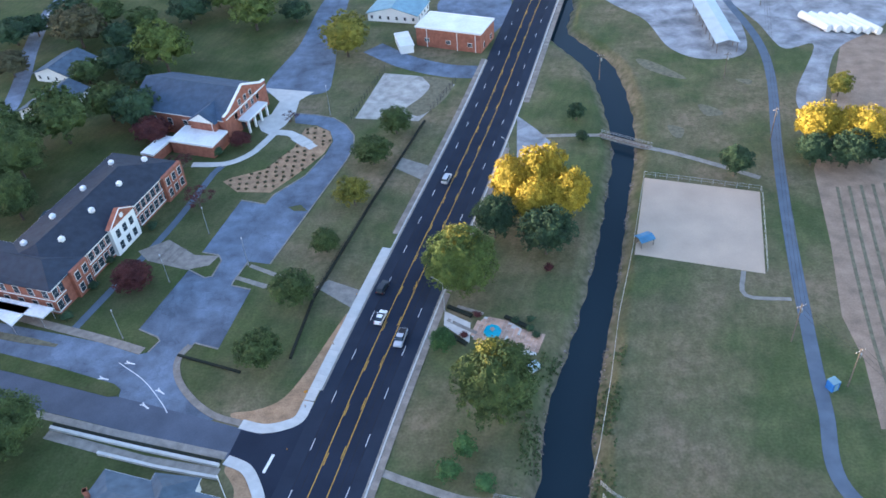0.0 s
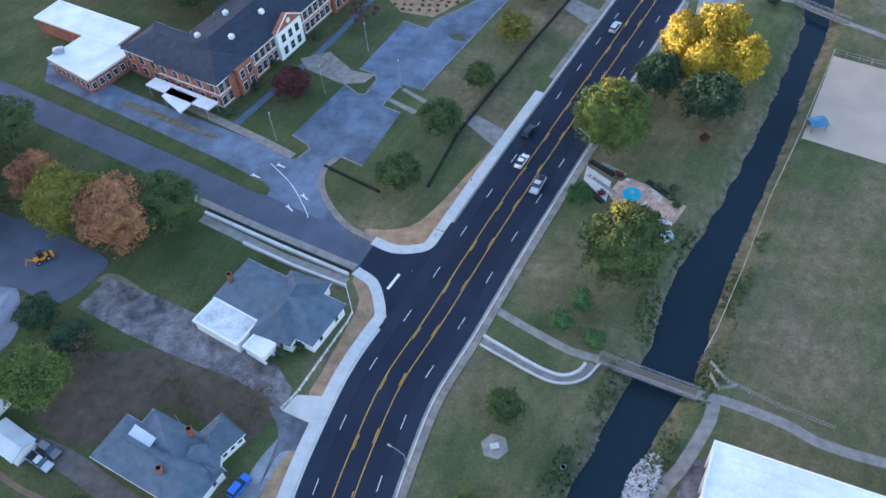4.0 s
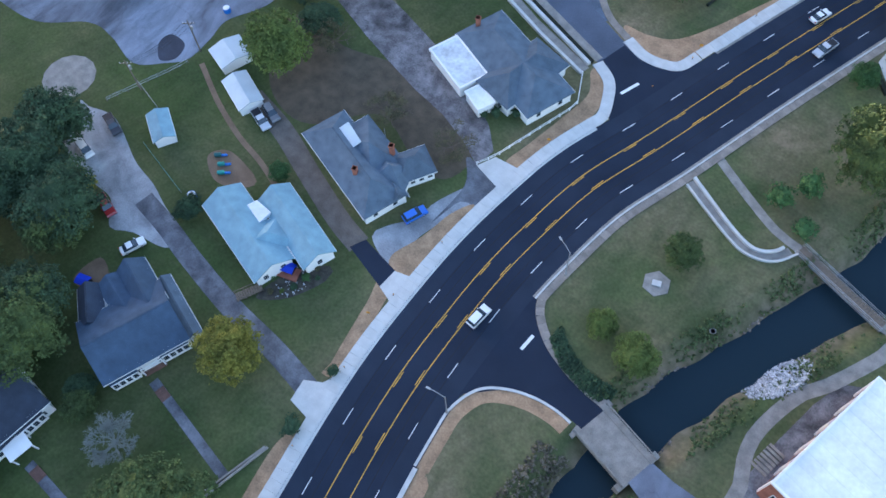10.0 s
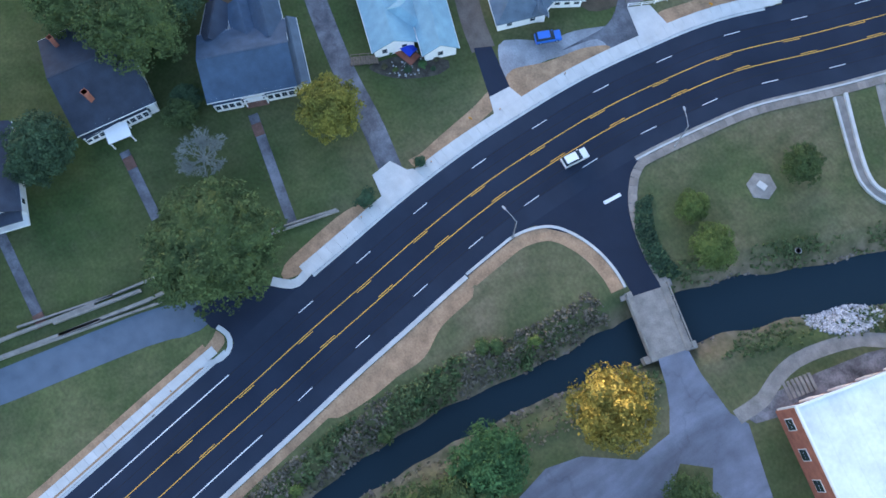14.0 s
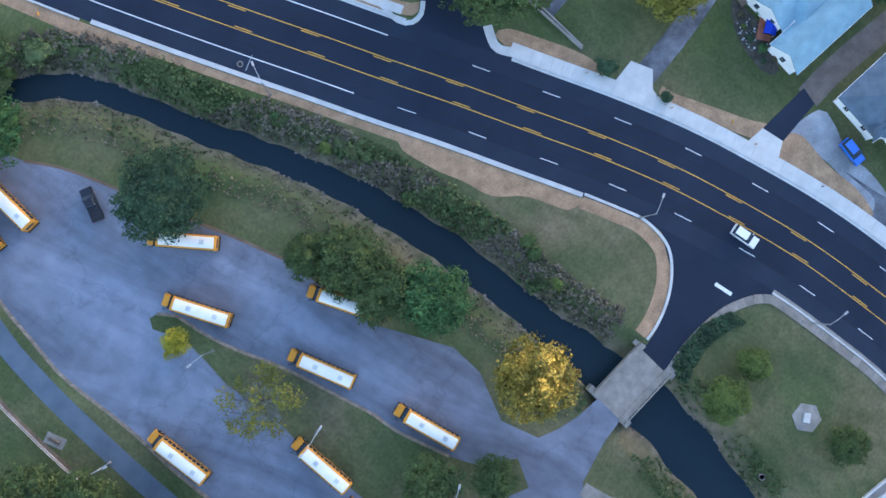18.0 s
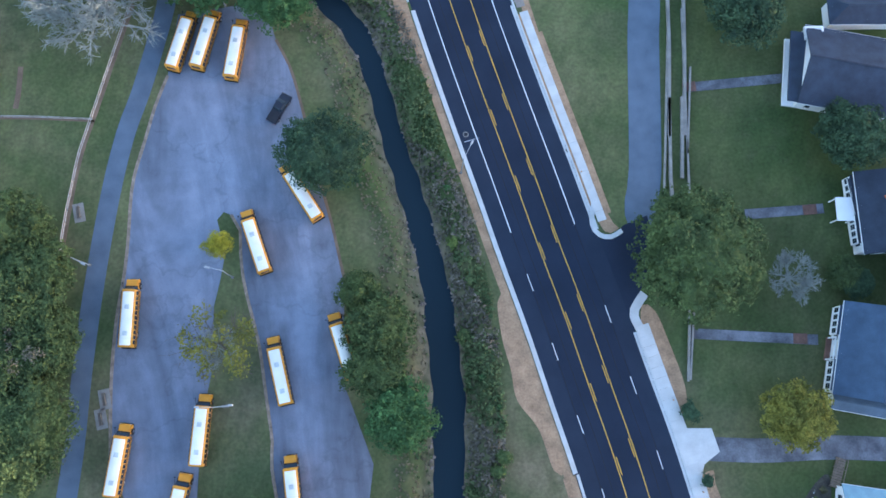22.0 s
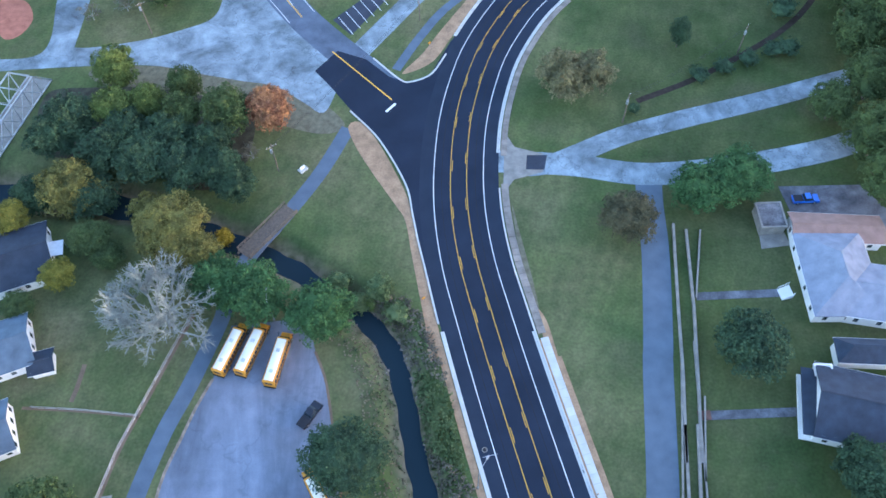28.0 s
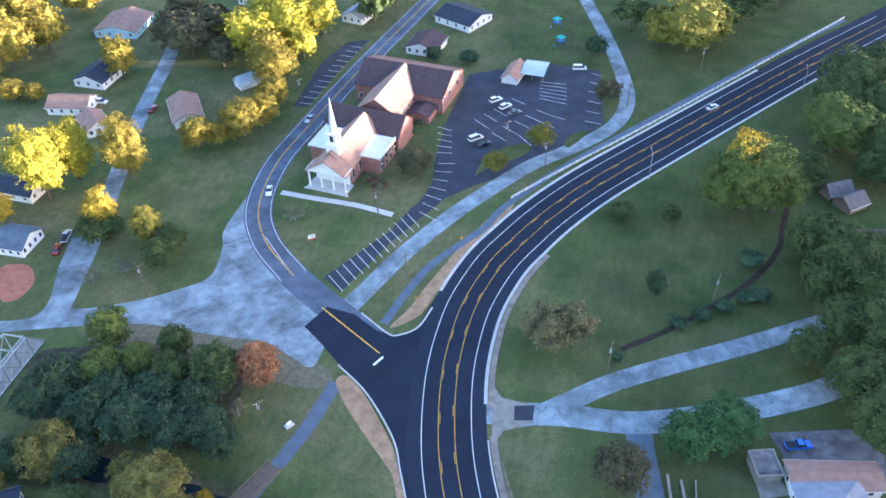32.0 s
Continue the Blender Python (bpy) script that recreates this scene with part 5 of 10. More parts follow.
def roof_mesh(L, W, h, rise, over=0.5, kind="gable", thick=0.22):
    """A roof whose ridge runs along L."""
    bm = bmesh.new()
    x, y = L / 2 + over, W / 2 + over
    r = {"gable": x, "hip": max(L / 2 - W / 2, 0.05)}[kind]
    drop = rise / (W / 2) * over
    e = [bm.verts.new(p) for p in ((-x, -y, h - drop), (x, -y, h - drop), (x, y, h - drop), (-x, y, h - drop))]
    t = [bm.verts.new((-r, 0, h + rise)), bm.verts.new((r, 0, h + rise))]
    e2 = [bm.verts.new((v.co.x, v.co.y, v.co.z - thick)) for v in e]
    t2 = [bm.verts.new((v.co.x, v.co.y, v.co.z - thick)) for v in t]
    for q, s in ((e, t), (e2, t2)):
        f = [(q[0], q[1], s[1], s[0]), (q[2], q[3], s[0], s[1])]
        if kind == "hip":
            f += [(q[1], q[2], s[1]), (q[3], q[0], s[0])]
        for k in f:
            bm.faces.new(k if q is e else k[::-1])
    for i in range(4):
        j = (i + 1) % 4
        if kind == "gable" and i in (1, 3):
            s = 1 if i == 1 else 0
            bm.faces.new((e[i], e2[i], t2[s], t[s]))
            bm.faces.new((t[s], t2[s], e2[j], e[j]))
        else:
            bm.faces.new((e[i], e2[i], e2[j], e[j]))
    bmesh.ops.recalc_face_normals(bm, faces=bm.faces)
    return bm


def walls_mesh(L, W, h, rise=0.0, gable=False):
    bm = bmesh.new()
    x, y = L / 2, W / 2
    pts = [(-x, -y), (x, -y), (x, y), (-x, y)]
    lo = [bm.verts.new((*p, -0.3)) for p in pts]
    hi = [bm.verts.new((*p, h)) for p in pts]
    bm.faces.new(lo[::-1])
    if gable:
        a, b = bm.verts.new((-x, 0, h + rise)), bm.verts.new((x, 0, h + rise))
        bm.faces.new((lo[0], lo[1], hi[1], hi[0]))
        bm.faces.new((lo[2], lo[3], hi[3], hi[2]))
        bm.faces.new((lo[1], lo[2], hi[2], b, hi[1]))
        bm.faces.new((lo[3], lo[0], hi[0], a, hi[3]))
        bm.faces.new((hi[0], hi[1], b, a))
        bm.faces.new((hi[2], hi[3], a, b))
    else:
        bm.faces.new(hi)
        for i in range(4):
            j = (i + 1) % 4
            bm.faces.new((lo[i], lo[j], hi[j], hi[i]))
    return bm


WIN = {}


def window(parent, m, w, h, frame=None, bars=2):
    """A window with a frame, bars and a pane; m puts its middle on the wall with y outward."""
    frame = frame or M_WHITE
    key = (round(w, 2), round(h, 2), frame.name, bars)
    if key not in WIN:
        t = 0.1
        bm = boxm(-w / 2 - t, w / 2 + t, -0.05, 0.07, -h / 2 - t, h / 2 + t, bevel=0.015)
        a = bpy.data.meshes.new("window_frame")
        bm.to_mesh(a)
        bm.free()
        a.materials.append(frame)
        bm = boxm(-w / 2, w / 2, 0.0, 0.085, -h / 4 + 0.03, h / 4 - 0.03)
        b = bpy.data.meshes.new("pane")
        bm.to_mesh(b)
        bm.free()
        b.materials.append(M_GLASS)
        WIN[key] = (a, b)
    a, b = WIN[key]
    f = new("window", a)
    f.parent = parent
    f.matrix_basis = m
    for z in (-h / 4, h / 4):
        p = new("pane", b)
        p.parent = f
        p.location = (0, 0, z)
    return f


def wall_windows(parent, mb, L, W, sides, n, w, h, z, bars=2, frame=None):
    """Rows of windows on the sides of a block; sides out of 'sneow' letters: s = -y, n = +y, e = +x, w = -x."""
    for s in sides:
        span = L if s in "sn" else W
        for i in range(n if s in "sn" else max(1, round(n * W / L))):
            k = n if s in "sn" else max(1, round(n * W / L))
            o = span * ((i + 0.5) / k - 0.5)
            m = {"s": pose(o, -W / 2, z, 0, 0, 180), "n": pose(o, W / 2, z), "e": pose(L / 2, o, z, 0, 0, -90), "w": pose(-L / 2, o, z, 0, 0, 90)}[s]
            window(parent, mb @ m, w, h, frame, bars)


def local(t, mid, turn, z=0.0):
    return t.matrix_world.inverted() @ pose(mid.x, mid.y, z, 0, 0, turn)


def add_block(t, a, b, c=None, width=None, h=3.2, rise=2.2, kind="gable", roof=None, wall=None, over=0.5, turn_ridge=False, wins=(), label=""):
    """One wing: walls, roof and windows as parts of the building t."""
    mid, ang, L, W = frame_of(a, b, c, width)
    if turn_ridge:
        ang, L, W = ang + 90, W, L
    mb = local(t, mid, ang)
    wm = part("wall", walls_mesh(L, W, h, rise * 0.98, kind == "gable"), wall or M_WHITE, t)
    wm.matrix_basis = mb
    if kind == "flat":
        bm = bmesh.new()
        box(bm, -L / 2 - 0.15, L / 2 + 0.15, -W / 2 - 0.15, W / 2 + 0.15, h, h + 0.25)
        r = part("roof", bm, roof or M_MEMB, t)
        bm = bmesh.new()
        for x0, x1, y0, y1 in ((-L / 2 - 0.25, L / 2 + 0.25, -W / 2 - 0.25, -W / 2 + 0.1), (-L / 2 - 0.25, L / 2 + 0.25, W / 2 - 0.1, W / 2 + 0.25),
                               (-L / 2 - 0.25, -L / 2 + 0.1, -W / 2 + 0.1, W / 2 - 0.1), (L / 2 - 0.1, L / 2 + 0.25, -W / 2 + 0.1, W / 2 - 0.1)):
            box(bm, x0, x1, y0, y1, h - 0.2, h + 0.42)
        e = part("parapet", bm, M_OLDCONC if wall is M_OLDCONC else M_WHITE, t)
        e.matrix_basis = mb
    else:
        r = part("roof", roof_mesh(L, W, h, rise, over, kind), roof or M_SHIN_B, t, label)
        bm = bmesh.new()
        rl = L / 2 if kind == "gable" else max(L / 2 - W / 2, 0.05)
        box(bm, -rl, rl, -0.14, 0.14, h + rise - 0.05, h + rise + 0.06)
        cap = part("ridge_cap", bm, roof or M_SHIN_B, t)
        cap.matrix_basis = mb
        d = rise / (W / 2) * over
        for s in (-1, 1):
            gut = part("gutter", boxm(-L / 2 - over, L / 2 + over, s * (W / 2 + over) - 0.07, s * (W / 2 + over) + 0.07, h - d - 0.2, h - d - 0.04), M_WHITE, t)
            gut.matrix_basis = mb
    r.matrix_basis = mb
    for sides, n, w, hh, z in wins:
        wall_windows(t, mb, L, W, sides, n, w, hh, z)
    return mb, L, W


def chimney(t, at, top, w=0.8):
    bm = bmesh.new()
    box(bm, -w / 2, w / 2, -w / 2, w / 2, 0, top, bevel=0.03)
    box(bm, -w / 2 - 0.08, w / 2 + 0.08, -w / 2 - 0.08, w / 2 + 0.08, top - 0.25, top)
    o = part("chimney", bm, M_BRICK, t, "red brick chimney")
    o.matrix_basis = local(t, Vector((*at, 0)), 20)


def building(at, label, category="house", name="house", group=""):
    return thing(name, pose(at[0], at[1], 0), label, category, group)


HOUSE_WINS = (("sn", 4, 0.9, 1.3, 1.7), ("ew", 4, 0.9, 1.3, 1.7))

# corner house with a hipped roof and a flat annex
h = building((-58.3, 86.0), "white house with blue-grey hipped roof and flat annex", group="houses along the road")
add_block(h, (-67.4, 95.6), (-44.9, 87.5), (-47.9, 77.8), h=3.4, rise=2.8, kind="hip", wins=HOUSE_WINS)
add_block(h, (-49.3, 92.2), (-52.6, 77.4), (-60.3, 80.8), h=3.4, rise=2.6, kind="hip", wins=(("ew", 3, 0.9, 1.3, 1.7),))
add_block(h, (-70.8, 85.5), (-60.4, 81.4), (-61.3, 75.2), h=2.8, kind="flat", roof=M_STAINED)
add_block(h, (-59.9, 78.9), (-55.5, 77.0), (-55.5, 73.3), h=2.5, kind="flat")
chimney(h, (-68.6, 89.6), 6.2)

# long house with cross gables
h = building((-65.2, 51.0), "white house with blue-grey cross-gabled roof and brick chimneys", group="houses along the road")
add_block(h, (-79.7, 50.1), (-59.1, 43.2), (-56.5, 51.1), h=3.3, rise=3.0, kind="hip", wins=HOUSE_WINS)
add_block(h, (-72.5, 59.8), (-74.8, 52.7), (-61.3, 48.0), h=3.3, rise=3.3, kind="hip")
add_block(h, (-63.3, 55.1), (-59.9, 60.9), (-54.8, 58.8), h=3.3, rise=2.3, kind="hip", wins=HOUSE_WINS)
add_block(h, (-64.8, 54.7), (-58.8, 56.6), (-56.5, 51.3), h=3.3, rise=2.4, kind="hip")
add_block(h, (-57.5, 48.7), (-56.2, 51.1), (-57.9, 52.3), h=2.9, rise=1.4, kind="gable", turn_ridge=True)
bm = boxm(-2.6, 2.6, -1.4, 1.4, 0, 0.12)
o = part("roof_panel", bm, M_METAL, h, "pale blue metal roof panel")
o.matrix_basis = local(h, Vector((*(-71.2, 53.4), 0)), math.degrees(math.atan2((-67.7, 51.9)[1] - (-74.9, 54.8)[1], (-67.7, 51.9)[0] - (-74.9, 54.8)[0])), 5.5) @ pose(0, 0, 0, 14, 0, 0)
chimney(h, (-65.1, 48.2), 7.0)
chimney(h, (-62.9, 55.8), 7.0)
bm = bmesh.new()
rod(bm, (0, 0, 3), (0, 0, 6.6), 0.07, 0.05)
o = part("vent_pipe", bm, M_STEEL, h)
o.matrix_basis = local(h, Vector((*(-66.4, 58.0), 0)), 0)

# pale blue house with a white flat deck
h = building((-70.4, 32.6), "white house with light blue shingle roof and patio deck", group="houses along the road")
add_block(h, (-83.7, 27.7), (-66.2, 22.5), (-64.1, 29.2), h=3.2, rise=2.0, kind="gable", roof=M_SHIN_L, wins=HOUSE_WINS)
add_block(h, (-74.5, 39.8), (-59.3, 34.7), (-60.7, 29.3), h=3.2, rise=2.0, kind="gable", roof=M_SHIN_L, wins=HOUSE_WINS)
add_block(h, (-74.3, 25.4), (-71.6, 33.6), (-66.4, 31.6), h=3.2, rise=1.8, kind="hip", roof=M_SHIN_L)
part("roof_deck", prism([(x + 70.4, y - 32.6) for x, y in ((-77.7, 31.1), (-73.0, 30.2), (-72.8, 33.6), (-76.5, 33.9))], 2.9, 3.75), M_MEMB, h, "flat white deck between the gables")
porch = bmesh.new()
box(porch, -4, 4, -1.2, 1.2, 0, 0.35)
o = part("porch", porch, M_BRICK, h, "brick edged front porch")
o.matrix_basis = local(h, Vector((*(-65.8, 26.9), 0)), 0) @ pose(0, 0, 0, 0, 0, 17)

# dark-roofed house with a white porch
h = building((-75.8, 4.5), "tall house with dark blue-grey gabled roof and white porch", group="houses along the road")
add_block(h, (-72.6, -5.7), (-67.6, 7.7), (-79.0, 11.5), h=4.2, rise=3.0, kind="gable", roof=M_SHIN_M, wins=HOUSE_WINS)
add_block(h, (-85.6, 8.8), (-84.2, 13.2), (-76.0, 10.5), h=4.2, rise=2.2, kind="gable", roof=M_SHIN_M, turn_ridge=True, wins=(("ew", 2, 0.9, 1.3, 1.7),))
add_block(h, (-86.4, 5.2), (-85.4, 9.1), (-78.1, 6.7), h=4.0, rise=1.2, kind="gable", roof=M_SHIN_M, turn_ridge=True)
add_block(h, (-88.7, 2.6), (-86.5, 5.4), (-79.9, 2.9), h=4.0, rise=1.7, kind="gable", roof=M_SHIN_D, turn_ridge=True)
add_block(h, (-79.6, 12.0), (-79.0, 13.8), (-67.5, 10.2), h=2.7, rise=0.7, kind="gable", roof=M_SHIN_B, turn_ridge=True, wins=(("sn", 3, 0.9, 1.3, 1.6),))
def window_bay(t, q, turn, w, roof, n=4):
    """A shallow white bay with a row of windows; its front faces local -y."""
    m = local(t, Vector((*q, 0)), turn)
    part("bay", boxm(-w / 2, w / 2, -0.9, 0.8, 0.3, 3.1, bevel=0.03), M_WHITE, t, "white window bay").matrix_basis = m
    part("bay_roof", boxm(-w / 2 - 0.15, w / 2 + 0.15, -1.05, 0.8, 3.1, 3.22, bevel=0.02), roof, t).matrix_basis = m
    for i in range(n):
        window(t, m @ pose(w * ((i + 0.5) / n - 0.5), -0.9, 1.9, 0, 0, 180), w / n - 0.34, 1.35)


window_bay(h, (-72.0, -3.1), 69.5, 4.6, M_SHIN_M)
window_bay(h, (-69.0, 5.4), 69.5, 4.8, M_SHIN_M)
m = local(h, Vector((-70.4, 1.3, 0)), 69.5)
part("entry_floor", boxm(-1.9, 1.9, -1.2, 0.8, 0, 0.45), M_OLDBRICK, h, "brick entry porch floor").matrix_basis = m
for x in (-1.8, 1.8):
    part("entry_post", boxm(x - 0.1, x + 0.1, -1.15, -0.95, 0.45, 3.0), M_WHITE, h).matrix_basis = m
part("entry_beam", boxm(-1.9, 1.9, -1.15, -0.95, 2.8, 3.05), M_WHITE, h).matrix_basis = m
part("entry_door", boxm(-0.5, 0.5, 0.55, 0.62, 0.45, 2.5), M_DKMETAL, h).matrix_basis = m

h = building((-85.4, -20.6), "dark-roofed house with white porch and red chimney", group="houses along the road")
add_block(h, (-97.7, -24.8), (-79.1, -26.7), (-78.0, -13.8), h=4.2, rise=3.4, kind="gable", roof=M_SHIN_D, turn_ridge=True, wins=HOUSE_WINS)
add_block(h, (-81.5, -25.9), (-78.6, -25.9), (-77.6, -13.8), h=3.0, rise=0.8, kind="gable", roof=M_SHIN_D, turn_ridge=True, wins=(("sn", 3, 0.9, 1.3, 1.7),))
window_bay(h, (-79.2, -24.9), 85, 3.6, M_SHIN_D, 3)
window_bay(h, (-78.5, -17.6), 85, 4.6, M_SHIN_D)
bm = bmesh.new()
box(bm, -2.0, 2.0, -1.5, 1.5, 2.5, 2.7)
for x in (-1.8, 1.8):
    for y in (-1.3, 1.3):
        box(bm, x - 0.1, x + 0.1, y - 0.1, y + 0.1, 0, 2.5)
o = part("porch", bm, M_WHITE, h, "white gabled entry porch")
o.matrix_basis = local(h, Vector((*(-76.6, -21.4), 0)), 82)
chimney(h, (-82.5, -22.0), 8.3, 0.9)
chimney(h, (-94.8, -22.6), 8.0, 0.7)

h = building((-80.2, -47.2), "house with very dark shingle roof and white columned porch", group="houses along the road")
add_block(h, (-77.1, -53.6), (-72.9, -40.8), (-89.2, -41.3), h=3.6, rise=3.2, kind="gable", roof=M_SHIN_D, turn_ridge=True, wins=HOUSE_WINS)
add_block(h, (-82.2, -58.3), (-81.7, -54.2), (-97.5, -54.8), h=3.6, rise=1.8, kind="hip", roof=M_SHIN_D, turn_ridge=True)
add_block(h, (-76.5, -53.5), (-76.3, -51.7), (-79.1, -51.8), h=3.4, kind="flat")
bm = bmesh.new()
part("porch_roof", boxm(-6.4, 6.4, -1.4, 1.4, 2.9, 3.15, bevel=0.03), M_SHIN_D, h).matrix_basis = local(h, Vector((*(-73.8, -47.0), 0)), 75)
for i in range(6):
    x = -6 + 2.4 * i
    box(bm, x - 0.12, x + 0.12, 0.85, 1.1, 0.4, 2.9)
box(bm, -6.2, 6.2, -1.2, 1.2, 0, 0.4)
o = part("porch", bm, M_WHITE, h, "long white porch with square columns")
o.matrix_basis = local(h, Vector((*(-73.8, -47.0), 0)), 75)

h = building((-86.4, -72.2), "large white house with pale grey hipped roof", group="houses along the road")
add_block(h, (-81.4, -81.6), (-80.2, -63.7), (-92.9, -64.8), h=3.6, rise=3.2, kind="hip", roof=M_SHIN_G, wins=HOUSE_WINS)
add_block(h, (-88.8, -74.6), (-85.9, -63.3), (-103.6, -64.0), h=3.6, rise=2.5, kind="gable", roof=M_SHIN_G, turn_ridge=True, wins=HOUSE_WINS)
add_block(h, (-82.2, -86.7), (-81.4, -80.8), (-98.7, -80.5), h=3.2, rise=1.0, kind="gable", roof=M_SHIN_P, turn_ridge=True, wins=HOUSE_WINS)
SB = local(h, Vector((*(-77.0, -70.1), 0)), 98) @ pose(0, -1, 0)
for i in range(7):
    part("step", boxm(-1.2, 1.2, i * 0.3, i * 0.3 + 0.3, 0, 0.17 * (i + 1), bevel=0.015), M_WHITE, h, "white painted front step").matrix_basis = SB
for s in (-1.25, 1.25):
    part("handrail", rodm((s, 0, 1.0), (s, 2.1, 2.2), 0.05), M_WHITE, h, "white handrail").matrix_basis = SB
    for i in range(5):
        part("baluster", rodm((s, i * 0.5, 0), (s, i * 0.5, 1.0 + i * 0.28), 0.04), M_WHITE, h).matrix_basis = SB

h = building((-78.1, -88.0), "small flat-roofed grey outbuilding beside a house", "shed", "outbuilding")
add_block(h, (-76.0, -89.9), (-75.8, -84.1), (-80.7, -84.5), h=2.6, kind="flat", roof=M_CRUST, wall=M_OLDCONC)
pad("house_pad", [(-83.3, -95.8), (-100.6, -94.9), (-104.2, -87.7), (-101.9, -82.4), (-94.9, -86.8), (-84.0, -88.8)], 0.03, M_DRIVE, "grey concrete parking pad behind a house", "driveway")
pad("house_pad", [(-76.1, -85.2), (-81.0, -85.5), (-81.6, -81.1), (-75.5, -80.7)], 0.04, M_OLDCONC, "old concrete pad beside an outbuilding", "paving")

# cottages east of the trail
for A, B, C, rf, lab in (((83.3, -92.2), (79.3, -79.7), (64.8, -80.8), M_SHIN_D, "white cottage with dark shingle roof behind the trail"),
                         ((79.5, -71.8), (76.1, -61.7), (65.4, -63.3), M_SHIN_B, "white cottage with grey roof and small porch"),
                         ((78.3, -54.5), (75.1, -45.6), (65.3, -46.4), M_SHIN_B, "white cottage at the lawn's edge")):
    h = building(A, lab, group="cottages by the trail")
    add_block(h, A, B, C, h=3.2, rise=2.2, kind="gable", roof=rf, turn_ridge=True, wins=HOUSE_WINS)
h = building((65.0, -65.3), "small porch shed with dark roof", "shed", "shed")
add_block(h, (67.2, -66.9), (66.4, -63.0), (62.5, -63.2), h=2.4, rise=0.8, kind="gable", roof=M_SHIN_D, turn_ridge=True)

# sheds behind the houses
for A, B, C, rf, lab, k in (((-109.5, 54.1), (-104.2, 52.3), (-103.5, 58.8), M_METAL, "small white metal-roofed shed", "gable"),
                            ((-101.7, 50.0), (-94.2, 47.0), (-92.7, 51.5), M_METAL, "open metal carport with arched roof", "gable"),
                            ((-107.9, 35.3), (-102.2, 31.9), (-101.1, 35.8), M_SHIN_L, "small white garden shed with blue roof", "gable"),
                            ((-109.2, 182.0), (-106.2, 179.8), (-107.0, 185.6), M_SHIN_B, "small garden shed behind the school", "gable")):
    h = building(A, lab, "shed", "shed", "garden sheds")
    add_block(h, A, B, C, h=2.3, rise=0.8, kind=k, roof=rf, over=0.25)

# the school
sch = building((-97.1, 156.5), "two-storey red brick school with dark hipped roof", "school", "school")
SW = (("sn", 24, 1.6, 2.4, 5.9), ("sn", 24, 1.6, 2.4, 2.2), ("ew", 14, 1.5, 2.2, 5.9), ("ew", 14, 1.5, 2.2, 2.2))
mbS, LS, WS = add_block(sch, (-73.7, 195.9), (-92.3, 144.5), (-111.6, 151.9), h=8, rise=3.6, kind="hip", roof=M_SHIN_D, wall=M_BRICK, wins=SW)
mbE, LE, WE = add_block(sch, (-92.3, 144.5), (-123.1, 156.4), (-119.5, 168.0), h=8, rise=3.0, kind="hip", roof=M_SHIN_D, wall=M_BRICK, wins=(("sn", 8, 1.5, 2.2, 5.9), ("sn", 8, 1.5, 2.2, 2.2)))
for z in (0.6, 4.1, 7.55):
    bm = bmesh.new()
    box(bm, -LS / 2 - 0.09, LS / 2 + 0.09, -WS / 2 - 0.09, WS / 2 + 0.09, z, z + 0.3)
    o = part("band_course", bm, M_WHITE, sch, "pale stone band course")
    o.matrix_basis = mbS
for nx, ny in ((-0.36, -0.22), (-0.13, -0.22), (0.1, -0.22), (0.3, -0.22), (-0.42, 0.2), (-0.2, 0.2), (0.02, 0.2), (0.24, 0.2)):
    bm = bmesh.new()
    box(bm, -0.7, 0.7, -0.7, 0.7, -0.4, 0.9, bevel=0.25)
    o = part("roof_vent", bm, M_MEMB, sch, "white roof ventilator")
    o.matrix_basis = mbS @ pose(LS * nx, WS * ny, 8 + 3.6 * (1 - abs(ny) * 2) + 0.3)
# entrance bays with pediment: brick ends, white middle
SIDE = -1 if (mbS.to_3x3() @ Vector((0, -1, 0))).x > 0 else 1
for fx, w, mt, top in ((0.0, 10.0, M_WHITE, 8.4), (-0.43, 9.0, M_BRICK, 7.9), (0.33, 6.0, M_BRICK, 7.9)):
    bm = bmesh.new()
    box(bm, -w / 2, w / 2, 0, 1.2, -0.2, top)
    o = part("bay", bm, mt, sch, "projecting entrance bay")
    o.matrix_basis = mbS @ pose(fx * LS, SIDE * WS / 2, 0, 0, 0, 0 if SIDE > 0 else 180)
    for i in range(3 if w > 7 else 2):
        for z in (2.2, 5.8):
            window(sch, o.matrix_basis @ pose((i - (1 if w > 7 else 0.5)) * 2.8, 1.2, z), 1.5, 2.3)
bm = bmesh.new()
v = [bm.verts.new(p) for p in ((-5.4, 0, 8.4), (5.4, 0, 8.4), (0, 0, 11.6), (-5.4, 1.5, 8.4), (5.4, 1.5, 8.4), (0, 1.5, 11.6))]
for f in ((0, 2, 1), (3, 4, 5), (0, 1, 4, 3), (1, 2, 5, 4), (2, 0, 3, 5)):
    bm.faces.new([v[i] for i in f])
ped = part("pediment", bm, M_BRICK, sch, "brick pediment with white trim")
ped.matrix_basis = mbS @ pose(0, SIDE * WS / 2, 0, 0, 0, 0 if SIDE > 0 else 180)
bm = bmesh.new()
for s in (-1, 1):
    rod(bm, (s * 5.5, 1.55, 8.4), (0, 1.55, 11.7), 0.16, 0.16, 4)
rod(bm, (0, 1.45, 9.7), (0, 1.62, 9.7), 0.7, 0.7, 16)
o = part("trim", bm, M_WHITE, sch)
o.matrix_basis = ped.matrix_basis
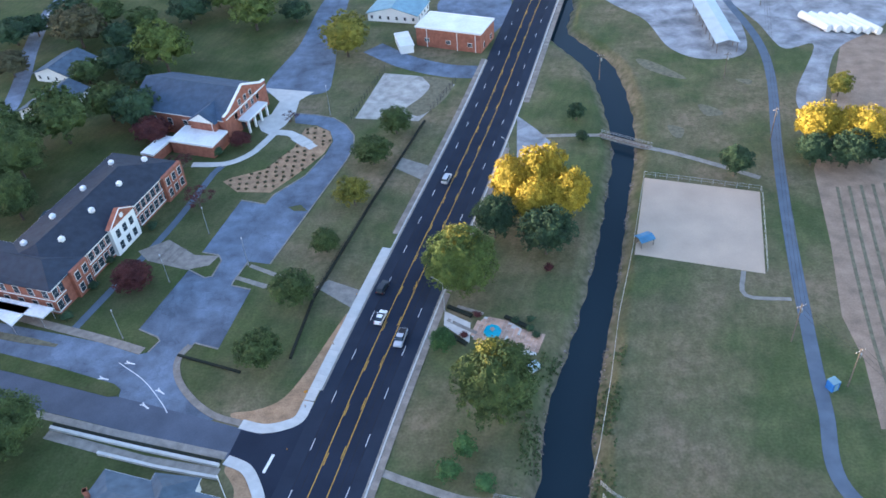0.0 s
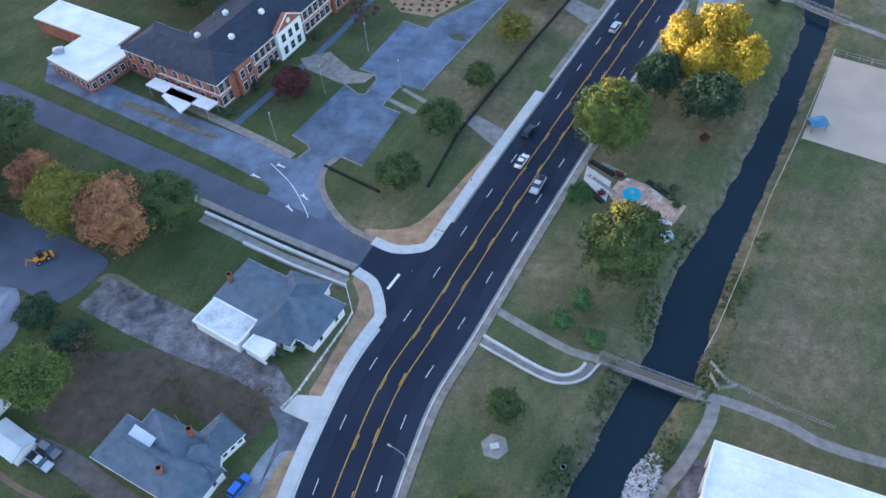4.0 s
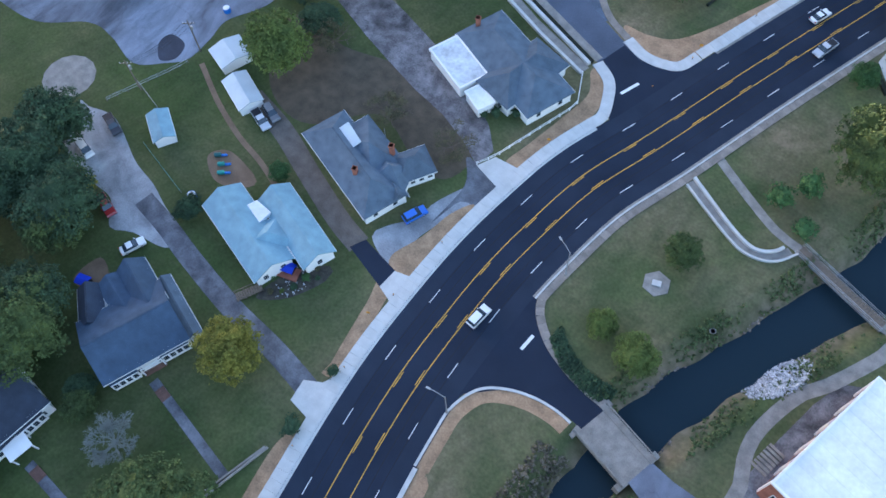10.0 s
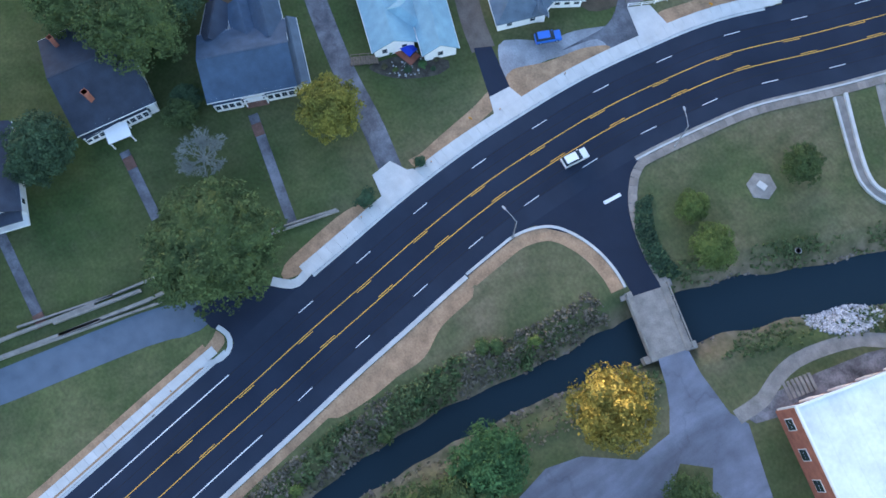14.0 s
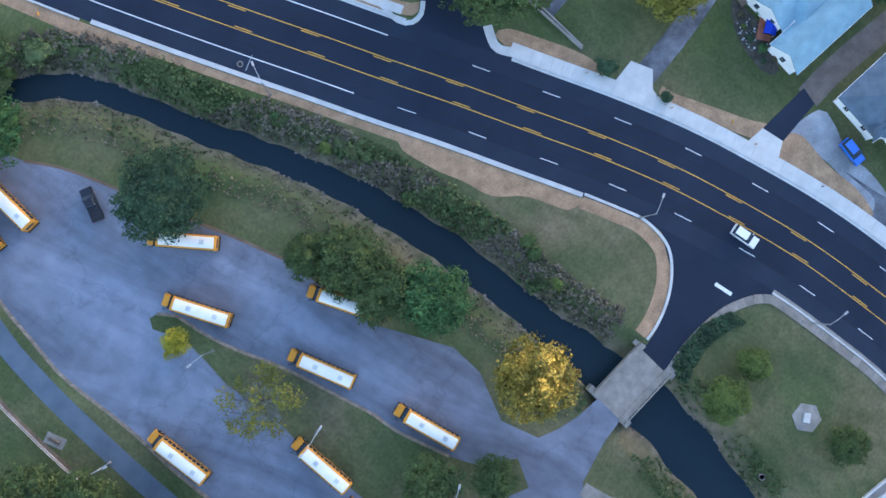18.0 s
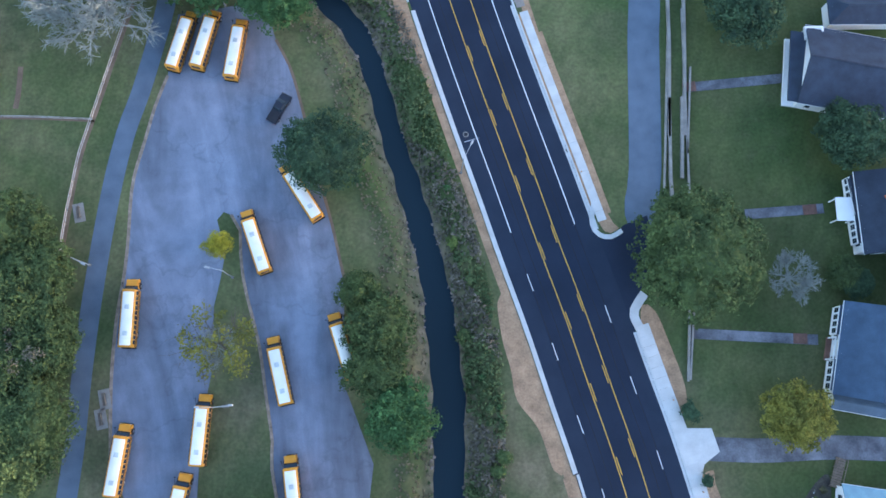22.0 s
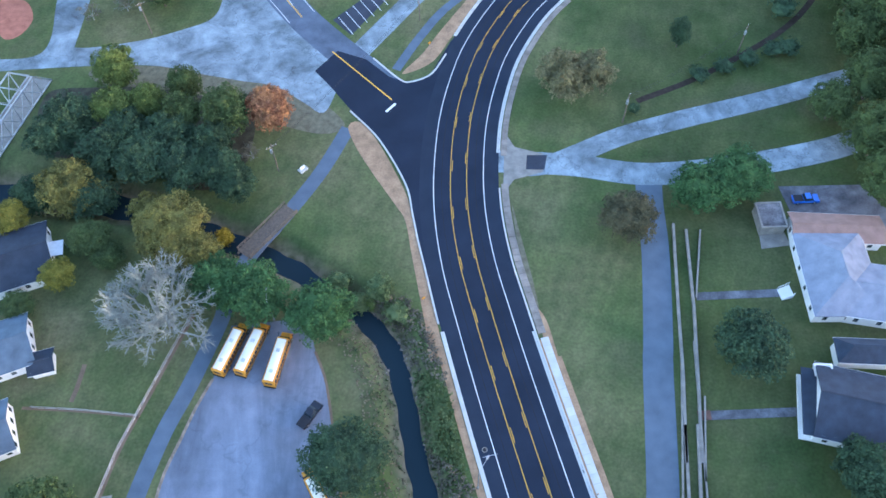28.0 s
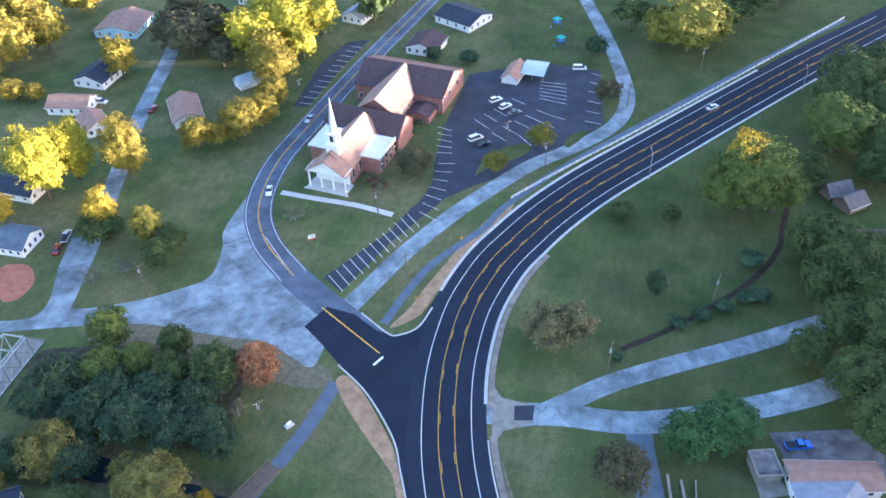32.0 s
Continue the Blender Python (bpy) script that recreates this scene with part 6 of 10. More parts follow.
for pts in ([(-114.1, 147.4), (-112.7, 150.6), (-92.4, 143.0), (-93.9, 139.8)], [(-107.9, 143.6), (-106.8, 147.1), (-98.3, 143.8), (-100.5, 138.0)]):
    o = part("canopy", prism([(x - (-97.1, 156.5)[0], y - (-97.1, 156.5)[1]) for x, y in pts], 3.2 if pts[0][1] < 150 else 3.25, 3.6), M_MEMB, sch, "flat white entrance canopy")
    for x, y in pts:
        cx, cy = sum(p[0] for p in pts) / 4, sum(p[1] for p in pts) / 4
        px, py = x + (cx - x) * 0.08, y + (cy - y) * 0.08
        bm = bmesh.new()
        rod(bm, (px - (-97.1, 156.5)[0], py - (-97.1, 156.5)[1], 0), (px - (-97.1, 156.5)[0], py - (-97.1, 156.5)[1], 3.2), 0.1)
        part("canopy_post", bm, M_STEEL, sch)
annex = building((-135.3, 158.1), "low brick school annex with flat white roof", "school", "school_annex")
add_block(annex, (-123.3, 158.5), (-129.3, 146.3), (-146.1, 151.3), h=4.4, kind="flat", wall=M_BRICK, wins=(("snew", 6, 1.3, 1.8, 2.2),))
add_block(annex, (-125.4, 169.0), (-128.4, 160.5), (-159.0, 169.1), h=4.6, kind="flat", wall=M_BRICK)
bm = bmesh.new()
box(bm, -1.4, 1.4, -1, 1, 4.8, 5.9, bevel=0.1)
rod(bm, (0, 0, 5.9), (0, 0, 6.2), 0.6)
o = part("roof_unit", bm, M_STEEL, annex, "grey rooftop air unit")
o.matrix_basis = local(annex, Vector((*(-142.9, 156.6), 0)), 30)

# the auditorium
aud = building((-76.5, 226.8), "brick auditorium with slate blue gabled roof", "auditorium", "auditorium")
mbA, LA, WA = add_block(aud, (-63.9, 218.0), (-95.5, 231.4), width=-23.4, h=7.5, rise=4.6, kind="gable", roof=M_SHIN_M, wall=M_BRICK, wins=(("s", 6, 1.4, 2.2, 4.2), ("n", 6, 1.4, 2.2, 4.2)))
bm = bmesh.new()
ring = [(-12.1, -0.2), (12.1, -0.2), (12.1, 8.6), (9.5, 8.9), (0, 13.1), (-9.5, 8.9), (-12.1, 8.6)]
fr, bk = [bm.verts.new((-LA / 2 - 0.9, y, z)) for y, z in ring], [bm.verts.new((-LA / 2 - 0.05, y, z)) for y, z in ring]
bm.faces.new(fr)
bm.faces.new(bk[::-1])
for k in range(7):
    bm.faces.new((fr[k], bk[k], bk[(k + 1) % 7], fr[(k + 1) % 7]))
bmesh.ops.recalc_face_normals(bm, faces=bm.faces)
part("facade", bm, M_BRICK, aud, "tall red brick gable facade").matrix_basis = mbA
for (y0, z0), (y1, z1) in zip(ring[2:6], ring[3:7]):
    part("coping", rodm((-LA / 2 - 0.5, y0, z0 + 0.05), (-LA / 2 - 0.5, y1, z1 + 0.05), 0.5, 0.5, 4), M_WHITE, aud, "white gable coping").matrix_basis = mbA
part("cornice", boxm(-LA / 2 - 1.05, -LA / 2 - 0.9, -11.5, 11.5, 7.2, 7.6), M_WHITE, aud).matrix_basis = mbA
for k in range(5):
    for z, hh in ((9.0 if k in (1, 2, 3) else 5.9, 1.8), (5.9, 1.8)):
        window(aud, mbA @ pose(-LA / 2 - 0.9, -6.4 + 3.2 * k, z, 0, 0, 90), 1.3, hh)
part("portico_roof", boxm(-LA / 2 - 4.6, -LA / 2 - 0.9, -6.0, 6.0, 3.9, 4.5, bevel=0.06), M_MEMB, aud, "flat pale entrance roof").matrix_basis = mbA
for k in range(4):
    y = -5.4 + 3.6 * k
    part("portico_column", boxm(-LA / 2 - 4.4, -LA / 2 - 3.8, y - 0.3, y + 0.3, 0, 3.9), M_WHITE, aud).matrix_basis = mbA
for k in range(3):
    part("entrance_door", boxm(-LA / 2 - 0.98, -LA / 2 - 0.9, -4.5 + 3.6 * k, -2.7 + 3.6 * k, 0, 2.9), M_DKMETAL, aud, "dark entrance door").matrix_basis = mbA
wing = mbA @ pose(-LA / 2 + 6.4, WA / 2 + 0.4, 0, 0, 0, 90)
part("wall", walls_mesh(3.4, 9.0, 7.2, 2.6, True), M_BRICK, aud).matrix_basis = wing
part("roof", roof_mesh(9.0, 9.0, 7.3, 2.7, 0.4), M_SHIN_M, aud).matrix_basis = wing @ pose(-2.8, 0, 0)
bm = bmesh.new()
tri = [(-4.6, 7.0), (4.6, 7.0), (0, 9.7)]
fr, bk = [bm.verts.new((1.98, y, z)) for y, z in tri], [bm.verts.new((1.7, y, z)) for y, z in tri]
for f in (fr, bk[::-1], (fr[0], bk[0], bk[1], fr[1]), (fr[1], bk[1], bk[2], fr[2]), (fr[2], bk[2], bk[0], fr[0])):
    bm.faces.new(f)
bmesh.ops.recalc_face_normals(bm, faces=bm.faces)
part("pediment", bm, M_WHITE, aud, "white side pediment").matrix_basis = wing
part("downpipe", rodm((1.85, 3.6, 0), (1.85, 3.6, 7), 0.09), M_WHITE, aud).matrix_basis = wing
add_block(aud, (-66.5, 208.6), (-80.0, 214.0), width=-8.6, h=4, kind="flat", wall=M_BRICK)
add_block(aud, (-83.9, 207.5), (-79.9, 216.6), width=4.0, h=3.4, kind="flat", wall=M_BRICK)

# the brick hall
hall = building((7.2, 270.8), "red brick hall with flat white roof", "hall", "hall")
mbH, LH, WH = add_block(hall, (-4.5, 274.3), (17.7, 263.6), (21.2, 276.5), h=7, kind="flat", wall=M_BRICK, wins=(("s", 3, 1.6, 1.3, 2.6), ("e", 3, 1.2, 1.8, 2.0)))
for k in (-0.33, 0.14, 0.42):
    part("downpipe", rodm((LH * k, -WH / 2 - 0.12, 0), (LH * k, -WH / 2 - 0.12, 7), 0.12), M_WHITE, hall, "white downpipe").matrix_basis = mbH
add_block(hall, (-12.4, 278.8), (-10.4, 267.8), (-5.1, 265.5), h=2.8, kind="flat")
# far white house and the two by the lane
for A, B, C, rf in (((-22.7, 299.1), (-3.8, 292.3), (-5.7, 307.6), M_SHIN_L), ((-140.5, 270.2), (-126.8, 264.9), (-125.6, 281.0), M_SHIN_B), ((-136.3, 242.7), (-123.1, 238.0), (-126.4, 258.6), M_SHIN_B),
                    ((-161.4, 197.7), (-145.0, 192.8), (-145.2, 210.5), M_SHIN_D)):
    h = building(A, "white clapboard house with blue-grey roof beyond the school", group="far houses")
    add_block(h, A, B, C, h=3.4, rise=2.6, kind="gable", roof=rf, turn_ridge=True, wins=HOUSE_WINS)

# the gymnasium by the creek
gym = building((18.6, 43.1), "brick gymnasium with flat white membrane roof", "gymnasium", "gymnasium")
mbG, LG, WG = add_block(gym, (18.6, 43.1), (23.8, 66.4), width=-42, h=8, kind="flat", wall=M_BRICK, wins=(("snew", 5, 1.7, 2.6, 3.4),))
for i in range(5):
    for dx in (-2.9, -1.9, 1.9, 2.9):
        if abs(LG * ((i + 0.5) / 5 - 0.5) + dx) < LG / 2 - 0.4:
            for q in (pose(LG * ((i + 0.5) / 5 - 0.5) + dx, WG / 2, 0), pose(LG * ((i + 0.5) / 5 - 0.5) + dx, -WG / 2, 0, 0, 0, 180)):
                part("pilaster", boxm(-0.3, 0.3, 0, 0.25, 0.4, 7.2), M_WHITE, gym, "white vertical stone strip").matrix_basis = mbG @ q
for i in range(9):
    bm = boxm(-WG / 2, WG / 2, -0.04, 0.04, 8.24, 8.29)
    o = part("roof_seam", bm, M_MEMB, gym)
    o.matrix_basis = mbG @ pose(-LG / 2 + LG * (i + 1) / 10, 0, 0, 0, 0, 90)

# the church: local x to the side, y towards the back
CH = (10.75, -193.35)
church = thing("church", pose(*CH, 0, 0, 0, 154.2), "red brick church with brown roof and white steeple", "church")


def church_wing(x0, x1, y0, y1, h, rise, kind, roof, along_y, wins=(), wall=None):
    L, W = (y1 - y0, x1 - x0) if along_y else (x1 - x0, y1 - y0)
    m = pose((x0 + x1) / 2, (y0 + y1) / 2, 0, 0, 0, 90 if along_y else 0)
    w = part("wall", walls_mesh(L, W, h, rise * 0.98, kind == "gable"), wall or M_CHBRICK, church)
    w.matrix_basis = m
    if kind == "flat":
        bm = bmesh.new()
        box(bm, -L / 2 - 0.3, L / 2 + 0.3, -W / 2 - 0.3, W / 2 + 0.3, h, h + 0.35)
        r = part("roof", bm, M_MEMB, church, "flat white roof with raised edge")
        bm = bmesh.new()
        for a in (-1, 1):
            box(bm, -L / 2 - 0.4, L / 2 + 0.4, a * (W / 2 + 0.25) - 0.15, a * (W / 2 + 0.25) + 0.15, h - 0.3, h + 0.6)
        e = part("parapet", bm, M_WHITE, church)
        e.matrix_basis = m
    else:
        r = part("roof", roof_mesh(L, W, h, rise, 0.5, kind), roof, church)
    r.matrix_basis = m
    for sides, n, ww, hh, z in wins:
        wall_windows(church, m, L, W, sides, n, ww, hh, z)


church_wing(-5.6, 5.6, 4, 27, 6.0, 4.8, "gable", M_SHIN_P, True, (("sn", 5, 1.1, 3.2, 3.0),))
church_wing(-12.5, 12.5, 24, 36, 6.2, 4.4, "gable", M_MAROON, False, (("sn", 5, 1.1, 2.4, 3.0),))
for q in (-1, 1):
    church_wing(min(q * 5.6, q * 11.5), max(q * 5.6, q * 11.5), 12, 25, 5.6, 0, "flat", M_MEMB, True, (("s" if q > 0 else "n", 4, 1.2, 1.8, 1.8), ("s" if q > 0 else "n", 4, 1.2, 1.8, 4.2)))
church_wing(-7.0, 7.0, 35.5, 60, 6.2, 4.8, "gable", M_SHIN_P, True, (("sn", 6, 1.2, 1.8, 1.8), ("sn", 6, 1.2, 1.8, 4.5)))
church_wing(-14.5, 17.0, 50.5, 71, 6.3, 4.4, "gable", M_MAROON, False, (("sn", 8, 1.2, 1.8, 1.8), ("ew", 8, 1.2, 1.8, 4.5)))
church_wing(8, 15, 43, 50.5, 3.2, 0.8, "gable", M_MAROON, True)
# portico
bm = bmesh.new()
box(bm, -6.4, 6.4, -0.4, 4.2, -0.2, 0.45)
for i in range(3):
    box(bm, -6.6 - 0.3 * i, 6.6 + 0.3 * i, -0.8 - 0.3 * i, -0.3 - 0.3 * i, -0.2, 0.32 - 0.14 * i)
part("porch_floor", bm, M_CONC, church)
for i in range(4):
    x = -5.8 + 11.6 * i / 3
    bm = bmesh.new()
    rod(bm, (x, 0.2, 0.6), (x, 0.2, 5.6), 0.32, 0.26, 12)
    box(bm, x - 0.42, x + 0.42, -0.22, 0.62, 0.4, 0.62)
    box(bm, x - 0.4, x + 0.4, -0.2, 0.6, 5.5, 5.75)
    part("column", bm, M_WHITE, church, "white round column")
bm = bmesh.new()
box(bm, -6.4, 6.4, -0.3, 4.2, 5.7, 6.25)
v = [bm.verts.new(q) for q in ((-6.3, 0, 6.2), (6.3, 0, 6.2), (0, 0, 9.9), (-6.3, 0.5, 6.2), (6.3, 0.5, 6.2), (0, 0.5, 9.9))]
for f in ((0, 1, 2), (3, 5, 4), (0, 3, 4, 1), (1, 4, 5, 2), (2, 5, 3, 0)):
    bm.faces.new([v[k] for k in f])
part("pediment", bm, M_WHITE, church, "white pediment")
r = part("roof", roof_mesh(5.4, 12.6, 6.2, 4.0, 0.4, "gable"), M_SHIN_P, church)
r.matrix_basis = pose(0, 2.4, 0, 0, 0, 90)
bm = bmesh.new()
box(bm, -0.9, 0.9, 3.9, 4.05, 0.4, 3.2)
part("door", bm, M_RED, church, "dark red double door")
for x in (-4, -2.4, 2.4, 4):
    window(church, pose(x, 4.0, 2.6, 0, 0, 180), 0.9, 2.6)
bm = boxm(-5.6, 5.6, 3.85, 4.0, 0.4, 6)
part("front", bm, M_WHITE, church, "white painted front wall")
# steeple
bm = bmesh.new()
box(bm, -2.0, 2.0, 5.2, 9.2, 6, 12.2, bevel=0.05)
box(bm, -2.3, 2.3, 4.9, 9.5, 12.0, 12.5)
box(bm, -1.5, 1.5, 5.7, 8.7, 12.5, 15.6, bevel=0.05)
box(bm, -1.8, 1.8, 5.4, 9.0, 15.5, 15.9)
part("tower", bm, M_WHITE, church, "white wooden tower")
bm = bmesh.new()
rod(bm, (0, 7.2, 15.9), (0, 7.2, 17.4), 1.25, 1.1, 8)
rod(bm, (0, 7.2, 17.4), (0, 7.2, 27.0), 1.1, 0.04, 8)
part("spire", bm, M_METAL, church, "pale pointed spire")
for a in range(4):
    bm = boxm(-0.5, 0.5, 1.5, 1.56, 13.1, 15.0)
    o = part("louvre", bm, M_DKMETAL, church)
    o.matrix_basis = pose(0, 7.2, 0, 0, 0, 90 * a)

# houses beyond the church
M_PALEBLUE = mat("pale_blue_siding", (0.42, 0.62, 0.72), 0.7, dark=0.9, light=1.08, scale=0.4)
FAR = [((103.5, -305.5), (86.9, -301.8), (87.8, -319.9), M_SHIN_P, "pale blue house with brown roof in low sun"),
       ((101.7, -266.5), (90.6, -262.2), (92.0, -277.9), M_SHIN_D, "white house with dark blue roof"),
       ((105.9, -247.5), (92.3, -245.1), (93.1, -254.6), M_SHIN_P, "white bungalow with pale brown roof"),
       ((93.8, -239.9), (88.5, -230.5), (86.5, -242.5), M_SHIN_P, "white wing of a bungalow"),
       ((61.0, -232.5), (52.0, -235.2), (44.5, -254.0), M_SHIN_P, "white house with pinkish shingle roof"),
       ((44.8, -259.8), (42.0, -255.4), (39.2, -268.2), M_METAL, "small white metal shed"),
       ((100.8, -174.8), (91.8, -171.9), (90.8, -181.4), M_SHIN_B, "white cottage with grey roof"),
       ((111.4, -202.4), (96.7, -196.5), (95.9, -204.0), M_SHIN_D, "white house half hidden by trees"),
       ((-16.9, -276.1), (-27.4, -271.0), (-32.2, -282.4), M_MAROON, "white cottage with maroon roof"),
       ((-29.9, -301.2), (-42.0, -289.4), (-46.6, -305.7), M_SHIN_D, "white house with dark roof"),
       ((-48.9, -249.7), (-53.9, -247.1), (-56.7, -258.3), M_SHIN_P, "tan shed beside the lot"),
       ((6.9, -306.6), (-0.9, -301.9), (-3.4, -314.3), M_SHIN_G, "small grey house among trees"),
       ((-130.0, -175.4), (-130.9, -170.9), (-136.7, -178.4), M_TIN, "grey wooden shed under trees"),
       ((-131.2, -169.9), (-133.4, -164.2), (-137.6, -172.2), M_TIN, "grey lean-to shed under trees"),
       ((-129.8, -154.6), (-128.9, -146.6), (-139.8, -148.7), M_MAROON, "white house with maroon roof"),
       ((50.3, -329.0), (38.1, -321.7), (37.0, -338.8), M_SHIN_B, "small house far along the road")]
for A, B, C, rf, lab in FAR:
    h = building(A, lab, group="far houses")
    add_block(h, A, B, C, h=3.0 if "shed" not in lab else 2.3, rise=2.2, kind="gable", roof=rf, turn_ridge=frame_of(A, B, C)[2] < frame_of(A, B, C)[3],
              wall=M_WOOD if "wooden" in lab or "lean" in lab else M_PALEBLUE if "pale blue" in lab else None, wins=HOUSE_WINS if "shed" not in lab else ())
cp = building((-60.7, -255.1), "open white metal carport with low pitched roof", "carport", "carport")
mid, ang, L, W = frame_of((-55.9, -250.9), (-63.3, -247.9), (-65.8, -257.9))
mb = local(cp, mid, ang)
o = part("roof", roof_mesh(L, W, 2.6, 0.8, 0.2), M_METAL, cp)
o.matrix_basis = mb
for x in (-1, 0, 1):
    for y in (-1, 1):
        o = part("post", rodm((x * L * 0.47, y * W * 0.47, 0), (x * L * 0.47, y * W * 0.47, 2.6), 0.06), M_STEEL, cp)
        o.matrix_basis = mb
# long open shed and tanks in the gravel yard
sh = building((102.9, 270.9), "long open shed with pale blue metal roof", "shed", "long_shed")
mid, ang, L, W = frame_of((95.8, 249.8), (98.0, 285.1), (105.0, 286.3))
mb = local(sh, mid, ang)
o = part("roof", roof_mesh(L, W, 4, 1.0, 0.5), M_METAL, sh, "pale blue ribbed metal roof")
o.matrix_basis = mb
for i in range(8):
    for y in (-1, 1):
        o = part("post", rodm((L * (i / 7 - 0.5), y * W * 0.48, 0), (L * (i / 7 - 0.5), y * W * 0.48, 4), 0.12), M_WOOD, sh)
        o.matrix_basis = mb


# ---- vehicles ----
CARPAINT = {}


def paint(colour, name):
    if name not in CARPAINT:
        m = mat(name, colour, 0.3, dark=0.96, light=1.04, bump=0, spec=0.6)
        m.node_tree.nodes["Principled BSDF"].inputs["Coat Weight"].default_value = 0.6 if max(colour) > 0.05 else 0.2
        CARPAINT[name] = m
    return CARPAINT[name]


def shell(profile, half_w, tuck=0.12):
    """A body from a side outline (x, z), narrowed towards its top."""
    bm = bmesh.new()
    zs = [z for x, z in profile]
    lo, hi = min(zs), max(zs)
    L, R = [], []
    for x, z in profile:
        w = half_w - tuck * ((z - lo) / (hi - lo)) ** 2
        L.append(bm.verts.new((x, w, z)))
        R.append(bm.verts.new((x, -w, z)))
    bm.faces.new(L[::-1])
    bm.faces.new(R)
    for i in range(len(L)):
        j = (i + 1) % len(L)
        bm.faces.new((L[i], L[j], R[j], R[i]))
    bmesh.ops.recalc_face_normals(bm, faces=bm.faces)
    bmesh.ops.bevel(bm, geom=[e for e in bm.edges], offset=0.05, segments=2, affect='EDGES')
    return bm


def wheels(t, xs, y, r, w=0.22):
    for x in xs:
        for s in (-1, 1):
            bm = rodm((x, s * y - w / 2, r), (x, s * y + w / 2, r), r, seg=16)
            wh = part("wheel", bm, M_BLACK, t)
            part("rim", rodm((x, s * y - w / 2 - 0.012, r), (x, s * y + w / 2 + 0.012, r), r * 0.6, seg=12), M_STEEL, wh)


def car_kind(kind):
    if kind == "sedan":
        return ([(-2.3, 0.35), (-2.35, 0.75), (-2.2, 0.95), (-1.3, 1.0), (1.0, 0.98), (2.1, 0.82), (2.35, 0.6), (2.3, 0.3)],
                [(-1.75, 0.95), (-1.05, 1.42), (0.15, 1.45), (1.05, 0.97)], 0.9)
    if kind == "suv":
        return ([(-2.3, 0.4), (-2.35, 0.9), (-2.25, 1.1), (1.0, 1.1), (2.15, 1.0), (2.35, 0.75), (2.3, 0.4)],
                [(-2.2, 1.08), (-1.95, 1.7), (0.3, 1.74), (1.15, 1.08)], 0.94)
    if kind == "van":
        return ([(-2.5, 0.4), (-2.55, 1.1), (-2.45, 1.2), (1.4, 1.2), (2.3, 1.0), (2.5, 0.7), (2.45, 0.4)],
                [(-2.5, 1.15), (-2.35, 1.9), (0.9, 1.92), (1.7, 1.15)], 0.97)
    return ([(-2.75, 0.5), (-2.8, 1.05), (0.0, 1.1), (1.4, 1.12), (2.6, 1.02), (2.8, 0.8), (2.75, 0.45)],
            [(-0.55, 1.1), (-0.4, 1.78), (0.85, 1.8), (1.5, 1.1)], 0.98)


def car(at, turn, kind, colour, label, group="", roof=None, z=0.05):
    names = {"sedan": "car", "suv": "car", "van": "van", "pickup": "pickup_truck"}
    t = thing(names[kind], pose(at[0], at[1], z, 0, 0, turn), label, {"pickup": "pickup truck"}.get(kind, "car" if kind != "van" else "van"), group)
    body, cabin, hw = car_kind(kind)
    p = paint(colour, "car_paint_" + "_".join("%02d" % int(c * 99) for c in colour))
    part("body", shell(body, hw, 0.08), p, t)
    glass = part("cabin_glass", shell(cabin, hw - 0.06, 0.2), M_GLASS, t)
    top = [q for q in cabin if q[1] > max(z for x, z in cabin) - 0.12]
    x0, x1, zt = top[0][0] + 0.05, top[-1][0] - 0.05, max(z for x, z in cabin)
    part("roof", boxm(x0, x1, -hw + 0.24, hw - 0.24, zt - 0.04, zt + 0.05, bevel=0.04), p, t)
    if kind == "pickup":
        part("bed_floor", boxm(-2.6, -0.65, -hw + 0.16, hw - 0.16, 1.06, 1.13), M_DKMETAL, t, "dark open load bed")
    for s in (-1, 1):
        part("headlight", boxm(2.1, 2.3, s * (hw - 0.32) - 0.16, s * (hw - 0.32) + 0.16, 0.68, 0.84, bevel=0.03), M_WHITE, t)
        part("tail_light", boxm(-2.34 if kind != "pickup" else -2.8, -2.2 if kind != "pickup" else -2.7, s * (hw - 0.2) - 0.12, s * (hw - 0.2) + 0.12, 0.75, 0.95), M_RED, t)
        part("mirror", boxm(0.75, 0.95, s * (hw + 0.04) - 0.1, s * (hw + 0.04) + 0.1, 1.02, 1.16, bevel=0.03), p, t)
    wheels(t, (-1.45, 1.45) if kind != "pickup" else (-1.7, 1.75), hw - 0.12, 0.34 if kind != "pickup" else 0.39)
    return t


def heading(a, b):
    return math.degrees(math.atan2(b[1] - a[1], b[0] - a[0]))


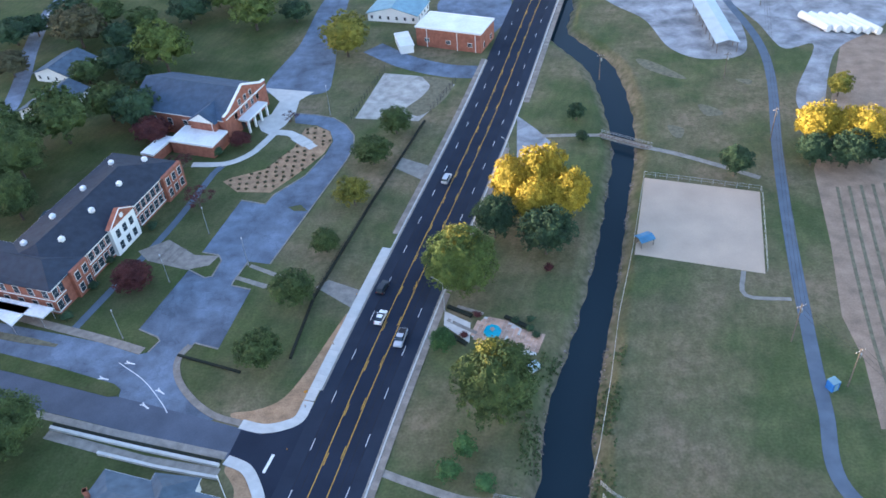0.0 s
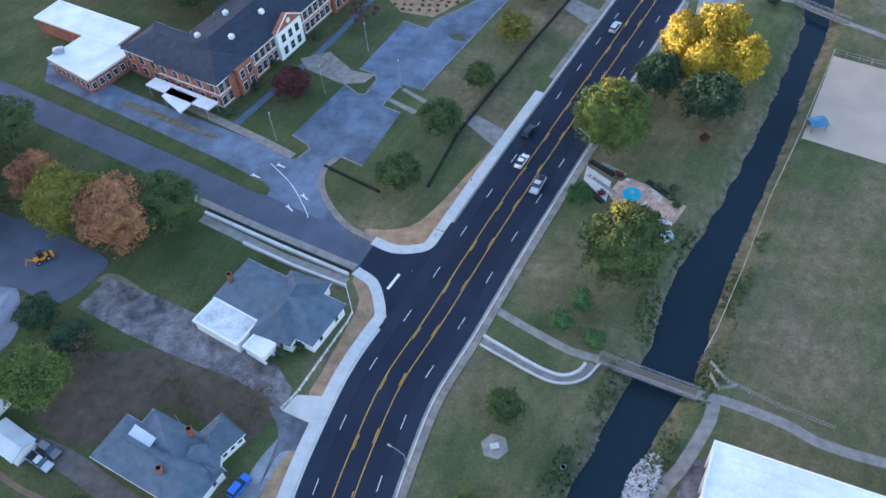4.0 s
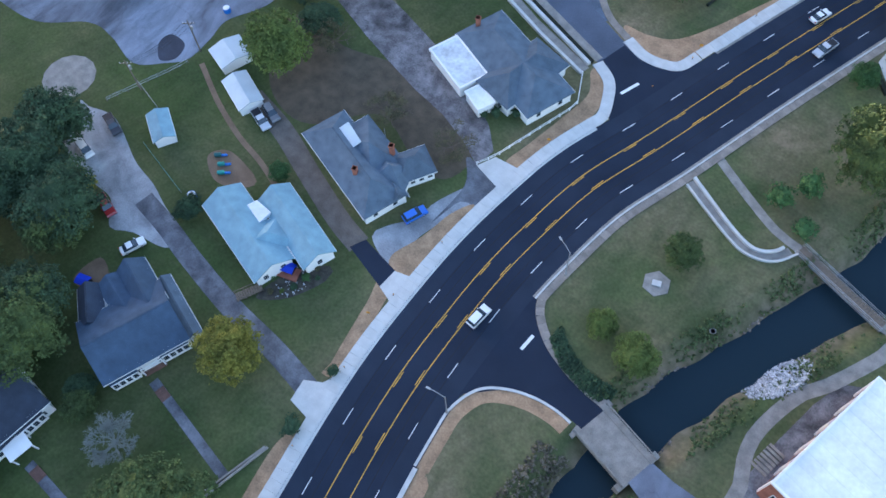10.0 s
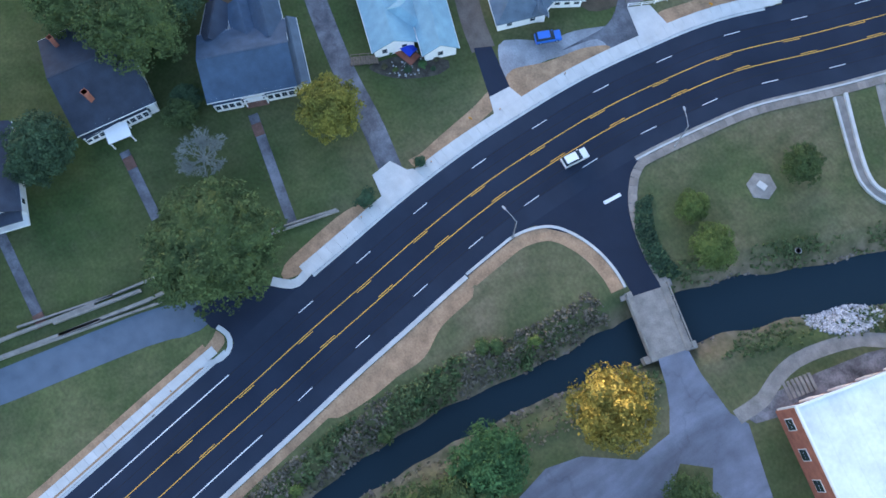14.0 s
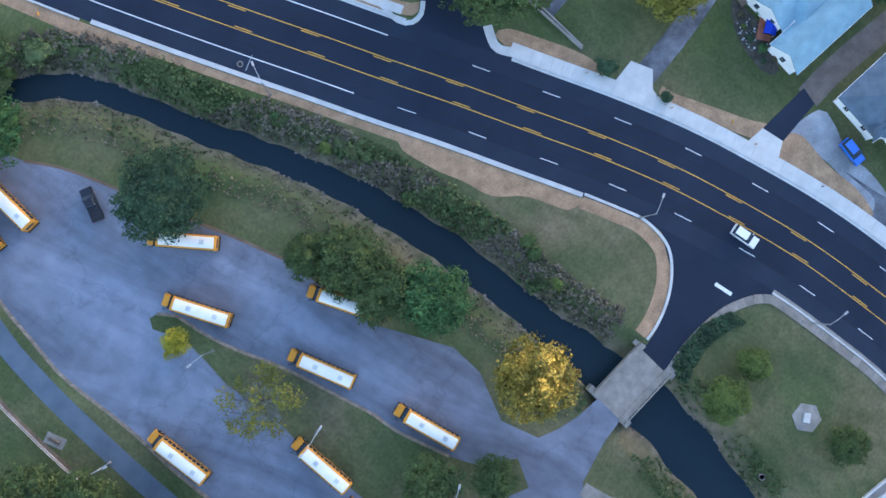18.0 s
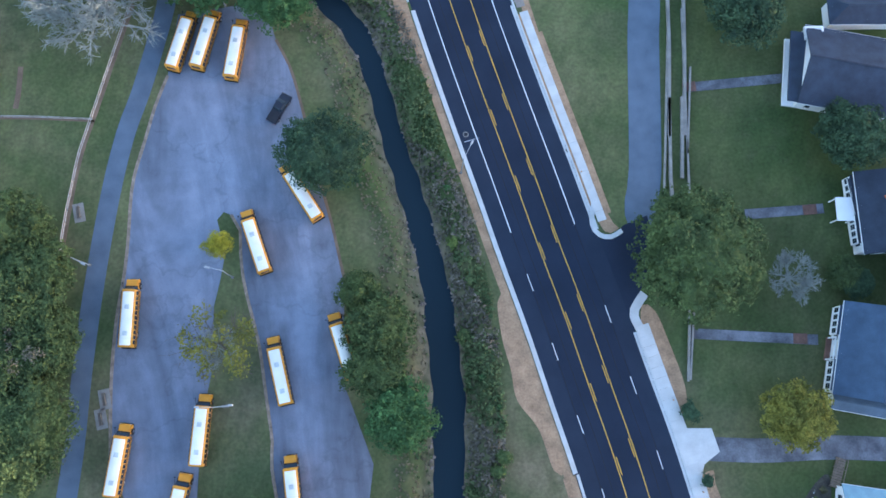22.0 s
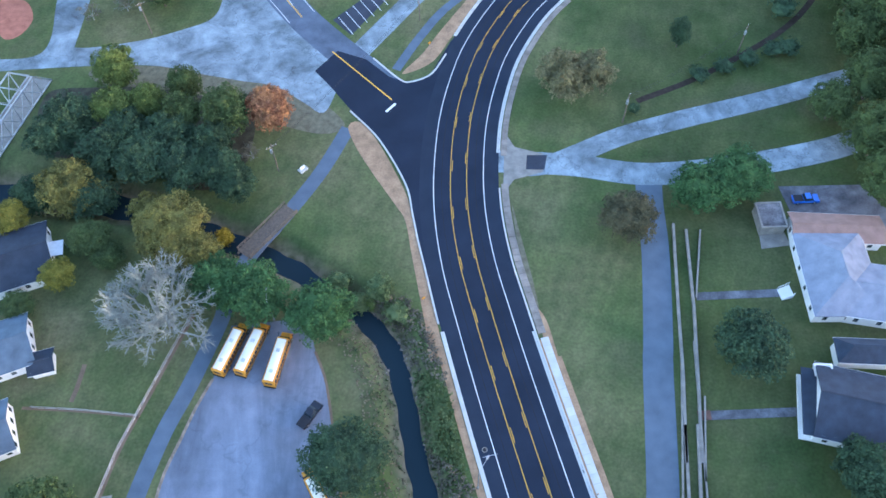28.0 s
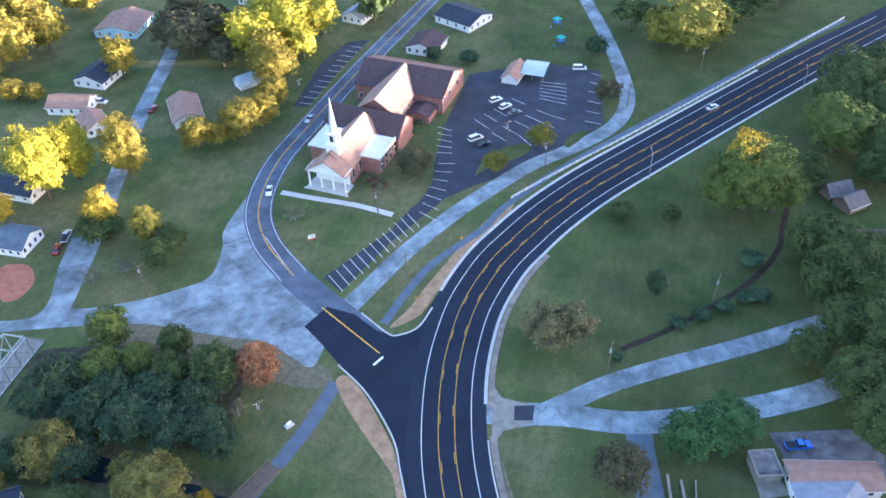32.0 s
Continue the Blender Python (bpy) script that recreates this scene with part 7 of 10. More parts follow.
def bus_model():
    """A yellow school bus with a white roof; the bonnet points to +x."""
    t = thing("school_bus", Matrix(), "yellow school bus with white roof parked on the lot", "bus", "parked school buses")
    bm = boxm(-5.4, 3.8, -1.2, 1.2, 0.55, 2.55, bevel=0.12)
    part("body", bm, M_BUSY, t, "yellow bus body")
    bm = bmesh.new()
    bmesh.ops.create_cone(bm, cap_ends=True, segments=24, radius1=1.13, radius2=1.13, depth=9.0, matrix=pose(-0.75, 0, 2.5, 0, 90, 0))
    bmesh.ops.scale(bm, vec=(1, 1, 0.42), space=pose(0, 0, -2.5), verts=bm.verts)
    part("roof_shoulder", bm, M_BUSY, t, "yellow roof shoulders")
    bm = bmesh.new()
    bmesh.ops.create_cone(bm, cap_ends=True, segments=24, radius1=0.98, radius2=0.98, depth=8.5, matrix=pose(-0.85, 0, 2.62, 0, 90, 0))
    bmesh.ops.scale(bm, vec=(1, 1, 0.42), space=pose(0, 0, -2.62), verts=bm.verts)
    part("roof", bm, M_BUSW, t, "white painted roof")
    part("roof_edge", boxm(-5.4, -4.95, -1.12, 1.12, 2.4, 2.88, bevel=0.18), M_BUSY, t, "yellow rear roof cap")
    part("roof_edge", boxm(3.3, 3.85, -1.1, 1.1, 2.4, 2.86, bevel=0.18), M_BUSY, t, "yellow front roof cap")
    for x in (-3.2, 1.0):
        part("roof_hatch", boxm(x - 0.36, x + 0.36, -0.36, 0.36, 2.95, 3.12, bevel=0.05), M_HATCH, t, "pale grey roof hatch")
    part("beacon", rodm((-4.4, 0, 3.0), (-4.4, 0, 3.16), 0.09, 0.07), M_WHITE, t)
    bm = shell([(4.1, 0.55), (4.1, 1.66), (4.9, 1.56), (5.4, 1.38), (5.62, 1.1), (5.62, 0.55)], 1.06, 0.22)
    part("bonnet", bm, M_BUSY, t)
    bm = bmesh.new()
    q = [bm.verts.new(w) for w in ((3.75, -1.06, 2.55), (3.75, 1.06, 2.55), (4.38, 1.0, 1.6), (4.38, -1.0, 1.6), (3.75, -1.06, 1.5), (3.75, 1.06, 1.5))]
    for f in ((0, 1, 2, 3), (0, 3, 4), (1, 5, 2), (3, 2, 5, 4)):
        bm.faces.new([q[k] for k in f])
    bmesh.ops.recalc_face_normals(bm, faces=bm.faces)
    part("windscreen", bm, M_GLASS, t)
    part("wiper_cowl", boxm(4.2, 4.5, -1.0, 1.0, 1.5, 1.68, bevel=0.04), M_BLACK, t)
    for s in (-1, 1):
        for i in range(11):
            x = -4.9 + i * 0.78
            part("side_window", boxm(x, x + 0.62, s * 1.2 - 0.045, s * 1.2 + 0.045, 1.62, 2.5), M_GLASS, t)
        for z in (0.9, 1.3, 1.65):
            part("rub_rail", boxm(-5.35, 3.8, s * 1.21 - 0.025, s * 1.21 + 0.025, z, z + 0.07), M_BLACK, t)
        part("mirror_arm", rodm((4.0, s * 1.05, 2.2), (4.9, s * 1.35, 1.9), 0.03), M_BLACK, t)
        part("mirror", boxm(4.85, 4.95, s * 1.35 - 0.12, s * 1.35 + 0.12, 1.7, 2.05), M_BLACK, t)
        part("headlight", boxm(5.5, 5.62, s * 0.7 - 0.15, s * 0.7 + 0.15, 0.85, 1.1), M_WHITE, t)
    part("bumper", boxm(5.5, 5.72, -1.05, 1.05, 0.45, 0.72, bevel=0.03), M_BLACK, t)
    part("bumper", boxm(-5.55, -5.38, -1.15, 1.15, 0.45, 0.72, bevel=0.03), M_BLACK, t)
    part("rear_window", boxm(-5.45, -5.38, -0.7, 0.7, 1.75, 2.4), M_GLASS, t)
    wheels(t, (-3.3, 4.55), 1.02, 0.48, 0.26)
    return t


bus = bus_model()
BUSES = [((27.9, -70.6), (31.2, -62.7)), ((24.0, -70.3), (27.5, -61.5)), ((19.6, -68.1), (22.1, -59.1)), ((22.2, -34.5), (20.2, -24.8)),
         ((20.1, -13.2), (19.1, -3.6)), ((10.0, -15.6), (8.5, -7.3)), ((16.7, -44.8), (10.6, -31.8)), ((41.4, -25.6), (42.5, -18.4)), ((31.6, -5.7), (33.4, 3.1)),
         ((44.3, -2.9), (45.8, 2.7)), ((19.4, 5.6), (19.5, 15.6)), ((35.8, 6.0), (37.4, 10.7))]
for i, (f, r) in enumerate(BUSES):
    a = heading(r, f)
    ux, uy = math.cos(radians(a)), math.sin(radians(a))
    if i == 6:  # its rear end shows, the front is under the tree
        cx, cy = r[0] + ux * 5.4, r[1] + uy * 5.4
    else:
        cx, cy = f[0] - ux * 5.2, f[1] - uy * 5.2
    m = pose(cx, cy, 0.035, 0, 0, a)
    if i == 0:
        bus.matrix_world = m
    else:
        copy_thing(bus, m)

SILVER, WHITE_P, BLACK_P, BLUE_P, RED_P, GREY_P = (0.45, 0.47, 0.5), (0.75, 0.75, 0.74), (0.004, 0.006, 0.014), (0.02, 0.13, 0.55), (0.3, 0.02, 0.02), (0.1, 0.105, 0.115)
# parked
car((15.0, -51.9), heading((16.4, -50.4), (13.8, -53.9)), "pickup", BLACK_P, "black pickup truck parked in the bus lot")
car((-53.1, 49.7), heading((-54.1, 48.1), (-52.5, 52.1)), "suv", BLUE_P, "bright blue car parked before a house")
car((-90.3, 48.3), heading((-93.4, 49.6), (-88.2, 47.8)), "pickup", SILVER, "silver pickup parked at a carport")
car((-89.7, 50.7), heading((-93.1, 52.1), (-87.9, 50.2)), "suv", GREY_P, "grey car parked at a carport")
car((-89.9, 14.4), heading((-91.5, 12.2), (-89.7, 17.0)), "sedan", WHITE_P, "white sedan parked on grass beside a drive")
car((-113.2, 23.2), heading((-117.0, 24.1), (-110.9, 22.7)), "van", WHITE_P, "white van parked on gravel")
car((-100.3, 17.2), heading((-104.4, 18.3), (-98.1, 16.6)), "pickup", RED_P, "dark red pickup under trees")
car((-113.1, 30.2), heading((-116.6, 31.3), (-111.1, 29.5)), "pickup", BLACK_P, "black pickup parked on gravel")
car((-87.6, -91.7), heading((-85.3, -92.4), (-91.0, -92.3)), "pickup", BLUE_P, "bright blue pickup on a house drive")
car((89.8, -253.0), heading((92.9, -255.5), (87.8, -254.1)), "van", WHITE_P, "white van parked at a bungalow")
car((82.4, -179.2), heading((83.1, -176.8), (82.7, -183.5)), "pickup", SILVER, "silver pickup parked on the side street")
car((70.8, -246.0), heading((72.2, -244.6), (70.5, -250.7)), "sedan", RED_P, "red car parked on the side street")
car((83.6, -174.0), heading((84.1, -172.7), (84.2, -177.4)), "sedan", RED_P, "red car parked on the side street")
for p, q, k, col in (((-42.0, -235.8), (-48.2, -238.8), "suv", WHITE_P), ((-44.7, -230.7), (-50.7, -234.7), "suv", WHITE_P), ((-48.4, -227.7), (-52.0, -229.0), "sedan", GREY_P), ((-32.9, -213.3), (-38.1, -215.9), "van", WHITE_P),
                     ((-36.1, -210.0), (-39.4, -211.8), "sedan", BLACK_P), ((-75.8, -255.6), (-79.9, -255.1), "van", WHITE_P), ((-59.5, -256.1), (-62.8, -257.3), "sedan", WHITE_P)):
    car(((p[0] + q[0]) / 2, (p[1] + q[1]) / 2), heading(p, q), k, col, "car parked in the church lot", "cars in the church lot")
car((-154.2, 327.7), heading((-155.0, 326.4), (-155.3, 333.3)), "suv", WHITE_P, "white car on the far side street")
# cars under way, each as it stands at one moment
car((1.7, 187.3), heading((0.6, 185.3), (3.0, 192.0)), "suv", SILVER, "silver car driving on the main road", "cars on the road")
car((-15.6, 144.3), heading((-16.6, 142.5), (-14.5, 147.9)), "suv", BLACK_P, "black car driving on the main road", "cars on the road")
car((-16.0, 134.2), heading((-17.0, 132.2), (-15.1, 137.7)), "sedan", WHITE_P, "white car driving on the main road", "cars on the road")
car((-11.5, 127.1), heading((-10.8, 130.4), (-12.3, 125.2)), "pickup", SILVER, "silver pickup driving on the main road", "cars on the road")
car((-32.1, 40.8), heading((-32.5, 38.4), (-32.0, 43.9)), "suv", WHITE_P, "white car driving on the main road", "cars on the road")
car((-115.4, -223.7), heading((-113.9, -223.8), (-118.5, -226.5)), "sedan", WHITE_P, "white car far along the main road", "cars on the road")
car((27.9, -194.1), heading((28.0, -197.7), (28.1, -192.7)), "sedan", WHITE_P, "white car on the church road", "cars on the road")
car((17.4, -232.8), heading((16.3, -236.5), (18.7, -231.5)), "sedan", SILVER, "silver car on the church road", "cars on the road")


# ---- single trees, by where they stand ----
# park strip between road and creek
trees([((3.1, 142.2), 9.0, 17)], "great", F_SPRING, "large round light green tree beside the road")
trees([((7.5, 103.5), 8.6, 20.5)], "great", F_GREEN, "large dense green tree beside the fountain")
# yellow-green crowns added inside the two green trees, in place of sun on their tops
trees([((6.9, 105.0), 4.4, 21.6)], "tall", F_LIME, "yellow-green crown added as the sunlit top of the fountain tree")
trees([((3.4, 143.6), 5.4, 18.2)], "tall", F_LIME, "yellow-green crown added as the sunlit top of the round tree")
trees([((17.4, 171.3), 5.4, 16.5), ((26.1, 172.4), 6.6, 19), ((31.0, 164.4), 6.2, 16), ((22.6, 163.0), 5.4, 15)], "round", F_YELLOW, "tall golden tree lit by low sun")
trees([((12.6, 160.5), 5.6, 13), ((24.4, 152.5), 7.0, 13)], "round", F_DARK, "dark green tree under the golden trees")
trees([((-2.3, 123.1), 2.9, 6)], "round", F_MID, "small round green tree by the walk")
trees([((-10.7, 70.6), 3.5, 6)], "round", F_GREEN, "round dark green shrub tree on the park lawn")
trees([((-14.5, 51.4), 2.9, 4.5), ((-7.3, 49.8), 3.9, 6)], "round", F_SPRING, "low spreading tree near the creek")
trees([((-2.8, 90.9), 3.0, 4.5), ((0.4, 95.9), 3.2, 5), ((3.7, 88.1), 2.6, 2.6)], "bush", F_MID, "green bush by the creek bank")
trees([((23.9, 146.1), 1.5, 2.4)], "bush", F_MAROON, "small brown shrub on the lawn")
trees([((78.9, 178.7), 4.6, 9.5), ((42.4, 213.8), 2.9, 6), ((41.9, 201.3), 1.9, 4)], "round", F_DARK, "compact dark green tree by the ball field")
# school lawn
trees([((-36.5, 141.9), 5.6, 9), ((-41.6, 123.2), 5.4, 9), ((-29.9, 159.9), 3.8, 7), ((-12.0, 214.3), 5.4, 9), ((-18.6, 198.6), 6.0, 9)], "round", F_GREEN, "round green tree on the school lawn", "lawn trees")
trees([((-23.5, 179.2), 5.2, 8.5)], "open", F_LIME, "thin yellow-green tree on the school lawn", "lawn trees")
trees([((-29.1, 269.5), 9.0, 17)], "tall", F_LIME, "large yellowing tree behind the school")
trees([((-59.3, 214.1), 3.4, 5), ((-86.6, 219.9), 6, 9), ((-76.3, 152.4), 5.2, 7)], "round", F_MAROON, "dark red ornamental tree by the school", "red trees")
trees([((-66.3, 183.9), 5.0, 7), ((-74.7, 202.4), 4.5, 7), ((-45.2, 227.0), 2.6, 4)], "sparse", F_MAROON, "thin reddish tree by the school", "red trees")
trees([((-114.5, 224.2), 9.8, 19.5), ((-119.3, 263.6), 6.6, 9.5), ((-104.0, 236.0), 8.0, 14), ((-131.0, 219.0), 9.0, 17), ((-126.9, 312.3), 9, 13), ((-109.3, 303.5), 7, 11), ((-121.4, 191.4), 7, 10)], "round", F_GREEN, "broad green tree behind the school", "trees behind the school")
trees([((-93.3, 229.7), 7.4, 15), ((-112.0, 272.0), 7.0, 9), ((-103.0, 262.0), 6.0, 8), ((-159.0, 302.7), 8, 11)], "round", F_DARK, "dark green tree behind the school", "trees behind the school")
trees([((-122.2, 205.3), 9.8, 19.5), ((-115.5, 184.7), 6.0, 15), ((-134.0, 199.0), 9.0, 17)], "tall", F_GREEN, "tall dark green tree behind the school", "trees behind the school")
trees([((-92.5, 267.4), 10.6, 20), ((-65.4, 298.7), 10.4, 15), ((-78.0, 318.0), 10, 14)], "open", F_SPRING, "broad grey-green tree on the far lawn", "far trees")
trees([((-131.0, 294.9), 10.2, 17), ((-150.1, 274.6), 7, 10)], "round", F_BROWN, "broad olive tree by the far street", "far trees")
trees([((-93.0, 310.0), 9.0, 12), ((-104.9, 278.0), 6.0, 9), ((-115.2, 291.6), 7.0, 10), ((-142.3, 319.0), 8.0, 11), ((-152.8, 309.0), 6.0, 9), ((-50.4, 303.0), 6.0, 9), ((-76.0, 330.0), 10, 13), ((-60.0, 338.0), 9, 12)], "round", F_DARK, "dark green tree beyond the far lawn", "far trees")
trees([((-101.6, 245.5), 4.0, 7)], "sparse", F_ORANGE, "thin orange tree behind the auditorium", "far trees")
trees([((-85.2, 162.7), 1.6, 2.2), ((-77.4, 175.8), 1.8, 2.4), ((-81.0, 175.0), 1.4, 2), ((-86.8, 153.2), 1.8, 2.2), ((-89.8, 142.6), 1.8, 2.4), ((-65.8, 210.3), 2.2, 2.8)], "bush", F_DARK, "clipped dark shrub along the school wall", "school shrubs")
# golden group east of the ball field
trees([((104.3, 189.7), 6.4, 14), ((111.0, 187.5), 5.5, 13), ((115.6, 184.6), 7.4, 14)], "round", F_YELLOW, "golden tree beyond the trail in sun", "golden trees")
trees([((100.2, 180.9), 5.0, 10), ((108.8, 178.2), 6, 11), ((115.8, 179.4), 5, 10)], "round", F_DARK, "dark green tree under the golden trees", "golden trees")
trees([((122.3, 215.6), 4.0, 8)], "round", F_LIME, "yellowing tree at the field's edge")
# big trees west
trees([((-97.4, 101.2), 9.6, 14.5)], "round", F_ORANGE, "orange maple in full autumn colour")
trees([((-90.3, 105.4), 6.0, 10)], "round", F_GREEN, "green tree beside an orange maple")
trees([((-111.2, 102.8), 8.8, 15)], "round", F_LIME, "large yellow-green tree beside the yard")
trees([((-122.4, 109.5), 6.0, 13)], "round", F_ORANGE, "red-orange tree behind the yard")
trees([((-90.3, 105.8), 8.2, 13)], "round", F_GREEN, "large green tree by the side street")
trees([((-145.0, 113.5), 11, 17), ((-150.8, 102.8), 10, 15), ((-140.2, 124.9), 9, 14), ((-167.4, 125.4), 12, 17), ((-132.6, 101.1), 7, 11)], "open", F_GREEN, "big grey-green tree at the edge of the yard", "yard trees")
trees([((-96.5, 61.4), 7.0, 12)], "round", F_SPRING, "rounded bright green tree behind sheds")
trees([((-105.5, 76.7), 4.2, 7), ((-96.3, 72.9), 4.5, 5)], "round", F_DARK, "dark scrubby tree beside the yard")
trees([((-70.0, 64.4), 5.0, 7), ((-56.1, 64.8), 4.6, 6), ((-91.2, 70.7), 5, 6)], "sparse", F_BROWN, "thin brownish scrub tree behind the houses", "scrub trees")
trees([((-78.4, 41.4), 2.2, 4)], "round", F_MID, "small green tree beside a drive")
trees([((-86.5, 26.0), 2.6, 4)], "round", F_DARK, "small dark tree behind a house")
trees([((-54.6, 76.5), 1.3, 1.8), ((-51.3, 78.7), 1.3, 1.8), ((-56.3, 74.9), 1.1, 1.6), ((-67.1, 90.5), 1, 1.5)], "bush", F_DARK, "clipped shrub against a house wall", "house shrubs")
trees([((-60.1, 10.6), 5.8, 9)], "round", F_LIME, "round yellow-green tree on a front lawn")
trees([((-49.4, -17.0), 10.8, 12.5)], "great", F_GREEN, "very large spreading oak at the street corner")
trees([((-90.6, -9.2), 9.8, 15)], "great", F_GREEN, "very large green tree beside dark-roofed houses", "backyard trees")
trees([((-105.0, -7.8), 8, 14), ((-114.8, -10.8), 9, 15), ((-101.7, -16.1), 8, 13), ((-101.1, 8.3), 6, 11)], "round", F_GREEN, "large dark green tree behind houses", "backyard trees")
trees([((-126.0, 5.9), 9, 14), ((-116.4, 7.8), 8, 12), ((-118.6, 22.7), 7, 12), ((-103.1, 12.1), 8, 13), ((-115.5, 13.9), 9, 14), ((-147.8, 57.0), 6, 10), ((-92.8, -4.7), 8, 13)], "round", F_DARK, "dark green tree along the gravel drive", "backyard trees")
trees([((-103.6, 10.5), 5.5, 10), ((-106.0, 16.0), 4, 8)], "open", F_LIME, "yellowing tree by the gravel drive", "backyard trees")
trees([((-75.8, -8.6), 2.4, 4), ((-76.3, -9.3), 2.6, 4), ((-78.3, -31.9), 4, 8), ((-78.2, -35.6), 4, 8)], "round", F_DARK, "dark evergreen shrub beside a porch")
trees([((-44.6, 7.6), 2.0, 2.4), ((-45.5, 18.7), 1.3, 1.6), ((-87.7, 24.1), 1.6, 2.5)], "bush", F_DARK, "dark bush at a drive's edge", "drive bushes")
# bus lot and creek
trees([((8.0, -41.9), 7.6, 11)], "round", F_DARK, "green tree overhanging a parked bus", "lot trees")
trees([((3.1, -12.5), 5.7, 10), ((5.3, -18.4), 3.9, 8), ((4.5, -6.0), 5.4, 9)], "round", F_GREEN, "full green tree on the creek side of the lot", "lot trees")
trees([((1.6, 1.7), 6.0, 9.5)], "round", F_MID, "bright green tree on the creek side of the lot", "lot trees")
# sunlit gold is coloured into this crown in patches
trees([((4.4, 20.9), 6.5, 13.6)], "round", F_SUNGOLD, "olive tree beside the bridge with sunlight put into its leaves as gold")
trees([((27.0, -29.6), 2.5, 4.5)], "open", F_BRIGHT, "small yellow-green young tree on the island")
trees([((28.4, -13.8), 7.0, 9)], "sparse", F_LIME, "half-bare spreading tree on the island", "island trees")
trees([((26.9, 15.7), 5.4, 8), ((21.3, 23.8), 4, 6)], "open", F_GREEN, "olive green tree at the end of the island", "island trees")
trees([((25.2, -75.7), 6.8, 10), ((12.8, -70.2), 6.6, 10), ((32.5, -79.0), 6, 9)], "round", F_MID, "green tree behind parked buses", "creek trees")
trees([((1.7, -76.7), 3.6, 4.5), ((6.4, -75.3), 3.2, 4), ((-1.5, -71.3), 3.0, 3.6), ((9.8, -79.6), 3.2, 4)], "bush", F_WEED, "tall bank thicket above the creek", "bank thickets")
trees([((58.5, -35.5), 7, 11), ((54.7, -28.6), 6, 10), ((59.9, -24.4), 7.5, 11), ((54.3, -18.5), 5.5, 9), ((61.2, -14.7), 7, 11), ((57.3, -5.7), 8, 11), ((60.1, -0.9), 7, 11), ((56.1, -26.4), 7, 11), ((54.9, -16.2), 6, 9), ((63.8, -23.3), 7, 11), ((66.3, -22.1), 9, 13)], "round", F_GREEN, "dense green tree along the trail fence", "trail trees")
trees([((58.1, -15.1), 5.0, 11), ((59.9, -9.3), 4.5, 10), ((59.9, -17.7), 4.6, 10)], "sparse", F_GREY, "bare grey branches above the trail trees", "trail trees")
# woods by the truss bridge
W1 = [((60.4, -136.6), 5.6, 11.5), ((58.7, -124.4), 5.5, 10.6), ((51.4, -125.0), 4.4, 11), ((43.8, -121.2), 4.6, 11), ((33.7, -120.8), 6.0, 12.5), ((44.0, -130.4), 4.2, 10.5)]
trees(W1[:3], "round", F_SPRING, "light green tree in the creek woods", "creek woods")
trees(W1[3:], "round", F_GREEN, "green tree in the creek woods", "creek woods")
trees([((67.6, -121.8), 6.5, 11), ((71.1, -118.1), 6, 10), ((59.2, -112.4), 6, 10), ((50.4, -110.1), 7, 10), ((41.8, -107.9), 6.5, 10), ((34.4, -105.8), 5.5, 10), ((46.3, -116.1), 6, 10), ((30.6, -102.4), 4.5, 9), ((61.3, -103.4), 6, 10), ((55.1, -118.4), 5.5, 10), ((36.2, -113.6), 5, 10), ((73.3, -104.4), 5, 10)], "round", F_DARK, "dark shaded tree in the creek woods", "creek woods")
trees([((24.4, -121.7), 5.4, 11)], "round", F_ORANGE, "small orange maple at the woods' edge")
trees([((66.0, -104.6), 7.2, 12.5), ((42.2, -91.0), 7.8, 12.5), ((37.2, -85.5), 5.0, 9.5), ((48.5, -98.3), 5, 9.0)], "round", F_OLIVE, "yellowing olive tree in the creek woods", "creek woods")
trees([((76.9, -97.7), 4.2, 7), ((64.5, -83.3), 3.6, 7)], "round", F_LIME, "small yellow-green tree by a cottage")
trees([((33.5, -92.2), 2.0, 5)], "round", F_YELLOW, "small golden tree in the woods")
trees([((59.3, -91.5), 4.5, 7), ((55.7, -87.8), 3.5, 5), ((71.4, -77.5), 3.5, 5)], "round", F_GREEN, "green tree beside the cottages", "creek woods")
trees([((28.6, -112.5), 2.8, 4)], "sparse", F_GREY, "thin grey shrub at the lawn's edge")
# right of the road, south
trees([((-40.8, -124.8), 6.6, 13), ((-47.6, -126.0), 5.6, 11.5)], "open", F_PALE, "thin yellowing green tree beside the road")
trees([((-71.0, -138.5), 3.0, 9)], "tall", F_DARK, "small upright green tree on the lawn")
trees([((-98.6, -147.2), 3.8, 4.8), ((-96.5, -134.4), 3.2, 3.8), ((-92.9, -134.2), 3.0, 3.6), ((-86.4, -132.0), 2.8, 3.2), ((-80.0, -129.8), 2.8, 3.2), ((-73.7, -127.6), 2.8, 3.4), ((-56.9, -119.2), 1.6, 2)], "bush", F_DARK, "rounded dark bushes along the drainage ditch", "ditch bushes")
trees([((-64.8, -93.8), 6.0, 8.2), ((-74.3, -96.7), 6.6, 8.2), ((-69.3, -95.2), 6, 8.2)], "round", F_MID, "dense dark green evergreen clump")
trees([((-48.9, -87.3), 6.2, 9.5)], "round", F_BROWN, "rounded olive brown tree on the lawn")
trees([((-65.7, -57.6), 7.2, 10)], "round", F_DARK, "rounded dark green tree on a front lawn")
trees([((-79.6, -33.1), 6, 10)], "round", F_DARK, "dark green tree beside a house")
trees([((-73.9, -11.0), 3, 5)], "round", F_GREEN, "evergreen shrub beside a house")
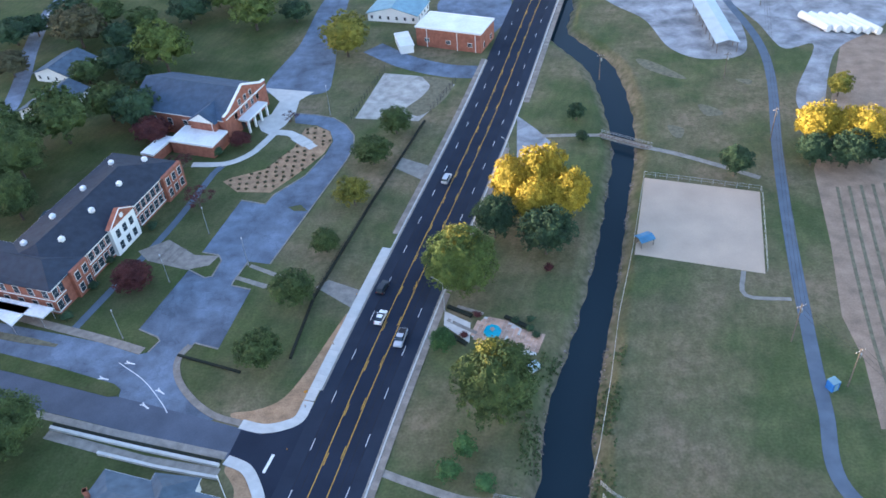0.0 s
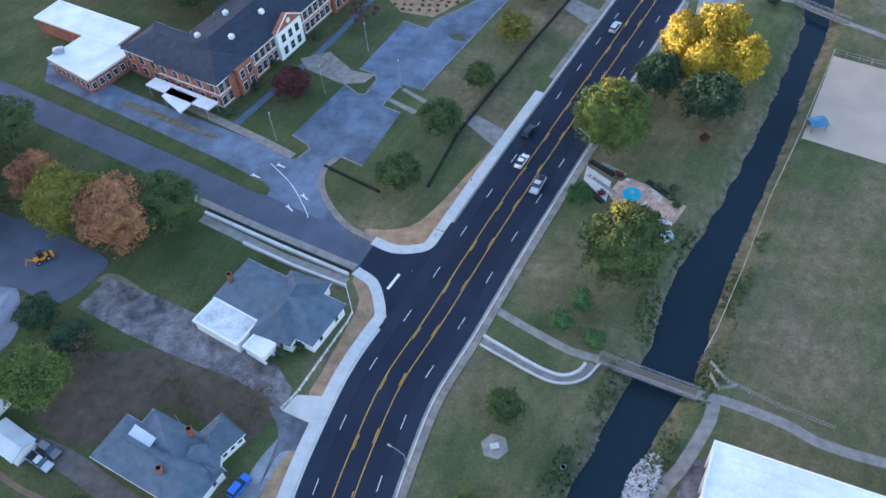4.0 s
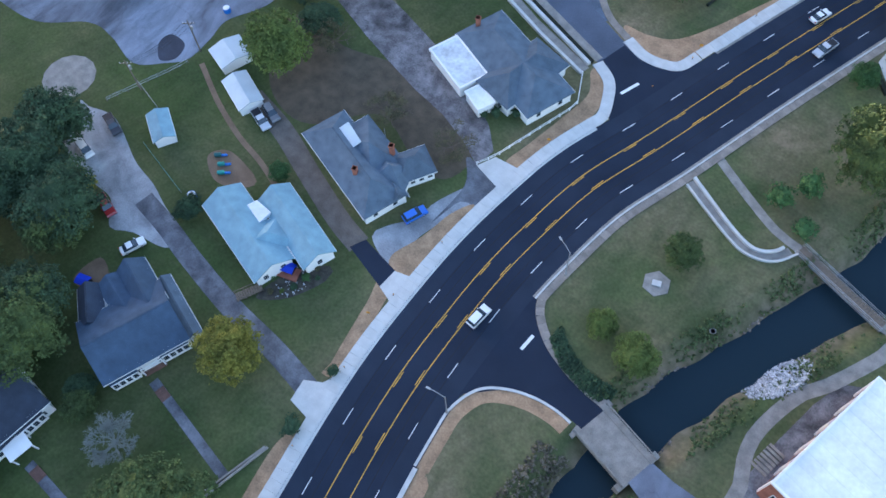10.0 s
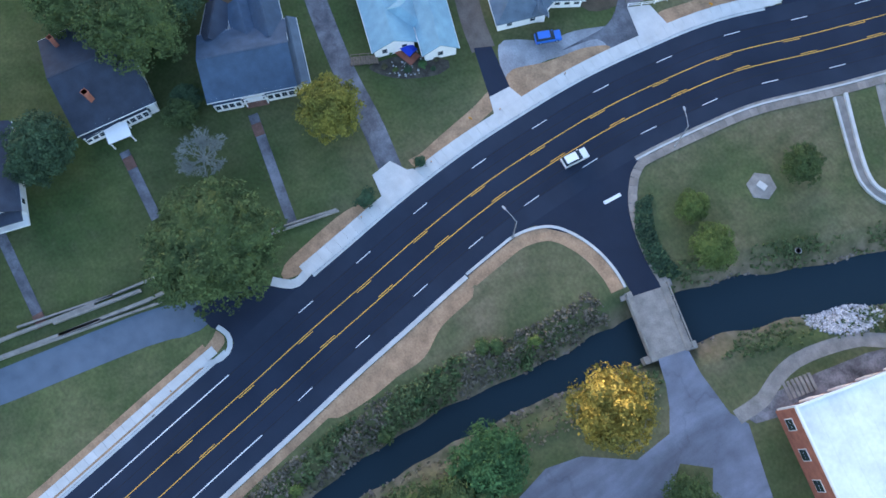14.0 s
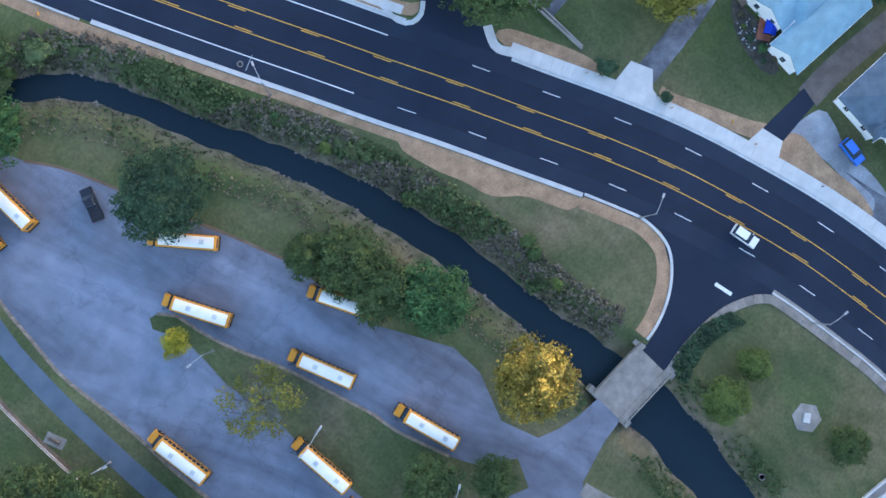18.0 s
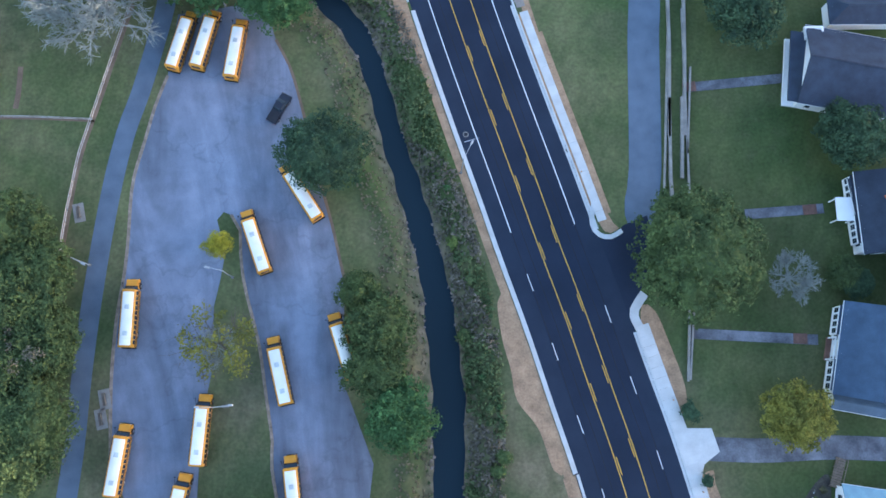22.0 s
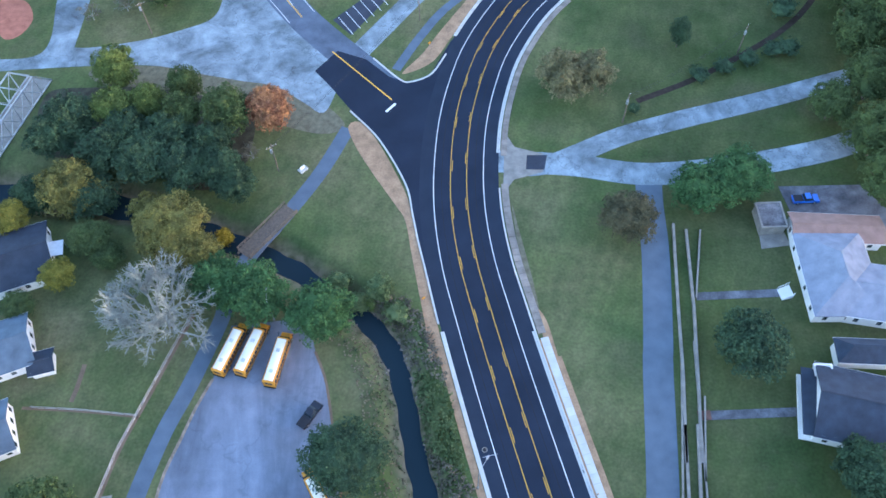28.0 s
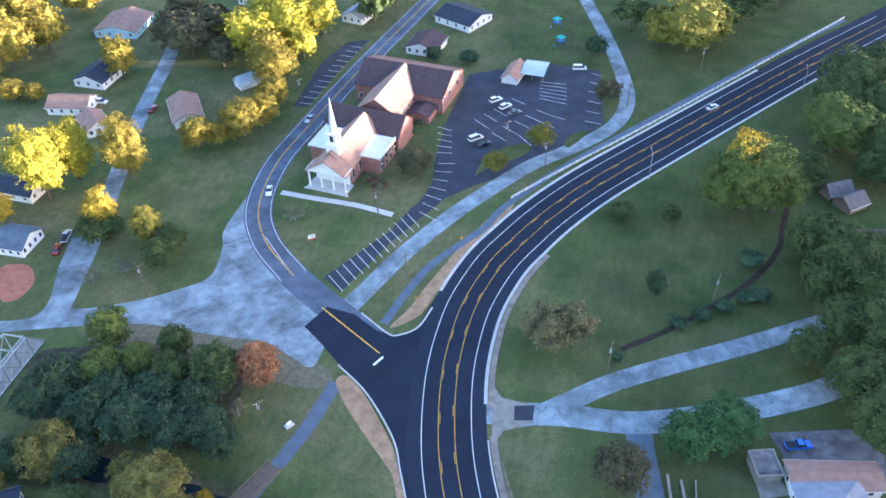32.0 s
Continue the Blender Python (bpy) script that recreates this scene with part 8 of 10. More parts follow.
trees([((-99.1, -113.7), 5.3, 9.0), ((-109.4, -118.8), 7.4, 13), ((-104.6, -102.7), 7.4, 14), ((-110.7, -133.2), 6.4, 12), ((-118.0, -137.4), 9.2, 17), ((-114.4, -147.0), 7.0, 15), ((-115.5, -114.5), 9.0, 17), ((-111.6, -97.9), 8.5, 15), ((-104.0, -91.0), 7.8, 15), ((-121.0, -126.0), 8.0, 15)], "round", F_GREEN, "broad green tree by the lane", "lane trees")
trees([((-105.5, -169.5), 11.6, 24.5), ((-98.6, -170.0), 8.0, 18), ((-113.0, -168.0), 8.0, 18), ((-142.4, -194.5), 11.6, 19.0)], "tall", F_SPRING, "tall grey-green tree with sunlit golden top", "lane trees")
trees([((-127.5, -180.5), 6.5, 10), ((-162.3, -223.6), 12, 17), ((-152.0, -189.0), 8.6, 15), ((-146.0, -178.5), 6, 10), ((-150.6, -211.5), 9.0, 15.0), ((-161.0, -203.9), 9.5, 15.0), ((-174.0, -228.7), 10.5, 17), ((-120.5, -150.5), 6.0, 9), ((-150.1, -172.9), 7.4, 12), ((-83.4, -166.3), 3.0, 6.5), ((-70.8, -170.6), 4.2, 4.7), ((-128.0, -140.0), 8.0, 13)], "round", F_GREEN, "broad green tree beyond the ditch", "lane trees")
# extra yellow crown inside the tall trees; its colour stands for sunlight on top
trees([((-104.0, -171.5), 7.2, 26.0)], "tall", F_YELLOW, "narrow yellow crown added as the sunlit top of the tall tree", "lane trees")
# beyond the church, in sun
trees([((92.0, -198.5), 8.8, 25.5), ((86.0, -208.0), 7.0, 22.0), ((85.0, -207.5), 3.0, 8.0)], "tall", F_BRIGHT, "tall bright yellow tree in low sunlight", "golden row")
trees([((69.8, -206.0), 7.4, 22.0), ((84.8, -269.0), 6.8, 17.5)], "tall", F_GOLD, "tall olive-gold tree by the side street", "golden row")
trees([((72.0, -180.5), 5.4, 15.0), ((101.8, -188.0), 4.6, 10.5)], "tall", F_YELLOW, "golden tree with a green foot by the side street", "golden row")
trees([((73.4, -176.5), 5.0, 9.0), ((69.5, -178.0), 4.2, 7.5)], "round", F_GREEN, "low green tree by the side street", "golden row")
trees([((58.5, -174.6), 4.4, 12.5)], "tall", F_LIME, "yellow-green tree by the side street", "golden row")
trees([((52.3, -171.4), 5, 7), ((73.8, -180.0), 4, 6)], "round", F_GREEN, "low green tree by the side street", "golden row")
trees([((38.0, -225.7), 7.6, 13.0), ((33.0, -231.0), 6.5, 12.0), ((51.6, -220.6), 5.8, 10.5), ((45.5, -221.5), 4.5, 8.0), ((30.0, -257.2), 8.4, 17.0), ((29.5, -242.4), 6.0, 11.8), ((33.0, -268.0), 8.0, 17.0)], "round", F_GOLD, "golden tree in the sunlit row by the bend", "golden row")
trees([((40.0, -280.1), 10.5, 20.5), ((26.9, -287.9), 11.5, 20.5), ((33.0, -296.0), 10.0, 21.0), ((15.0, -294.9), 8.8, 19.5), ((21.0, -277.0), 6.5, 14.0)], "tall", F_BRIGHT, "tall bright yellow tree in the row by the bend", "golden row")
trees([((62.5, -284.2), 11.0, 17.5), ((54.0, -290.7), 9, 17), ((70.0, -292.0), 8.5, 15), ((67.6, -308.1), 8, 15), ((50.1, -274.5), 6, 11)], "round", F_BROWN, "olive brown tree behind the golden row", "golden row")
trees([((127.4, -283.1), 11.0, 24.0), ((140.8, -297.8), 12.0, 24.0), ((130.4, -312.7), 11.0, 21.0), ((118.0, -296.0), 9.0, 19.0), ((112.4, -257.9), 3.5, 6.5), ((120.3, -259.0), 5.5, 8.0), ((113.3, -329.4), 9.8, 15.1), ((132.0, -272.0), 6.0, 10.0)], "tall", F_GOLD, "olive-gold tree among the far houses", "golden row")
trees([((-119.6, -264.0), 13.4, 21.5), ((-110.5, -268.5), 8.0, 17.0), ((-129.5, -268.9), 8.5, 17.0)], "tall", F_LIME, "yellow-green tree with sunlit top beyond the road", "far golden trees")
trees([((-149.2, -285.4), 9, 17), ((-139.0, -279.0), 8, 15), ((-103.9, -283.1), 8, 14), ((-168.3, -295.5), 9, 14), ((-5.8, -304.6), 8, 14), ((-15.2, -317.0), 8, 14)], "open", F_GREEN, "green tree beyond the main road", "far trees")
trees([((-85.7, -264.8), 4.5, 8), ((-26.8, -268.8), 3.2, 6), ((-39.2, -265.0), 4, 5)], "round", F_DARK, "dark round tree beside the church lot")
trees([((-81.6, -231.4), 5, 9)], "open", F_BROWN, "bare-looking brown tree at the lot's edge")
trees([((-14.7, -198.0), 6.0, 9)], "round", F_BROWN, "brownish round tree before the church")
trees([((-3.5, -192.1), 3.5, 5)], "sparse", F_MAROON, "thin reddish tree on the church lawn")
trees([((19.7, -180.0), 3.8, 5)], "sparse", F_GREY, "thin grey sapling on the church lawn")
trees([((-54.8, -207.0), 4.6, 9)], "open", F_LIME, "thin yellowing tree in the lot island")
trees([((-39.0, -196.5), 4.0, 7)], "round", F_LIME, "yellow-green tree in the lot island")
trees([((-16.3, -220.7), 2.0, 2.6), ((-0.9, -193.7), 1.5, 2), ((-18.1, -226.3), 1.4, 1.8)], "bush", F_MID, "clipped green shrub against the church", "church shrubs")
trees([((70.9, -160.1), 3, 5), ((62.8, -162.6), 3, 5)], "sparse", F_GREY, "bare grey sapling on the verge", "verge saplings")
trees([((53.5, -163.6), 5, 9)], "round", F_GREEN, "green tree on the verge")


def bare_tree(at, spread, height, label, forks=4):
    """A leafless tree: limbs that fork again and again into thin twigs."""
    rng = np.random.default_rng(int(abs(at[0]) * 10))
    V, F = [], []

    def limb(a, b, r0, r1):
        d = (b - a).normalized()
        u = d.orthogonal().normalized()
        v = d.cross(u)
        k = len(V)
        for c, r in ((a, r0), (b, r1)):
            for j in range(4):
                V.append(tuple(c + (u * math.cos(j * 1.571) + v * math.sin(j * 1.571)) * r))
        for j in range(4):
            F.append((k + j, k + (j + 1) % 4, k + 4 + (j + 1) % 4, k + 4 + j))

    def grow(p, d, length, r, depth):
        q = p + d * length
        mid = p.lerp(q, 0.5) + Vector(rng.normal(scale=0.06 * length, size=3).tolist())
        limb(p, mid, r, r * 0.85)
        limb(mid, q, r * 0.85, r * 0.65)
        if depth == 0:
            return
        for k in range(4 if depth > 1 else 6):
            e = (d + Vector(rng.normal(scale=0.55, size=3).tolist()) + Vector((0, 0, 0.12))).normalized()
            grow(p.lerp(q, float(rng.uniform(0.45, 1.0))), e, length * float(rng.uniform(0.5, 0.75)), r * 0.62, depth - 1)

    def piece(name):
        me = bpy.data.meshes.new(name)
        me.from_pydata(V, [], F)
        me.materials.append(M_PALEBARK)
        V.clear()
        F.clear()
        new(name, me).parent = t

    t = thing("bare_tree", pose(at[0], at[1], 0), label, "tree")
    top = Vector((0, 0, height * 0.22))
    limb(Vector((0, 0, -0.3)), top, 0.045 * spread, 0.04 * spread)
    piece("trunk")
    for k in range(11):
        a = k * 0.571 + float(rng.uniform(-0.25, 0.25))
        e = Vector((math.cos(a), math.sin(a), float(rng.uniform(0.45, 1.2)))).normalized()
        grow(top, e, spread * 0.46, 0.02 * spread, forks)
        piece("limb")


bare_tree((43.6, -72.6), 13.6, 13, "large bare grey tree with spreading limbs", 4)
bare_tree((-64.8, -11.3), 5.6, 9, "grey half-dead tree on a front lawn")

bare_tree((28.9, -13.1), 5.6, 8, "half-bare spreading tree with pale limbs on the lot island", 3)
bare_tree((60.9, -12.2), 6.5, 12, "bare pale tree above the trail trees", 3)


# ---- bridges ----
# concrete road bridge over the creek
br = thing("road_bridge", pose(-2.2, 36.3, 0, 0, 0, -14.5), "old concrete road bridge with low parapets", "bridge", kind="structure")
part("deck", boxm(-5.2, 5.4, -2.4, 2.4, -0.7, 0.06), M_OLDCONC, br, "pale worn concrete deck")
for s in (-1, 1):
    part("sidewalk", boxm(-6.0, 5.6, s * 2.4, s * 3.5, -0.7, 0.2, bevel=0.03), M_OLDCONC, br)
    for i in range(8):
        x = -5.6 + i * 1.55
        part("rail_post", boxm(x - 0.1, x + 0.1, s * 3.45 - 0.1, s * 3.45 + 0.1, 0.2, 1.05), M_OLDCONC, br)
    part("rail", boxm(-5.8, 5.5, s * 3.45 - 0.1, s * 3.45 + 0.1, 0.95, 1.15, bevel=0.02), M_OLDCONC, br)
for x in (-5.6, 5.0):
    part("abutment", boxm(x - 0.6, x + 0.6, -4.4, 4.4, -3.0, -0.1), M_OLDCONC, br)

# steel footbridges
def footbridge(a, b, label):
    A, B = Vector((*a, 0)), Vector((*b, 0))
    L = (B - A).length
    fb = thing("footbridge", pose(A.x, A.y, 0, 0, 0, heading(A, B)), label, "bridge", kind="structure")
    n = int(L / 0.6)
    for i in range(n):
        part("deck_plank", boxm(i * L / n + 0.02, (i + 1) * L / n - 0.02, -1.0, 1.0, 0.1, 0.2), M_WOOD, fb)
    for s in (-1, 1):
        part("girder", boxm(-0.3, L + 0.3, s * 1.0 - 0.08, s * 1.0 + 0.08, -0.35, 0.15), M_STEEL, fb)
        for z in (0.7, 1.15):
            part("rail", rodm((-0.3, s * 1.05, z), (L + 0.3, s * 1.05, z), 0.045), M_STEEL, fb)
        for i in range(int(L / 1.8) + 1):
            part("rail_post", rodm((i * 1.8, s * 1.05, 0), (i * 1.8, s * 1.05, 1.2), 0.04, seg=6), M_STEEL, fb)


footbridge((4.9, 84.5), (22.2, 79.6), "narrow steel footbridge with railings over the creek")
footbridge((47.9, 204.6), (60.3, 195.6), "old grey footbridge over the creek beside the ball field")

# wooden trail bridge
A, B = Vector((*(19.9, -98.2), 0)), Vector((*(29.1, -87.4), 0))
L = (B - A).length
tb = thing("trail_bridge", pose(A.x, A.y, 0, 0, 0, heading(A, B)), "grey timber trail bridge with plank deck", "bridge", kind="structure")
n = int(L / 0.35)
for i in range(n):
    part("deck_plank", boxm(i * L / n + 0.02, (i + 1) * L / n - 0.02, -1.8, 1.8, 0.06, 0.16), M_WOOD, tb)
for s in (-1, 1):
    for z in (0.6, 1.1):
        part("rail", boxm(0, L, s * 1.75 - 0.05, s * 1.75 + 0.05, z, z + 0.14), M_WOOD, tb)
    for i in range(int(L / 2) + 1):
        part("rail_post", boxm(i * 2 - 0.07, i * 2 + 0.07, s * 1.75 - 0.07, s * 1.75 + 0.07, -0.6, 1.2), M_WOOD, tb)
    part("beam", boxm(-0.5, L + 0.5, s * 1.4 - 0.15, s * 1.4 + 0.15, -0.4, 0.05), M_WOOD, tb)

# old steel truss bridge
A, B = Vector((*(80.5, -140.9), 0)), Vector((*(90.4, -109.7), 0))
d = (B - A).normalized()
L = 36.0
tr = thing("truss_bridge", pose(A.x, A.y, 0, 0, 0, heading(A, B)), "old pale steel truss bridge", "bridge", kind="structure")
part("deck", boxm(0, L, -3.0, 3.0, -0.3, 0.12), M_OLDCONC, tr, "grey deck")
for s in (-1, 1):
    def bar(a, b, r=0.16, s=s):
        part("truss_bar", rodm((a[0], s * 3.0, a[1]), (b[0], s * 3.0, b[1]), r, seg=6), M_STEEL, tr)
    bar((0, 0.2), (L, 0.2), 0.2)
    bar((4.5, 5.6), (L - 4.5, 5.6), 0.2)
    bar((0, 0.2), (4.5, 5.6), 0.2)
    bar((L, 0.2), (L - 4.5, 5.6), 0.2)
    for i in range(1, 8):
        bar((i * 4.5, 0.2), (i * 4.5, 5.6), 0.12)
        if i < 7:
            bar((i * 4.5, 5.6), ((i + 1) * 4.5, 0.2), 0.09)
            bar((i * 4.5, 0.2), ((i + 1) * 4.5, 5.6), 0.09)
for i in range(1, 8):
    part("cross_bar", rodm((i * 4.5, -3, 5.6), (i * 4.5, 3, 5.6), 0.12, seg=6), M_STEEL, tr)
    if i < 7:
        part("cross_bar", rodm((i * 4.5, -3, 5.6), (i * 4.5 + 4.5, 3, 5.6), 0.06, seg=5), M_STEEL, tr)

# ---- channels, walls and fences ----
def wall_line(name, pts, w, z0, z1, material, label, category="wall", curve=True):
    line = smooth_line(pts, 0.8) if curve else list(pts)
    return structure(name, band(line, w / 2, -w / 2, z0, z1), material, label, category)


CH_IN = [(-17.0, 86.4), (-12.7, 84.2), (-7.2, 81.5), (-3.2, 80.0), (-0.6, 80.0), (1.5, 81.4), (2.5, 83.1)]
CH_OUT = [(-17.4, 84.3), (-12.1, 81.8), (-7.3, 79.6), (-3.3, 78.2), (0.2, 78.5), (2.9, 80.1), (5.0, 83.4)]
wall_line("channel_wall", CH_IN, 0.55, -0.6, 0.55, M_CONC, "white concrete wall of a curved drainage channel")
wall_line("channel_wall", CH_OUT, 0.35, -0.6, 0.5, M_CONC, "white concrete wall of a curved drainage channel")
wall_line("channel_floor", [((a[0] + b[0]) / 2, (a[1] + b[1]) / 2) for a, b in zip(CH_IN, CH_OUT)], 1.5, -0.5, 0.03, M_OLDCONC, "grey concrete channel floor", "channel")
wall_line("ditch_wall", [(-83.5, 109.8), (-63.5, 102.7), (-46.8, 97.1)], 0.7, -0.6, 0.7, M_CONC, "white concrete wall of a roadside ditch", curve=False)
wall_line("ditch_wall", [(-71.7, 102.4), (-58.8, 97.8), (-46.6, 94.2)], 0.6, -0.6, 0.7, M_CONC, "white concrete wall of a roadside ditch", curve=False)
# floor takes darker concrete than the walls; the ditch's shade is put into it
wall_line("ditch_floor", [(-84.0, 108.4), (-62.3, 100.0), (-46.7, 95.5)], 2.2, -0.6, 0.03, M_OLDCONC, "concrete ditch floor in a darker tone that stands for shade", "channel", curve=False)
wall_line("street_hedge", [(-83.2, 110.7), (-63.2, 103.6), (-46.6, 98.0)], 0.6, -0.1, 0.5, M_HEDGE, "thin dark hedge along the ditch wall", "hedge", curve=False)
wall_line("street_verge", [(-88.3, 114.2), (-69.6, 107.3), (-45.9, 99.4)], 1.7, -0.2, 0.05, M_OLDCONC, "cracked concrete strip beside the side street", "pavement", curve=False)
wall_line("school_kerb", [(-58.8, 130.6), (-60.5, 127.7), (-60.6, 124.0), (-58.8, 119.3), (-54.7, 113.9), (-49.8, 109.7), (-43.5, 107.0)], 1.5, -0.2, 0.14, M_OLDSLAB, "pale kerb round the school lawn", "kerb")
wall_line("corner_kerb", [(-44.0, 107.0), (-39.4, 105.4), (-35.4, 105.7), road_at(281.5, -10.2)[:2], road_at(277, -9.95)[:2]], 2.3, -0.2, 0.15, M_CONC, "pale new concrete sidewalk corner", "pavement")
wall_line("corner_kerb", [(-45.7, 98.5), (-41.5, 96.0), (-39.2, 92.0), road_at(302, -10.0)[:2], road_at(305, -9.95)[:2]], 2.3, -0.2, 0.15, M_CONC, "pale new concrete sidewalk corner", "pavement")
wall_line("corner_kerb", [(-35.5, -29.0), (-34.6, -25.1), (-35.5, -23.1), (-37.4, -22.5), (-39.4, -23.3)], 0.8, -0.2, 0.16, M_CONC, "pale kerb nose at the street corner", "kerb")
wall_line("corner_kerb", [(-41.2, -12.3), (-39.6, -10.6), road_at(395.2, -9.2)[:2], road_at(391.5, -9.7)[:2]], 1.5, -0.2, 0.16, M_CONC, "pale kerb nose at the street corner", "kerb")
wall_line("corner_kerb", [(1.6, -140.8), (-4.4, -133.4), (-7.1, -132.4), (-11.9, -134.5), (-15.9, -140.8)], 0.4, -0.2, 0.17, M_CONC, "pale kerb at the church road corner", "kerb")
wall_line("corner_kerb", [(7.2, -124.5), (0.9, -115.5), (-4.4, -102.9), (-5.6, -94.6), (-6.4, -87.9), (-7.4, -81.5), (-8.4, -74.6), (-9.3, -68.7)], 0.35, -0.2, 0.2, M_CONC, "pale kerb along the church road mouth", "kerb")
for pts, mt in (([(-59.0, -87.9), (-55.8, -69.0), (-53.6, -55.0), (-50.4, -38.4)], M_OLDCONC), ([(-61.3, -86.3), (-58.8, -68.7), (-55.7, -51.6), (-53.1, -38.2)], M_OLDCONC),
                ([(-51.7, -45.2), (-49.2, -30.9), (-48.9, -27.9)], M_OLDCONC), ([(-54.0, -45.1), (-51.2, -30.8)], M_OLDCONC)):
    wall_line("garden_wall", pts, 0.5, -0.2, 0.6, mt, "low old concrete wall beside the street", curve=False)
for pts in ([(-59.8, -70.9), (-77.8, -70.4)], [(-54.7, -46.8), (-73.7, -46.2)], [(-47.7, -4.7), (-68.5, -0.7)], [(-60.8, -23.2), (-74.4, -22.4)]):
    wall_line("front_walk", pts, 1.7, -0.2, 0.06, M_DRIVE, "old grey concrete front walk across a lawn", "path", curve=False)
for pts in ([(-50.8, -21.4), (-47.6, -6.0), (-45.6, 2.9)], [(-48.7, -8.0), (-46.0, 2.7)], [(-59.7, -70.5), (-64.2, -86.0)], [(-57.1, -61.3), (-54.7, -46.0), (-51.9, -27.8)], [(-54.8, -61.8), (-47.7, -28.8)], [(-56.5, -50.3), (-53.0, -35.0)]):
    wall_line("garden_wall", pts, 0.3, -0.2, 0.5, M_OLDCONC, "low old retaining wall at a lawn's edge", curve=False)
for p0, q in (((-48.0, -4.6), (-65.6, -1.3)), ((-60.8, -23.2), (-72.0, -22.5)), ((-53.5, -46.9), (-55.7, -46.8))):
    st = thing("steps", pose(q[0], q[1], 0, 0, 0, heading(p0, q) - 90), "old brick garden steps on a front walk", "steps")
    for i in range(5):
        part("tread", boxm(-0.85, 0.85, -1.2 + i * 0.45, -1.2 + (i + 1) * 0.45, 0, 0.14 + 0.06 * i, bevel=0.02), M_OLDBRICK, st)


def fence(pts, h, gap, post, rail, label, rails=2, r=0.05, name="fence"):
    """Posts and rails along a line."""
    t = thing(name, Matrix(), label, "fence")
    me = None
    places = resample(list(pts), gap)
    for x, y, a in places:
        if me is None:
            me = bpy.data.meshes.new("post")
            b = rodm((0, 0, -0.2), (0, 0, h), r, seg=6)
            b.to_mesh(me)
            b.free()
            me.materials.append(post)
        o = new("post", me)
        o.parent = t
        o.location = (x, y, 0)
    for k in range(rails):
        z = h * (k + 1) / rails - 0.05
        for (ax, ay, _), (bx, by, _) in zip(places, places[1:]):
            part("rail", rodm((ax, ay, z), (bx, by, z), r * 0.7, seg=4), rail, t)
    return t


fence([(-50.7, 65.2), (-48.9, 68.6), (-43.2, 87.4), (-46.9, 95.0)], 1.0, 2.4, M_WHITE, M_WHITE, "white post and rail fence at the corner house", 2, 0.09)
fence(smooth_line([(-42.1, -182.7), (-60.3, -195.3), (-92.3, -216.3), (-129.8, -242.0), (-190.7, -284.1)], 3), 1.0, 3.0, M_WHITE, M_WHITE, "white guard fence between path and road", 3, 0.1, "guard_fence")
fence([(38.1, -74.3), (42.1, -64.6), (45.5, -56.2), (48.8, -48.1), (51.5, -38.1), (54.8, -23.8), (57.6, -11.2), (61.1, 1.0)], 1.3, 2.5, M_WOOD, M_STEEL, "grey wire fence along the trail", 2, 0.06)
fence([(46.0, -54.1), (56.8, -56.0), (67.7, -57.4)], 1.2, 2.5, M_WOOD, M_STEEL, "grey wire fence across the lawns", 2, 0.06)
fence([(55.4, 182.0), (83.7, 171.1), (73.6, 138.5)], 1.6, 3.0, M_STEEL, M_STEEL, "steel mesh fence round the ball field", 2, 0.05)
fence([(55.4, 182.0), (44.8, 149.9), (37.2, 129.2), (31.3, 109.9), (25.8, 93.6), (22.8, 86.4)], 1.6, 3.0, M_STEEL, M_STEEL, "steel fence along the creek bank", 2, 0.05)
fence([(29.0, 82.0), (36.6, 78.8), (45.6, 75.8)], 1.4, 2.4, M_STEEL, M_STEEL, "steel mesh fence beside the walk", 2, 0.05)
fence([(24.6, 86.4), (27.0, 83.1), (29.0, 82.0), (25.8, 80.9), (23.9, 85.0)], 1.4, 1.6, M_STEEL, M_STEEL, "small steel gate enclosure at the field", 3, 0.05)
fence([(-104.8, 30.9), (-98.2, 29.3), (-90.4, 27.4)], 1.0, 2.0, M_STEEL, mat("teal_mesh", (0.1, 0.3, 0.28), 0.6, bump=0), "teal mesh fence in a back yard", 2, 0.04)
fence([(-32.2, 144.0), (-26.0, 161.2), (-19.1, 179.3), (-7.8, 208.0), (-4.2, 218.7)], 1.0, 2.0, M_BLACK, M_BLACK, "black hedge-lined fence on the school lawn", 2, 0.05)
wall_line("fence_strip", [(-35.7, 124.0), (-32.0, 143.0), (-19.1, 179.3), (-3.4, 220.3)], 0.5, -0.1, 0.6, M_HEDGE, "dark clipped hedge line on the school lawn", "verge", curve=False)
wall_line("fence_strip", [(-61.0, 127.7), (-46.2, 121.1)], 0.5, -0.1, 0.5, M_HEDGE, "dark clipped hedge line on the school lawn", "verge", curve=False)
wall_line("ditch", [(-58.3, -122.1), (-75.1, -128.9), (-96.2, -140.9), (-108.3, -152.1), (-113.7, -161.9), (-121.1, -173.9), (-126.0, -180.5), (-133.3, -190.9)], 1.5, -0.2, 0.025, mat("ditch_mud", (0.035, 0.026, 0.02), 0.95, dark=0.6, light=1.4, scale=1), "narrow dark drainage ditch in the lawn", "ditch")
fence([(7.6, 243.5), (-2.0, 224.0)], 2.4, 2.5, M_DKMETAL, M_DKMETAL, "dark fence beside the gravel court", 3, 0.06)
fence([(-26.3, 225.1), (-15.9, 256.2)], 2.4, 2.5, M_DKMETAL, M_DKMETAL, "dark fence beside the gravel court", 3, 0.06)

